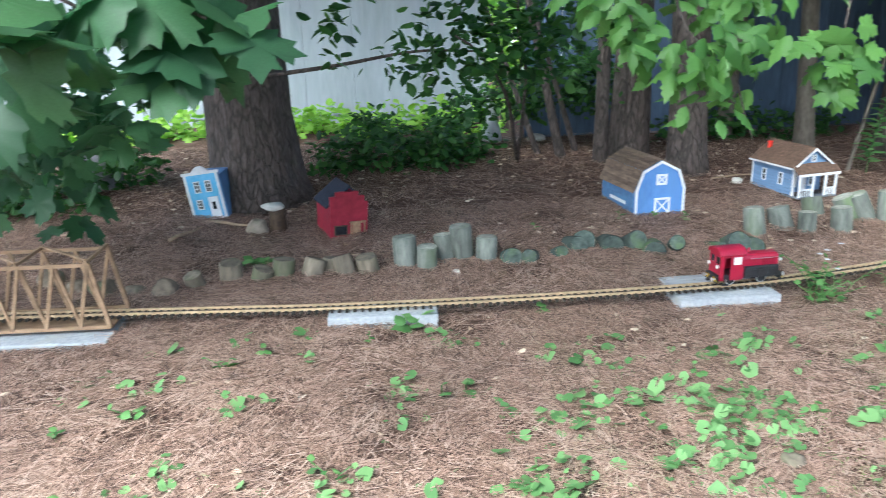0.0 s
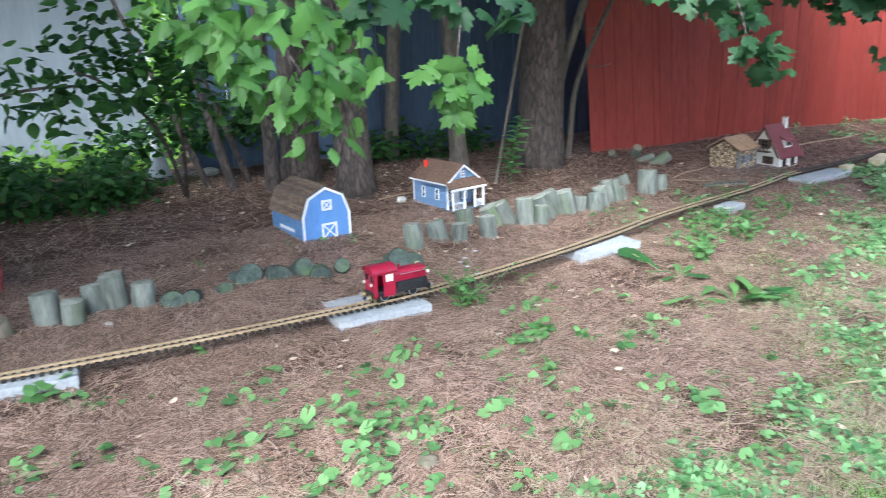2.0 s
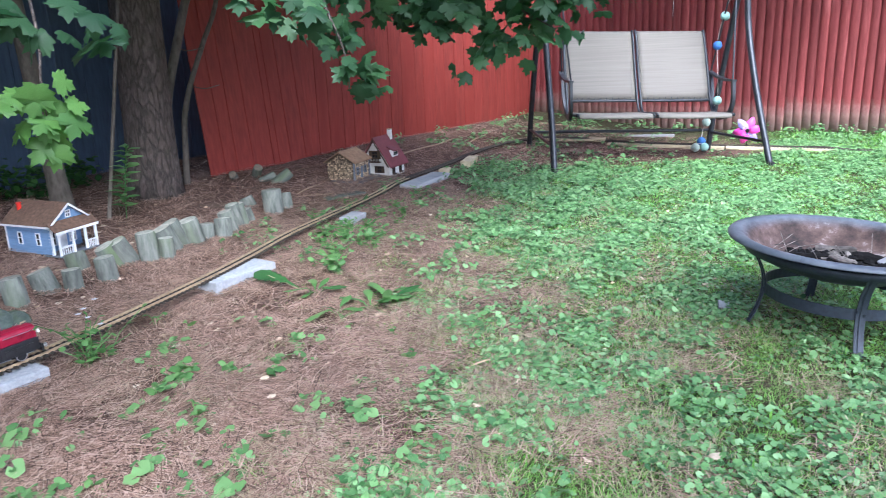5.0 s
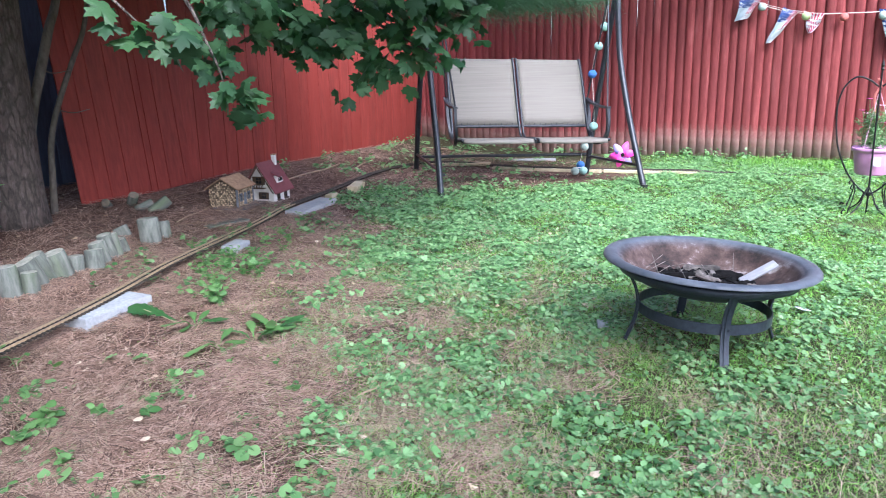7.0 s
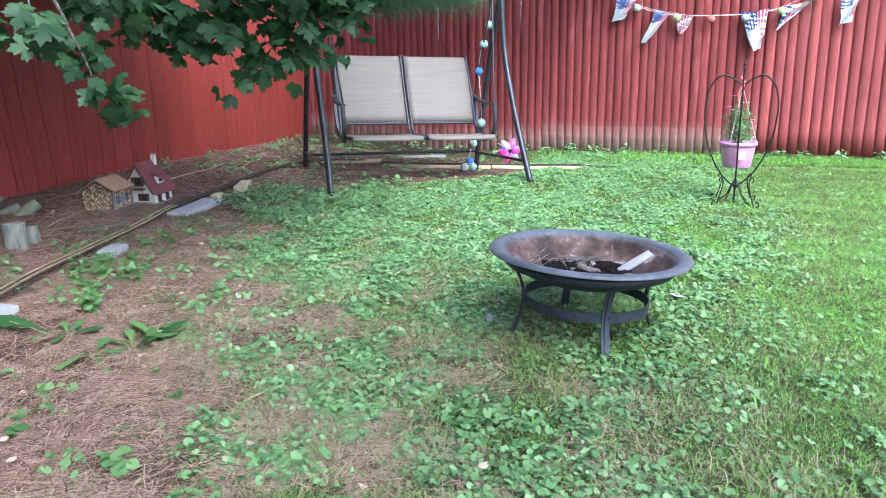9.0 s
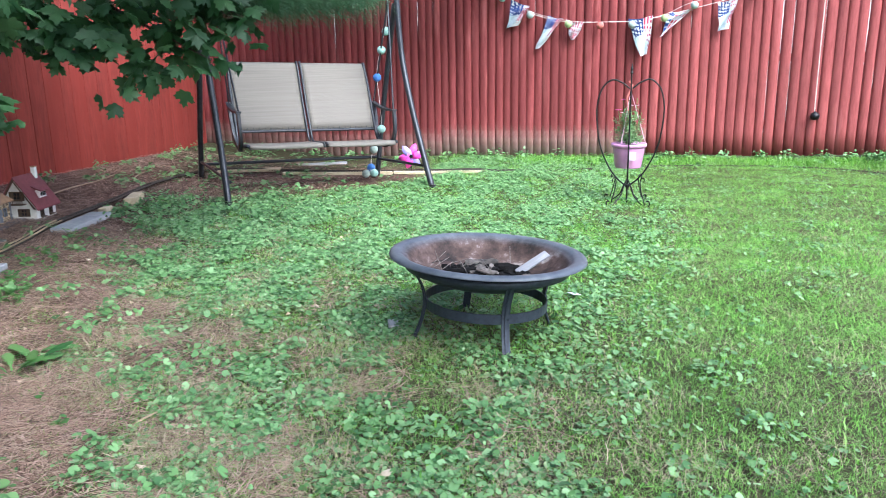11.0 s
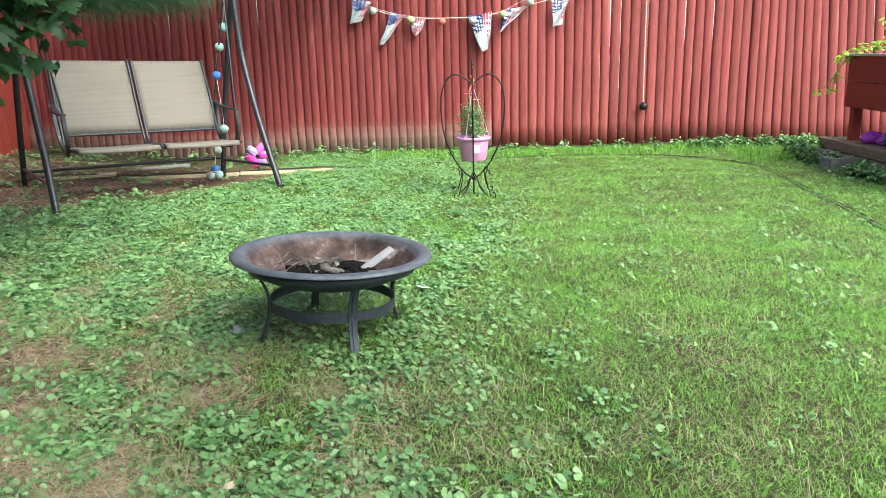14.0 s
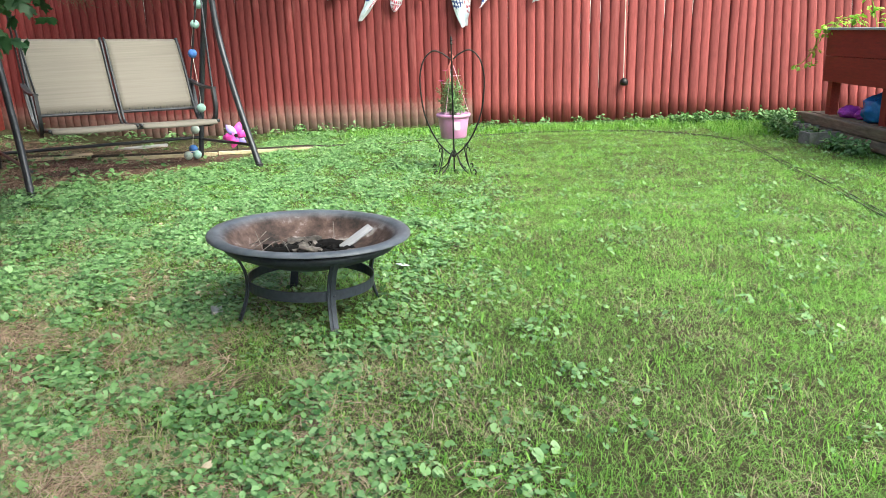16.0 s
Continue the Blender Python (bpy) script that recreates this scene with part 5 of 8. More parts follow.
# place, radius, height, leaning back and sideways
POSTS = [(0.04, 3.55, 0.06, 0.15, -4, -3), (0.14, 3.5, 0.052, 0.115, 3, 2), (0.24, 3.6, 0.05, 0.13, -5, -6), (0.325, 3.6, 0.058, 0.17, 2, -4), (0.44, 3.56, 0.055, 0.12, -3, 2),
         (1.915, 3.76, 0.055, 0.15, -6, -5), (2.114, 3.858, 0.062, 0.11, -14, -12), (2.209, 3.776, 0.05, 0.105, -4, 0), (2.382, 4.02, 0.06, 0.1, -18, -4), (2.399, 3.765, 0.055, 0.13, -4, -4),
         (2.556, 3.942, 0.06, 0.13, -8, -24), (2.622, 3.914, 0.06, 0.15, -8, -24), (2.711, 3.847, 0.058, 0.172, -3, -3), (2.8, 3.81, 0.047, 0.125, -2, 2), (2.915, 3.915, 0.062, 0.16, -8, -20), (3.018, 3.962, 0.062, 0.17, -8, -24),
         (3.09, 3.933, 0.066, 0.16, -5, -14), (3.196, 3.955, 0.047, 0.1, -2, 3), (3.291, 3.909, 0.057, 0.125, -6, 4), (3.42, 4.0, 0.052, 0.14, -8, -10), (3.527, 4.057, 0.048, 0.16, -4, -12), (3.575, 4.044, 0.034, 0.155, -6, -10), (3.645, 4.072, 0.04, 0.1, -6, -14),
         (3.916, 4.39, 0.054, 0.075, -20, -12), (3.923, 4.138, 0.072, 0.17, -4, 0), (4.066, 4.157, 0.047, 0.11, -10, 4)]
SIZES = ((0.052, 0.165), (0.06, 0.155), (0.046, 0.12))
for x, y, r, h, rx, ry in POSTS:
    m = place(x, y, 0, 0.0) @ pose(0, 0, 0, rx, ry, 0) @ pose(0, 0, 0, 0, 0, 37 * x)
    k = 1 if r > 0.056 else 2 if h < 0.13 else 0
    ob = kinds[k]
    if first[k]:
        first[k] = False
    else:
        ob = copy_thing(kinds[k], m)
    ob.matrix_basis = m @ Matrix.Diagonal((r / SIZES[k][0], r / SIZES[k][0], h / SIZES[k][1], 1))

LYING = "short dark mossy log lying end-on in the needles"
lying = tagged(log(0.046, 0.1, 4.0, M_logdark, M_logdark, "lying_log"), LYING, "log", "log edging")
for k, (x, y, s) in enumerate(((0.56, 3.5, 1.0), (0.67, 3.48, 0.85), (0.79, 3.52, 0.8), (0.9, 3.6, 1.0), (0.98, 3.64, 1.05), (1.09, 3.6, 1.0), (1.19, 3.58, 1.05), (1.3, 3.52, 1.2), (1.42, 3.54, 0.9), (1.62, 3.55, 0.85), (1.72, 3.53, 1.15), (1.82, 3.52, 0.95))):
    s *= 1.18 + 0.16 * math.sin(5.3 * k)
    m = place(x, y + 0.075, 0, -0.004 - 0.008 * math.sin(3.7 * k)) @ pose(0, 0, 0, 70 + 9 * math.sin(2.9 * k), 0, 20 * math.sin(4.4 * k)) @ Matrix.Diagonal((s, s * (0.9 + 0.1 * math.sin(1.9 * k)), 1, 1))
    ob = lying if k == 0 else copy_thing(lying, m)
    ob.matrix_basis = m @ pose(0, 0, 0, 0, 0, 50 * k)
LOOSE = ((4.42, 5.16, 62, -50, 0.75), (4.58, 5.08, 42, -60, 0.9), (4.52, 4.9, 66, -30, 0.8), (4.56, 4.78, 55, -60, 1.0))
heap = None
for k, (x, y, rx, rz, f) in enumerate(LOOSE):
    m = place(x, y, 0, 0.0) @ pose(0, 0, 0, 0, 0, rz) @ pose(0, 0, 0, rx, 0, 40 * k) @ Matrix.Diagonal((f, f, f, 1))
    if heap is None:
        heap = tagged(log(0.046, 0.13, 5.0, M_log, M_logbrown, "loose_log"), "loose grey log offcut tipped over at the fence", "log", "loose logs")
        ob = heap
    else:
        ob = copy_thing(heap, m)
    ob.matrix_basis = m


def stone(name, label, x, y, r, material, seed, squash=0.7, group="", z=0.0):
    bm = bmesh.new()
    bmesh.ops.create_icosphere(bm, subdivisions=3, radius=r)
    for v in bm.verts:
        v.co *= 1 + 0.34 * noise.noise(v.co * (1.4 / r) + Vector((seed, 0, 0))) + 0.06 * noise.noise(v.co * (5 / r) + Vector((0, seed, 0)))
        v.co.z *= squash
    ob = finish(name, bm, material, None, True)
    ob.matrix_basis = place(x, y, seed * 50, r * squash * 0.55 + z)
    return tagged(ob, label, "stone", group)


ED = "brown half-buried edging stone among the needles"
for k, (x, y, r) in enumerate(((-1.5, 3.42, 0.055), (-1.36, 3.36, 0.06), (-1.22, 3.35, 0.06), (-1.06, 3.3, 0.062), (-0.93, 3.4, 0.05), (-0.8, 3.46, 0.06), (-0.68, 3.44, 0.055), (-0.56, 3.47, 0.06), (-0.43, 3.47, 0.06), (-0.33, 3.52, 0.055), (-0.24, 3.47, 0.055), (-0.14, 3.5, 0.06), (-1.65, 3.5, 0.06))):
    if -1.0 < x:
        stub = tagged(log(r * 0.92, 0.13, k * 2.1, M_logbrown, M_logbrown, "log_stub"), "dark brown rotting log stub set upright in the needles", "log", "log edging")
        stub.matrix_basis = place(x, y, 40 * k, -0.05 - 0.015 * math.sin(2.3 * k)) @ pose(0, 0, 0, -14 + 8 * math.sin(3 * k), 7 * math.sin(5 * k), 0)
    else:
        stone("edging_stone", ED, x, y, r, M_earthrock, k * 1.7 + 0.3, 0.85 + 0.25 * math.sin(2.3 * k), "edging stones", -0.016)
stone("white_stone", "small white stone on the needles", 0.275, 3.4, 0.022, M_rock, 3.3)
stone("white_stone", "small pale stone near the slim pine", 2.2, 4.62, 0.035, M_rock, 5.1)
stone("pale_stone", "round pale stone beside a little stump", -0.77, 4.1, 0.058, M_tanrock, 6.2, 0.85)
stone("white_stone", "white stone at the foot of the dark fence", 1.16, 6.05, 0.07, M_rock, 7.9, 0.5)
stump = tagged(log(0.048, 0.14, 6.0, M_brown, M_brown, "little_stump"), "short dark brown stump by the old pine", "stump")
stump.matrix_basis = place(-0.66, 4.12, 0)
flat = stone("white_stone", "flat white stone lying on the little stump", -0.68, 4.12, 0.062, M_rock, 8.8, 0.34, z=0.13)
grey_stump = tagged(log(0.125, 0.32, 9.0, M_greywood, M_log, "tree_stump"), "weathered silver-grey tree stump at the edge of the weeds", "stump")
grey_stump.matrix_basis = place(-1.95, 5.1, 0, -0.02, 0, 4)
lantern = thing("white_ornament", "white cone-shaped garden ornament at the hedge's end", "garden ornament", place(0.8, 6.1))
part("body", lathed([(0.0, 0.0), (0.085, 0.0), (0.08, 0.06), (0.05, 0.18), (0.035, 0.3), (0.0, 0.33)], 20), M_flagwhite, lantern, smooth=True)
part("knob", lathed([(0.0, 0.32), (0.03, 0.33), (0.035, 0.36), (0.0, 0.39)], 14), M_flagwhite, lantern, smooth=True)


# ---- toy buildings ----
def window(parent, x, z, w, h, y=-0.001, bars=(1, 1), sill=False, trim=None, name="window", label="white-framed window"):
    """A framed pane on a wall that faces -y of its parent."""
    t = 0.14 * w
    bm = bmesh.new()
    for sx in (-1, 1):
        box(bm, x + sx * (w - t) / 2, y - 0.002, z, t, 0.006, h)
    for zz in (z, z + h - t):
        box(bm, x, y - 0.0025, zz, w - 2 * t, 0.005, t)
    fr = part(name, bm, trim or M_trim, parent, label)
    part("pane", boxed(x, y + 0.0005, z + t, w - 2 * t, 0.003, h - 2 * t), M_glass, fr)
    bm = bmesh.new()
    for k in range(bars[0]):
        box(bm, x - w / 2 + w * (k + 1) / (bars[0] + 1), y - 0.0025, z + t, 0.0035, 0.003, h - 2 * t)
    for k in range(bars[1]):
        box(bm, x, y - 0.003, z + h * (k + 1) / (bars[1] + 1), w - 2 * t, 0.003, 0.0035)
    if bars[0] or bars[1]:
        part("glazing_bar", bm, trim or M_trim, fr)
    return fr


def crossbuck(parent, x, z, w, h, y, name, label):
    """A white framed hatch with crossed boards."""
    t = 0.012
    fr = part(name, boxed(x, y - 0.001, z + t, w - 2 * t, 0.003, h - 2 * t), M_barnblue, parent, label)
    for sx in (-1, 1):
        part("frame_board", boxed(x + sx * (w - t) / 2, y - 0.003, z, t, 0.006, h), M_trim, fr, "white board")
    for zz in (z, z + h - t):
        part("frame_board", boxed(x, y - 0.003, zz, w - 2 * t, 0.006, t), M_trim, fr, "white board")
    L, a = math.hypot(w - 2 * t, h - 2 * t), math.degrees(math.atan2(h, w))
    for s in (1, -1):
        part("cross_board", boxed(0, 0, -0.004, L, 0.004, 0.008, m=pose(x, y - 0.0025 - 0.001 * s, z + h / 2, 0, s * a, 0)), M_trim, fr, "white board")
    return fr


def barn():
    ang = 10
    ob = thing("toy_barn", "blue wooden toy barn with white trim and brown gambrel roof", "toy building", place(1.507, 4.105, ang, -0.006))
    w, dep = 0.156, 0.42
    prof = [(-w, 0), (w, 0), (w, 0.16), (w * 0.74, 0.268), (0, 0.325), (-w * 0.74, 0.268), (-w, 0.16)]
    part("wall_shell", prismed(prof, 0.0, dep), M_barnblue, ob)
    # boards of the long walls
    for s in (-1, 1):
        for k in range(3):
            part("side_board", boxed(s * (w + 0.002), dep / 2, 0.012 + 0.048 * k, 0.004, dep - 0.02, 0.045), M_barnside, ob)
    # roof of overlapping shingle courses
    spans = [((-w - 0.012, 0.149), (-w * 0.75, 0.274)), ((-w * 0.75, 0.274), (0, 0.333))]
    for s in (-1, 1):
        for (x0, z0), (x1, z1) in spans:
            n = 5 if z1 < 0.3 else 6
            for k in range(n):
                a, b = k / n, (k + 1.15) / n
                p0 = Vector((x0 + (x1 - x0) * a, 0, z0 + (z1 - z0) * a))
                p1 = Vector((x0 + (x1 - x0) * min(b, 1), 0, z0 + (z1 - z0) * min(b, 1)))
                nrm = Vector((-(z1 - z0), 0, x1 - x0)).normalized()
                q = [p0 + nrm * 0.006, p1 + nrm * 0.002, p1 - nrm * 0.001, p0 + nrm * 0.001]
                part("roof_course", prismed([(s * v.x, v.z) for v in q][::s], -0.004, dep + 0.012), M_shingle, ob)
    # white edging of the front gable
    edge = [(-w, 0), (-w, 0.16), (-w * 0.74, 0.268), (0, 0.325), (w * 0.74, 0.268), (w, 0.16), (w, 0)]
    inner = [(-w + 0.014, 0), (-w + 0.014, 0.156), (-w * 0.74 + 0.01, 0.258), (0, 0.31), (w * 0.74 - 0.01, 0.258), (w - 0.014, 0.156), (w - 0.014, 0)]
    bm = bmesh.new()
    for k in range(6):
        prism(bm, [edge[k], edge[k + 1], inner[k + 1], inner[k]], -0.008, 0.0)
    part("gable_trim", bm, M_trim, ob, "white gable trim")
    crossbuck(ob, 0.005, 0.185, 0.066, 0.062, -0.001, "loft_hatch", "white framed loft hatch")
    crossbuck(ob, 0.015, 0.012, 0.1, 0.098, -0.001, "barn_door", "white framed crossbuck door")
    bar = part("side_sign", boxed(-w - 0.005, 0.2, 0.06, 0.003, 0.2, 0.02), M_trim, ob, "faded white bar on the side wall")


barn()


def porch_house():
    c, r, b = Vector((2.365, 4.247, 0)), Vector((2.631, 4.207, 0)), Vector((2.264, 4.58, 0))
    ang = 13
    w, dep, wall = 0.27, 0.36, 0.17
    ob = thing("toy_house", "light blue toy house on stilts with a white porch", "toy building", pose(c.x, c.y, g(c.x, c.y) - 0.02, 0, 0, ang))
    z0 = 0.05
    part("floor_plate", boxed(w / 2, dep / 2 - 0.002, z0 - 0.008, w + 0.004, dep + 0.006, 0.01), M_brown, ob)
    for x in (0.02, w - 0.02):
        for y in (0.02, dep - 0.02):
            part("stilt", boxed(x, y, -0.03, 0.015, 0.015, z0 + 0.022), M_brown, ob)
    # body with the porch cut out of its front
    bm = bmesh.new()
    py = 0.075
    box(bm, w / 2, (dep + py) / 2, z0 + 0.002, w, dep - py, wall)
    body = part("body", bm, M_houseblue, ob)
    gable = [(0, wall + z0), (w, wall + z0), (w / 2, wall + z0 + 0.105)]
    part("gable", prismed(gable, 0.004, dep), M_houseblue, ob)
    for k in range(9):
        part("clapboard", boxed(-0.0015, dep / 2, z0 + 0.006 + 0.0185 * k, 0.003, dep - 0.006, 0.0165), M_houseblue, ob)
    part("corner_board", boxed(0.004, 0.004, z0 + 0.002, 0.014, 0.014, wall), M_trim, ob)
    part("corner_board", boxed(-0.002, dep - 0.004, z0 + 0.002, 0.006, 0.012, wall), M_trim, ob)
    # roof slabs with litter on them
    L = math.hypot(w / 2, 0.105)
    for s in (-1, 1):
        q = [(w / 2, wall + z0 + 0.118), (w / 2 + s * (w / 2 + 0.016), wall + z0 + 0.004), (w / 2 + s * (w / 2 + 0.018), wall + z0 - 0.004), (w / 2, wall + z0 + 0.106)]
        part("roof_slope", prismed(q[::s], -0.012, dep + 0.02), M_needleroof, ob, "roof slope covered with brown needles")
    bm = bmesh.new()
    for s in (-1, 1):
        prism(bm, [(w / 2, wall + z0 + 0.114), (w / 2 + s * (w / 2 + 0.016), wall + z0 + 0.002), (w / 2 + s * (w / 2 + 0.014), wall + z0 - 0.009), (w / 2, wall + z0 + 0.1)][::s], -0.017, -0.0125)
    part("bargeboard", bm, M_trim, ob, "white bargeboard")
    box_eave = part("eave_trim", boxed(-0.021, dep / 2, wall + z0 - 0.007, 0.005, dep + 0.03, 0.01), M_trim, ob)
    window(ob, w / 2, wall + z0 + 0.03, 0.034, 0.042, 0.003, (1, 1))
    # side windows face -x
    for yy in (0.1, 0.245):
        fr = window(ob, 0, 0, 0.034, 0.075, 0.0, (0, 1))
        fr.matrix_basis = pose(-0.004, yy, z0 + 0.055, 0, 0, -90)
    # porch
    zr = z0 + wall - 0.03
    bm = bmesh.new()
    prism(bm, [(-0.015, zr + 0.04), (w + 0.015, zr + 0.04), (w + 0.015, zr + 0.048), (-0.015, zr + 0.048)], -0.004, 0.002)
    q = [Vector((-0.02, -0.06, zr - 0.004)), Vector((w + 0.02, -0.06, zr - 0.004)), Vector((w + 0.02, 0.0, zr + 0.046)), Vector((-0.02, 0.0, zr + 0.046))]
    vs = [bm.verts.new(v) for v in q] + [bm.verts.new(v + Vector((0, 0, 0.008))) for v in q]
    for f in ((3, 2, 1, 0), (4, 5, 6, 7), (0, 1, 5, 4), (1, 2, 6, 5), (2, 3, 7, 6), (3, 0, 4, 7)):
        bm.faces.new([vs[k] for k in f])
    part("porch_roof", bm, M_needleroof, ob, "brown porch roof")
    part("porch_fascia", boxed(w / 2, -0.061, zr - 0.012, w + 0.03, 0.006, 0.014), M_trim, ob, "white porch fascia")
    part("porch_floor", boxed(w / 2, 0.006, z0 - 0.006, w + 0.01, 0.135, 0.008), M_slate, ob)
    for x in (0.006, 0.1, 0.19, w - 0.006):
        part("porch_post", boxed(x, -0.052, z0 + 0.002, 0.012, 0.012, zr - z0 - 0.005), M_trim, ob, "white porch post")
    for x0, x1 in ((0.01, 0.1), (0.19, w - 0.01)):
        bm = bmesh.new()
        box(bm, (x0 + x1) / 2, -0.052, z0 + 0.045, x1 - x0, 0.006, 0.006)
        n = 6
        for k in range(1, n):
            box(bm, x0 + (x1 - x0) * k / n, -0.052, z0 + 0.004, 0.004, 0.004, 0.042)
        part("railing", bm, M_trim, ob, "white porch railing")
    window(ob, 0.065, z0 + 0.035, 0.05, 0.085, py - 0.001, (1, 1))
    window(ob, 0.205, z0 + 0.035, 0.05, 0.085, py - 0.001, (1, 1))
    door = part("door", boxed(0.136, py - 0.003, z0 + 0.004, 0.05, 0.005, 0.115, bevel=0.001), M_trim, ob, "white front door")
    part("knob", boxed(0.153, py - 0.007, z0 + 0.05, 0.004, 0.004, 0.004), M_brass, door)
    chim = part("chimney", lathed([(0.0, 0.0), (0.013, 0.0), (0.013, 0.05), (0.016, 0.052), (0.016, 0.058), (0.0, 0.058)], 12), M_redtoy, ob, "small bright red chimney")
    chim.matrix_basis = pose(0.08, dep - 0.04, z0 + wall + 0.055)


porch_house()


def facade_house():
    ob = thing("toy_town_house", "bright blue toy town house leaning with white trim", "toy building", place(-1.08, 4.36, -6, -0.006) @ pose(0, 0, 0, 3, -7, 0))
    w, h, dep = 0.1, 0.285, 0.22
    part("body", boxed(0.02, dep / 2 + 0.006, 0, 2 * w - 0.03, dep, h - 0.03), M_barnside, ob, "dull blue back of the house")
    part("front", boxed(0, 0, 0, 2 * w, 0.012, h, bevel=0.002), M_facadeblue, ob, "bright blue front wall")
    bm = bmesh.new()
    for s in (-1, 1):
        box(bm, s * (w - 0.006), -0.008, 0, 0.014, 0.006, h)
    box(bm, 0, -0.008, h - 0.012, 2 * w + 0.02, 0.012, 0.016)
    prism(bm, [(-0.05, h + 0.004), (0.05, h + 0.004), (0.03, h + 0.024), (0.014, h + 0.034), (-0.014, h + 0.034), (-0.03, h + 0.024)], -0.012, 0.004)
    box(bm, 0, -0.008, 0, 2 * w - 0.028, 0.006, 0.01)
    part("cornice", bm, M_trim, ob, "white cornice and edge boards")
    for x in (-0.033, 0.033):
        window(ob, x, 0.165, 0.036, 0.07, -0.008, (1, 2))
    window(ob, -0.04, 0.065, 0.036, 0.06, -0.008, (1, 2))
    door = part("door", boxed(0.042, -0.009, 0.01, 0.06, 0.006, 0.125, bevel=0.001), M_trim, ob, "white front door")
    part("pane", boxed(0.042, -0.013, 0.06, 0.02, 0.003, 0.045), M_glass, door)


facade_house()


def store():
    c = Vector((-0.368, 3.963, 0))
    ang = math.degrees(math.atan2(0.081, 0.197))
    ob = thing("toy_store", "red wooden toy store with a false front and black roof", "toy building", pose(c.x, c.y, g(c.x, c.y) - 0.008, 0, 0, ang) @ pose(0, 0, 0, 2, 3, 0))
    w, dep, wall = 0.215, 0.22, 0.19
    part("body", boxed(w / 2, dep / 2 + 0.008, 0, w, dep, wall, bevel=0.002), M_storered, ob)
    front = [(0, 0), (w, 0), (w, 0.215), (w - 0.02, 0.215), (w - 0.02, 0.25), (w - 0.055, 0.25), (w - 0.055, 0.275), (0.03, 0.275), (0.03, 0.25), (0.0, 0.25)]
    part("false_front", prismed(front, -0.012, 0.006), M_storered, ob)
    part("gable", prismed([(0, wall), (w, wall), (w * 0.55, wall + 0.1)], dep * 0.2, dep), M_storered, ob)
    for s, x in ((-1, -0.014), (1, w + 0.014)):
        q = [(w * 0.55, wall + 0.113), (x, wall + 0.002), (x + s * 0.002, wall - 0.008), (w * 0.55, wall + 0.1)]
        part("roof_slope", prismed(q[::s], 0.008, dep + 0.02), M_roofblack, ob, "black felt roof slope")
    win = part("window", boxed(0.06, -0.014, 0.035, 0.075, 0.006, 0.055), M_brown, ob, "dark framed shop window")
    part("pane", boxed(0.06, -0.018, 0.041, 0.062, 0.003, 0.043), M_glass, win)
    door = part("door", boxed(0.15, -0.0145, 0.0, 0.045, 0.006, 0.1, bevel=0.001), M_tanroof, ob, "pale worn door")
    part("handle", boxed(0.165, -0.019, 0.045, 0.004, 0.004, 0.012), M_brown, door)
    part("step", boxed(0.15, -0.03, 0.0, 0.06, 0.035, 0.012), M_storered, ob)
    bm = bmesh.new()
    for x in (0.118, 0.195):
        box(bm, x, -0.02, 0, 0.008, 0.008, 0.1)
    box(bm, 0.156, -0.02, 0.1, 0.09, 0.014, 0.008)
    part("door_surround", bm, M_tanroof, ob)


store()


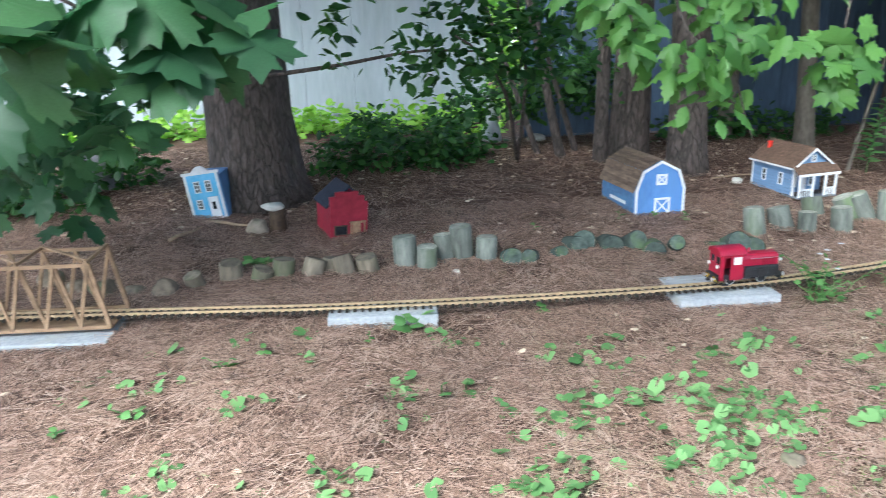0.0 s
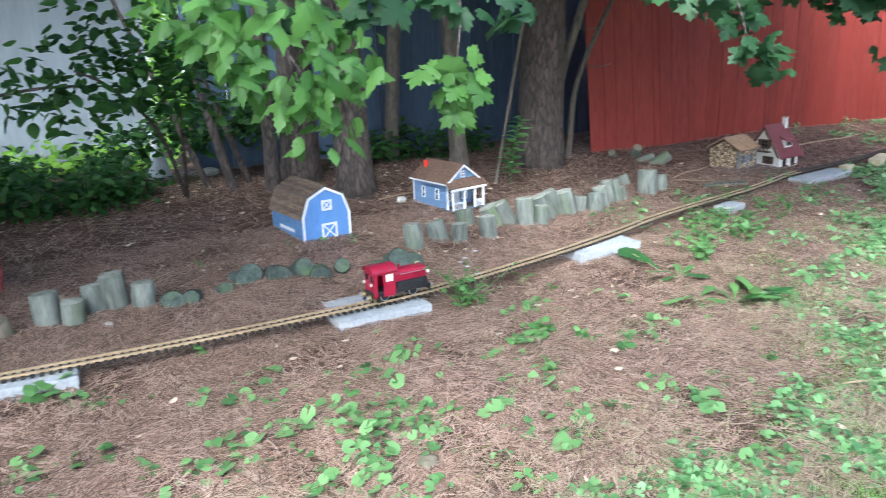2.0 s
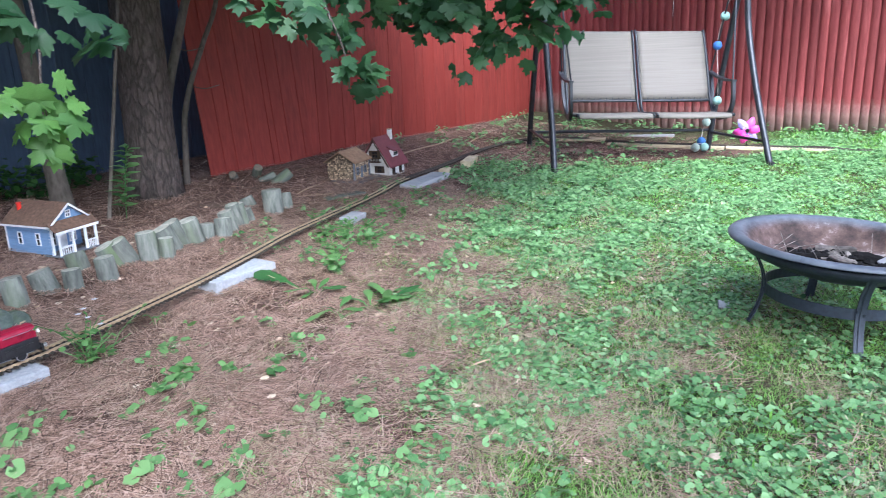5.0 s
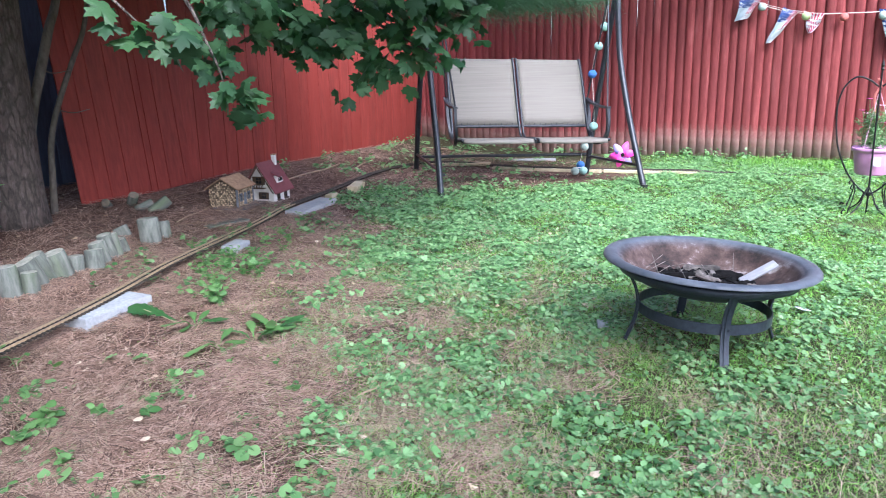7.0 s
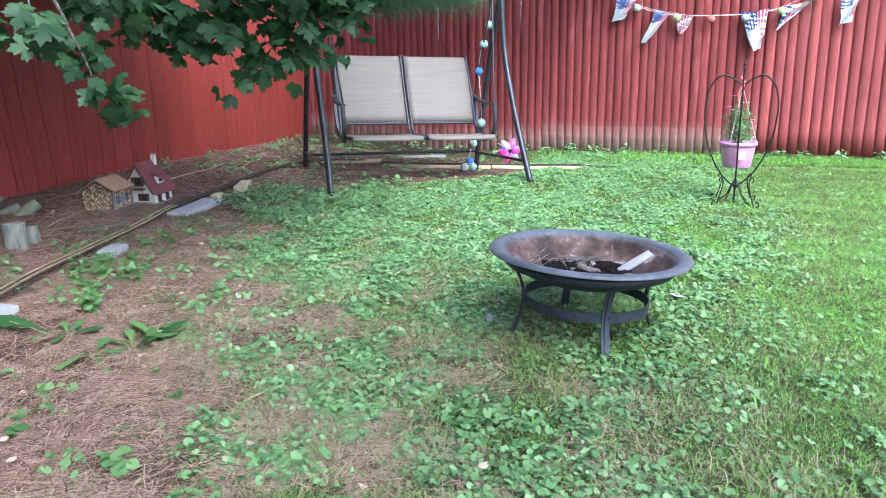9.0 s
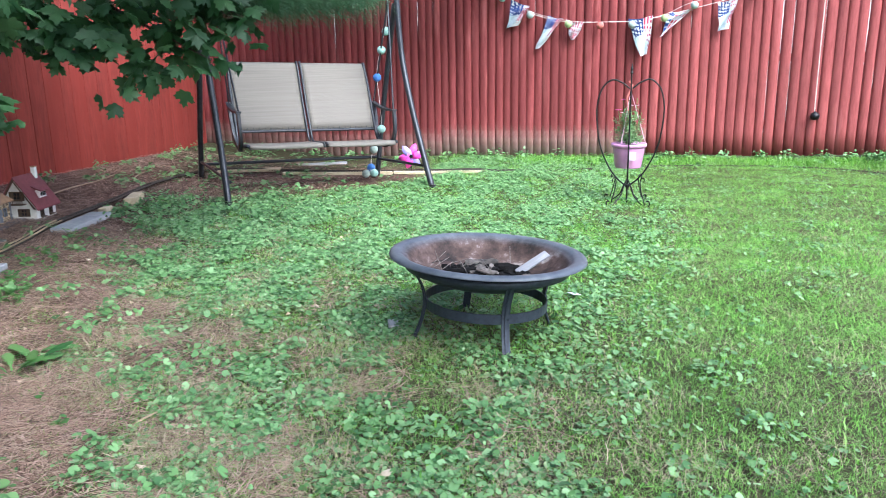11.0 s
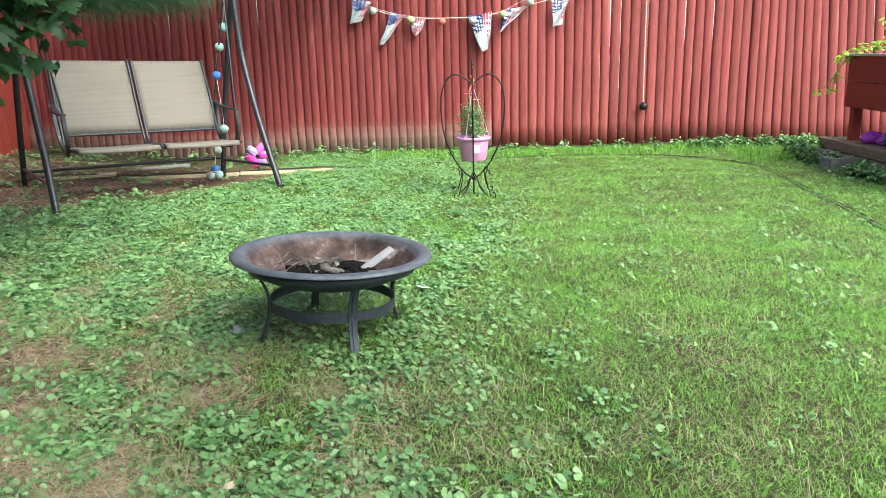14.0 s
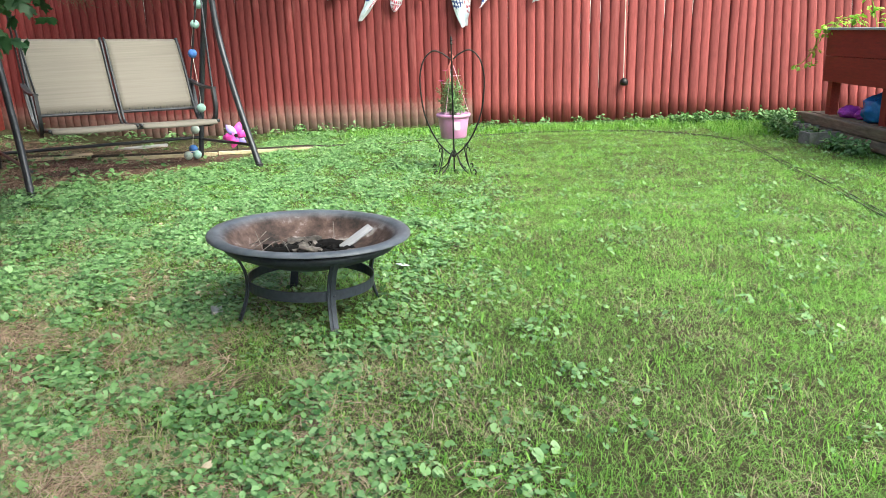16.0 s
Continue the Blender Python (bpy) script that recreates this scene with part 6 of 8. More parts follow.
def cabin():
    c = Vector((4.96, 4.29, 0))
    ang = 14
    ob = thing("toy_stone_cabin", "toy cabin faced with pebbles under a tan gable roof", "toy building", pose(c.x, c.y, g(c.x, c.y) + 0.0, 0, 0, ang))
    w, dep, wall, rise = 0.28, 0.25, 0.15, 0.075
    part("base_board", boxed(w / 2, dep / 2 - 0.03, -0.012, w + 0.1, dep + 0.13, 0.02), M_slate, ob, "grey base board")
    # long walls along x, gables at the ends
    prof = [(0, 0), (dep, 0), (dep, wall), (dep / 2, wall + rise), (0, wall)]
    turn = Matrix(((0, 1, 0, 0), (1, 0, 0, 0), (0, 0, 1, 0), (0, 0, 0, 1)))
    part("wall_shell", prismed(prof[::-1], 0, w, Matrix.Translation((0, 0, 0.008)) @ turn), M_stonewall, ob)
    rs = random.Random(6)
    chips = []
    for k in range(5):
        bm = bmesh.new()
        bmesh.ops.create_icosphere(bm, subdivisions=1, radius=0.0085)
        for v in bm.verts:
            v.co = Vector((v.co.x * rs.uniform(0.8, 1.3), v.co.y * rs.uniform(0.8, 1.2), v.co.z * 0.5))
        o = finish("pebble", bm, M_chip)
        chips.append(o.data)
        bpy.data.objects.remove(o)
    for j in range(14):
        for i in range(17):
            y, z = 0.012 + i * 0.0152 + (j % 2) * 0.007, 0.014 + j * 0.0153
            if y < dep - 0.008 and z < 0.004 + wall + rise * (1 - abs(y - dep / 2) / (dep / 2)) - 0.004:
                piece("pebble", rs.choice(chips), ob, pose(-0.001, y + rs.uniform(-0.002, 0.002), z + rs.uniform(-0.002, 0.002), 0, -90, rs.uniform(0, 360)))
            x = 0.02 + i * 0.0152
            zz = 0.014 + j * 0.0153
            free = not any(abs(x - a) < 0.027 and lo < zz < hi for a, lo, hi in ((0.07, 0.045, 0.12), (0.14, 0.0, 0.12), (0.205, 0.045, 0.12)))
            if x < w - 0.01 and zz < wall and free:
                piece("pebble", rs.choice(chips), ob, pose(x, -0.001, zz, 90, 0, rs.uniform(0, 360)))
    for x in (0.005, w - 0.005):
        part("corner_post", boxed(x, -0.004, 0.006, 0.014, 0.014, wall), M_slate, ob)
    for x in (0.07, 0.205):
        window(ob, x, 0.05, 0.042, 0.065, -0.002, (1, 1), trim=M_slate, label="grey-framed window")
    door = part("door", boxed(0.14, -0.003, 0.008, 0.045, 0.006, 0.105), M_slate, ob, "grey plank door")
    part("handle", boxed(0.155, -0.008, 0.055, 0.004, 0.004, 0.01), M_brass, door)
    for s in (0, 1):
        y0, y1 = (-0.028, dep / 2) if s == 0 else (dep + 0.028, dep / 2)
        q = [(y0, wall - 0.004), (y1, wall + rise + 0.012), (y1, wall + rise + 0.022), (y0, wall + 0.006)]
        part("roof_slope", prismed(q if s else q[::-1], -0.018, w + 0.022, Matrix.Translation((0, 0, 0.008)) @ turn), M_tanroof, ob)


cabin()


def cottage():
    ang = 11
    c = Vector((5.315, 4.195, 0))
    ob = thing("toy_cottage", "cream toy cottage with steep red roof and white chimney", "toy building", pose(c.x, c.y, g(c.x, c.y) - 0.004, 0, 0, ang))
    w, dep, wall, rise = 0.28, 0.27, 0.125, 0.2
    part("base_board", boxed(w / 2, dep / 2, -0.01, w + 0.05, dep + 0.05, 0.014), M_slate, ob, "grey base board")
    turn = Matrix(((0, 1, 0, 0), (1, 0, 0, 0), (0, 0, 1, 0), (0, 0, 0, 1)))
    prof = [(0, 0), (dep, 0), (dep, wall), (dep / 2, wall + rise), (0, wall)]
    part("wall_shell", prismed(prof[::-1], 0, w, Matrix.Translation((0, 0, 0.004)) @ turn), M_cottage, ob)
    for s in (0, 1):
        y0, y1 = (-0.03, dep / 2) if s == 0 else (dep + 0.03, dep / 2)
        q = [(y0, wall - 0.042), (y1, wall + rise + 0.006), (y1, wall + rise + 0.022), (y0, wall - 0.028)]
        part("roof_slope", prismed(q if s else q[::-1], -0.03, w + 0.03, Matrix.Translation((0, 0, 0.004)) @ turn), M_redroof, ob, "steep dark red roof slope")
    # half-timbered gable towards -x with shuttered window and balcony
    gable_parts = [(dep / 2, 0.165, 0.07, 0.07), (dep / 2 - 0.04, 0.04, 0.05, 0.06)]
    for y, z, ww, hh in gable_parts:
        fr = window(ob, 0, 0, ww, hh, 0.0, (1, 1), trim=M_brown, label="brown-framed window")
        fr.matrix_basis = pose(-0.002, y, z, 0, 0, -90)
        for s in (-1, 1):
            sh = part("shutter", boxed(s * (ww / 2 + 0.012), -0.003, 0, 0.02, 0.005, hh), M_brown, fr)
    part("balcony", boxed(-0.025, dep / 2, 0.135, 0.05, 0.13, 0.006), M_brown, ob, "dark brown wooden balcony")
    bm = bmesh.new()
    box(bm, -0.047, dep / 2, 0.168, 0.005, 0.13, 0.006)
    for k in range(9):
        box(bm, -0.047, dep / 2 - 0.06 + 0.015 * k, 0.141, 0.004, 0.006, 0.027)
    part("balcony_railing", bm, M_brown, ob)
    bm = bmesh.new()
    for s in (0, 1):
        y0, y1 = (0.0, dep / 2) if s == 0 else (dep, dep / 2)
        q = [(y0 - (0.02 if s == 0 else -0.02), wall - 0.035), (y1, wall + rise + 0.004), (y1, wall + rise - 0.014), (y0, wall - 0.03)]
        prism(bm, q if s else q[::-1], -0.034, -0.0305, Matrix.Translation((0, 0, 0.004)) @ turn)
    part("bargeboard", bm, M_brown, ob)
    # front wall towards -y
    for x in (0.075, 0.2):
        window(ob, x, 0.03, 0.05, 0.055, -0.001, (1, 1), trim=M_brown, label="brown-framed window")
        part("window_box", boxed(x, -0.012, 0.02, 0.056, 0.016, 0.01), M_brown, ob)
    # dormer
    bm = bmesh.new()
    prism(bm, [(0.09, 0.17), (0.19, 0.17), (0.175, 0.225), (0.105, 0.225)], 0.008, 0.09)
    dorm = part("dormer", bm, M_cottage, ob, "cream dormer with three panes")
    for k in range(3):
        part("pane", boxed(0.115 + 0.025 * k, 0.0075, 0.182, 0.018, 0.004, 0.03), M_glass, dorm)
    bm = bmesh.new()
    q = [Vector((0.085, -0.008, 0.218)), Vector((0.195, -0.008, 0.218)), Vector((0.18, 0.11, 0.268)), Vector((0.1, 0.11, 0.268))]
    vs = [bm.verts.new(v) for v in q] + [bm.verts.new(v + Vector((0, 0, 0.008))) for v in q]
    for f in ((3, 2, 1, 0), (4, 5, 6, 7), (0, 1, 5, 4), (1, 2, 6, 5), (2, 3, 7, 6), (3, 0, 4, 7)):
        bm.faces.new([vs[k] for k in f])
    part("dormer_roof", bm, M_redroof, dorm)
    ch = part("chimney", boxed(0.253, 0.12, 0.24, 0.034, 0.034, 0.15, bevel=0.002), M_cottage, ob, "cream chimney with a dark top")
    part("chimney_cap", boxed(0.253, 0.12, 0.391, 0.04, 0.04, 0.008), M_tanroof, ch)


cottage()


# ---- locomotive ----
def locomotive():
    i = min(range(len(LINE_PTS)), key=lambda k: abs(LINE_PTS[k].x - 1.45) + (9 if LINE_PTS[k].y < 2 else 0))
    p, q = LINE_PTS[i], LINE_PTS[i + 1]
    ang = math.degrees(math.atan2(q.y - p.y, q.x - p.x))
    ob = thing("toy_locomotive", "bright red toy diesel locomotive standing on the track", "toy train", pose(p.x, p.y, p.z + 0.017, 0, 0, ang) @ Matrix.Diagonal((1.06, 1.0, 1.0, 1)))
    z0 = 0.028
    part("chassis", boxed(0, 0, z0, 0.268, 0.078, 0.022, bevel=0.003), M_locoblack, ob, "black chassis")
    # bonnet with rounded shoulders, louvres and side tanks
    prof = [(-0.033, 0.0), (0.033, 0.0), (0.035, 0.06), (0.031, 0.072), (0.02, 0.078), (-0.02, 0.078), (-0.031, 0.072), (-0.035, 0.06)]
    turn = Matrix(((0, -1, 0, 0), (1, 0, 0, 0), (0, 0, 1, 0), (0, 0, 0, 1)))
    part("bonnet", prismed(prof, -0.125, 0.028, Matrix.Translation((0, 0, z0 + 0.022)) @ turn), M_locored, ob, "red bonnet with rounded shoulders")
    for s in (-1, 1):
        tank = part("side_tank", boxed(0.05, s * 0.044, z0 + 0.008, 0.145, 0.016, 0.046, bevel=0.003), M_locoblack, ob, "black side box")
        for k in range(3):
            part("lid", boxed(0.012 + 0.038 * k, s * 0.053, z0 + 0.018, 0.028, 0.003, 0.022), M_locoblack, tank)
        bm = bmesh.new()
        for k in range(5):
            box(bm, 0.06 + 0.012 * k, s * 0.0355, z0 + 0.062, 0.006, 0.003, 0.024)
        part("louvre", bm, M_locored, ob)
        part("handrail", tubed([(0.0, s * 0.042, z0 + 0.085), (0.12, s * 0.042, z0 + 0.085)], 0.0015, 6), M_silver, ob)
        # cab side with door opening and window
        bm = bmesh.new()
        box(bm, -0.118, s * 0.0465, z0 + 0.0, 0.012, 0.004, 0.108)
        box(bm, -0.0565, s * 0.0465, z0 + 0.0, 0.055, 0.004, 0.066)
        box(bm, -0.0335, s * 0.0465, z0 + 0.066, 0.009, 0.004, 0.042)
        box(bm, -0.0785, s * 0.0465, z0 + 0.066, 0.011, 0.004, 0.042)
        box(bm, -0.076, s * 0.0465, z0 + 0.099, 0.096, 0.0035, 0.012)
        part("cab_side", bm, M_locored, ob, "red cab side with open doorway")
        part("window", boxed(-0.0555, s * 0.0462, z0 + 0.066, 0.035, 0.0018, 0.033), M_lens, ob, "pale cab window")
        part("step", boxed(-0.1, s * 0.046, z0 - 0.022, 0.03, 0.01, 0.003), M_locoblack, ob)
    for x, nm in ((-0.125, "cab_back"), (-0.031, "cab_front")):
        bm = bmesh.new()
        box(bm, x, 0, z0, 0.004, 0.09, 0.068)
        box(bm, x, 0, z0 + 0.068, 0.004, 0.014, 0.042)
        for s in (-1, 1):
            box(bm, x, s * 0.0415, z0 + 0.068, 0.004, 0.007, 0.042)
        box(bm, x, 0, z0 + 0.098, 0.0035, 0.09, 0.012)
        prism(bm, [(-0.045, z0 + 0.11), (0.045, z0 + 0.11), (0.034, z0 + 0.124), (0.0, z0 + 0.132), (-0.034, z0 + 0.124)], x - 0.002, x + 0.002, Matrix(((0, 1, 0, 0), (1, 0, 0, 0), (0, 0, 1, 0), (0, 0, 0, 1))))
        wall = part(nm, bm, M_locored, ob)
        for s in (-1, 1):
            part("window", boxed(x, s * 0.022, z0 + 0.068, 0.0015, 0.03, 0.03), M_glass, wall, "dark cab window")
    # arched roof
    arc = [(0.052 * math.sin(a), z0 + 0.108 + 0.03 * math.cos(a)) for a in np.linspace(-1.45, 1.45, 15)]
    inner = [(0.048 * math.sin(a), z0 + 0.105 + 0.03 * math.cos(a)) for a in np.linspace(1.45, -1.45, 15)]
    roof = part("roof", prismed(arc + inner, -0.134, -0.02, Matrix(((0, 1, 0, 0), (1, 0, 0, 0), (0, 0, 1, 0), (0, 0, 0, 1)))), M_locored, ob, "arched red cab roof", smooth=False)
    part("exhaust", tubed([(0.02, 0.01, z0 + 0.1), (0.02, 0.01, z0 + 0.118)], 0.005, 10), M_locored, ob)
    part("horn", tubed([(0.1, 0.012, z0 + 0.1), (0.1, 0.012, z0 + 0.108), (0.118, 0.012, z0 + 0.109)], 0.003, 8), M_brass, ob)
    for x in (-0.136, 0.136):
        d = 1 if x > 0 else -1
        beam = part("buffer_beam", boxed(x, 0, z0 - 0.012, 0.006, 0.094, 0.03), M_locoblack, ob, "black buffer beam")
        for s in (-1, 1):
            for k in range(3):
                st = part("stripe", boxed(0, 0, -0.011, 0.001, 0.004, 0.022), M_yellow, beam, "yellow warning stripe")
                st.matrix_basis = pose(x + d * 0.0035, s * (0.022 + 0.009 * k), z0 + 0.003, s * 35, 0, 0)
            bf = part("buffer", lathed([(0.0, 0.0), (0.004, 0.0), (0.004, 0.012), (0.009, 0.013), (0.009, 0.016), (0.0, 0.016)], 14), M_silver, ob)
            bf.matrix_basis = pose(x + d * 0.003, s * 0.033, z0 + 0.005, 0, 90 * d, 0)
            lamp = part("headlamp", lathed([(0.0, 0.0), (0.007, 0.0), (0.008, 0.006), (0.0, 0.007)], 14), M_lens, ob, "round headlamp")
            lamp.matrix_basis = pose(x - d * 0.006 if x > 0 else x + 0.004, s * 0.034, z0 + (0.06 if x < 0 else 0.072), 0, 90 * d, 0)
        part("coupler", boxed(x + d * 0.012, 0, z0 - 0.008, 0.022, 0.014, 0.006), M_locoblack, ob)
    for x in (-0.072, 0.062):
        for s in (-1, 1):
            wh = part("wheel", lathed([(0.0, -0.004), (0.021, -0.004), (0.021, 0.002), (0.024, 0.003), (0.024, 0.005), (0.0, 0.005)], 24), M_locoblack, ob, "black steel wheel")
            wh.matrix_basis = pose(x, s * 0.0255, 0.0225, 90 * s, 0, 0)
            rim = part("tyre", lathed([(0.0175, -0.0045), (0.0212, -0.0045), (0.0212, 0.0), (0.0175, 0.0)], 24, True), M_silver, wh)
        part("axle", tubed([(x, -0.025, 0.0225), (x, 0.025, 0.0225)], 0.004, 8), M_locoblack, ob)


locomotive()


# ---- wooden truss bridge ----
def bridge():
    x1, L, h, half = -1.14, 1.12, 0.265, 0.11
    ob = thing("toy_truss_bridge", "pale wooden toy truss bridge over the track", "toy bridge", pose(0, 0, 0))
    z = 0.052
    part("deck", boxed(x1 - L / 2, 2.94, z - 0.012, L, 0.2, 0.006), M_wood, ob)
    n = 8
    bay = (L - 0.08) / n
    for s, y in ((-1, 2.94 - half), (1, 2.94 + half)):
        part("bottom_chord", boxed(x1 - L / 2, y, z - 0.008, L, 0.012, 0.014), M_wood, ob)
        part("top_chord", boxed(x1 - L / 2, y, z + h - 0.014, L - 0.1, 0.012, 0.014), M_wood, ob)
        xa = x1 - 0.05
        bm = bmesh.new()
        band(bm, [(x1 - 0.004, y - 0.003 * s, z), (xa, y - 0.003 * s, z + h)], (0, 1, 0), 0.014, 0.016)
        part("end_post", bm, M_wood, ob)
        for k in range(n):
            a = xa - bay * k
            bm = bmesh.new()
            band(bm, [(a, y + 0.004 * s, z + h - 0.008), (a - bay * 0.5, y + 0.004 * s, z)], (0, 1, 0), 0.01, 0.013)
            part("diagonal", bm, M_wood, ob)
            bm = bmesh.new()
            band(bm, [(a - bay * 0.5, y - 0.006 * s, z), (a - bay, y - 0.006 * s, z + h - 0.008)], (0, 1, 0), 0.01, 0.013)
            part("diagonal", bm, M_wood, ob)
    for k in range(0, n + 1, 2):
        a = x1 - 0.055 - bay * k
        part("cross_beam", boxed(a, 2.94, z + h - 0.001, 0.012, 2 * half + 0.02, 0.012), M_wood, ob)
    for k in range(0, n - 1, 2):
        a = x1 - 0.055 - bay * k
        bm = bmesh.new()
        band(bm, [(a, 2.94 - half, z + h + 0.014), (a - 2 * bay, 2.94 + half, z + h + 0.014)], (0, 0, 1), 0.006, 0.012)
        part("top_brace", bm, M_wood, ob)


bridge()


# ---- fire pit ----
M_burnt = mat("half_burnt_wood", (0.07, 0.06, 0.055), (0.34, 0.3, 0.27), 30, 0.9, bump=0.6, stretch=(1, 1, 1), wear=(0.015, 0.014, 0.013), wear_at=0.52)


def fire_pit():
    m = pose(3.64, 0.428, g(3.645, 0.41) + 0.01, 2.6, 1.6, 0)
    ob = thing("fire_pit", "round steel fire bowl on a four-legged stand in the grass", "fire pit", m)
    inner = [(0.0, 0.232), (0.12, 0.234), (0.22, 0.246), (0.3, 0.276), (0.345, 0.318), (0.362, 0.343), (0.37, 0.352), (0.377, 0.3535), (0.382, 0.3595), (0.39, 0.365), (0.405, 0.37), (0.42, 0.372), (0.438, 0.369), (0.446, 0.361), (0.447, 0.355)]
    outer = [(0.0, 0.224), (0.12, 0.226), (0.222, 0.238), (0.303, 0.268), (0.35, 0.31), (0.372, 0.343), (0.385, 0.356), (0.4, 0.361), (0.43, 0.359), (0.445, 0.353), (0.447, 0.355)]
    bowl = part("bowl", lathed(inner, 72), M_bowl, ob, "wide steel bowl rusted and sooty inside", smooth=True)
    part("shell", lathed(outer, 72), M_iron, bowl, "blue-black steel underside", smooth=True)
    bm = lathed([(0.0, 0.252), (0.06, 0.256), (0.12, 0.25), (0.17, 0.243), (0.2, 0.244)], 40)
    roughen(bm, 0.012, 26, 2.0)
    part("bed_of_ash", bm, M_char, ob, "black ash and charcoal dust")
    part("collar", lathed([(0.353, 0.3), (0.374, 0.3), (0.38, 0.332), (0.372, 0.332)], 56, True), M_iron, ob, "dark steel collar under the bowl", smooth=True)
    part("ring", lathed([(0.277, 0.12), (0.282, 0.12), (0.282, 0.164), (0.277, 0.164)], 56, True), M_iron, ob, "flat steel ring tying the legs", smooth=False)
    for k in range(4):
        a = radians(-154 + 90 * k)
        ca, sa = math.cos(a), math.sin(a)
        line = curve([(r * ca, r * sa, z) for r, z in ((0.36, 0.316), (0.326, 0.275), (0.297, 0.215), (0.286, 0.15), (0.298, 0.07), (0.328, -0.012))], 5)
        bm = bmesh.new()
        band(bm, line, (-sa, ca, 0), 0.036, 0.006)
        leg = part("leg", bm, M_iron, ob, "curved flat steel leg")
        bm = bmesh.new()
        band(bm, [p + Vector((ca, sa, 0)) * 0.005 for p in line], (-sa, ca, 0), 0.01, 0.006)
        part("rib", bm, M_iron, leg)
        for r, z in ((0.358, 0.312), (0.29, 0.142)):
            for s in ((0,) if z > 0.2 else (-0.013, 0.013)):
                b = part("bolt", lathed([(0.0, 0.0), (0.006, 0.0), (0.005, 0.004), (0.0, 0.005)], 10), M_iron, leg)
                b.matrix_basis = pose(r * ca - s * sa, r * sa + s * ca, z + (0.012 if s < 0 else 0), 0, 90, math.degrees(a))
    return m


PIT = fire_pit()


def billet(name, label, a, b, r, material, seed, flat=1.0, seg=9):
    a, b = Vector(a), Vector(b)
    pts = [a.lerp(b, t) for t in np.linspace(0, 1, 7)]
    bm = tubed(pts, [r * f for f in (0.7, 1, 0.95, 1.05, 0.9, 1, 0.6)], seg)
    c = a.lerp(b, 0.5)
    for v in bm.verts:
        v.co.z = c.z + (v.co.z - c.z) * flat
    roughen(bm, r * 0.45, 14, seed)
    ob = finish(name, bm, material)
    ob.matrix_basis = PIT @ pose(0, 0, 0.012)
    return tagged(ob, label, "firewood")


billet("charred_log", "charred black log lying in the fire bowl", (-0.1, 0.17, 0.268), (-0.06, 0.02, 0.285), 0.021, M_char, 1.1)
billet("charred_log", "charred black log lying in the fire bowl", (0.0, -0.03, 0.29), (0.05, -0.15, 0.275), 0.024, M_char, 2.2)
billet("burnt_log", "half-burnt grey-brown log lying in the fire bowl", (0.02, 0.11, 0.29), (0.03, -0.05, 0.302), 0.022, M_burnt, 3.3)
billet("burnt_log", "half-burnt grey-brown log lying in the fire bowl", (-0.09, 0.03, 0.3), (-0.11, -0.07, 0.286), 0.015, M_burnt, 4.4)
plank = tagged(finish("split_plank", boxed(0, 0, 0, 0.175, 0.04, 0.012, bevel=0.004), M_greywood), "silvery grey split plank leaning on the bowl's edge", "firewood")
plank.matrix_basis = PIT @ pose(0.05, -0.2, 0.32, 26, -27, -52)
for k, (a, b) in enumerate((((-0.14, 0.17, 0.27), (-0.02, 0.24, 0.35)), ((-0.12, 0.24, 0.285), (-0.05, 0.17, 0.33)), ((-0.1, 0.25, 0.29), (0.02, 0.2, 0.34)), ((0.05, -0.1, 0.28), (0.16, -0.08, 0.36)), ((-0.15, 0.2, 0.28), (0.0, 0.16, 0.3)), ((-0.17, 0.05, 0.28), (-0.02, 0.12, 0.31)), ((-0.13, -0.05, 0.29), (0.02, 0.03, 0.32)), ((-0.08, 0.26, 0.3), (-0.01, 0.14, 0.33)), ((0.0, 0.2, 0.28), (0.1, 0.1, 0.3)), ((-0.16, 0.12, 0.27), (-0.06, 0.24, 0.3)))):
    billet("twig", "thin dry twig in the fire bowl", a, b, 0.0016, M_burnt, k + 5.0, 1.0, 5)
rnd = random.Random(12)
for k in range(120):
    a, r = rnd.uniform(0, 6.28), math.sqrt(rnd.random())
    bm = bmesh.new()
    size = rnd.uniform(0.008, 0.022)
    bmesh.ops.create_icosphere(bm, subdivisions=1, radius=size, matrix=Matrix.Diagonal((rnd.uniform(0.7, 1.7), 1, rnd.uniform(0.5, 1.0), 1)))
    roughen(bm, size * 0.6, 34, k)
    ob = tagged(finish("charcoal_lump", bm, M_char if rnd.random() < 0.88 else M_burnt), "lump of charcoal in the ash", "charcoal", "charcoal in the bowl")
    ob.matrix_basis = PIT @ pose(-0.02 + 0.13 * r * math.cos(a), 0.2 * r * math.sin(a), 0.268 + 0.04 * (1 - r) + 0.016 * r * r, 0, 0, k * 40)

# ---- garden swing ----
SU, SV = Vector((0.611, -0.791, 0)), Vector((0.791, 0.611, 0))
SC = Vector((7.62, 2.81, 0))


def sp(u, v, z):
    """A point of the swing: along the bench, to the back, up."""
    return SC + SU * u + SV * v + Vector((0, 0, z))


def bp(u, v, z):
    """A point of the bench, which hangs a little lower at one end."""
    return sp(u, v, z - 0.03 * u)


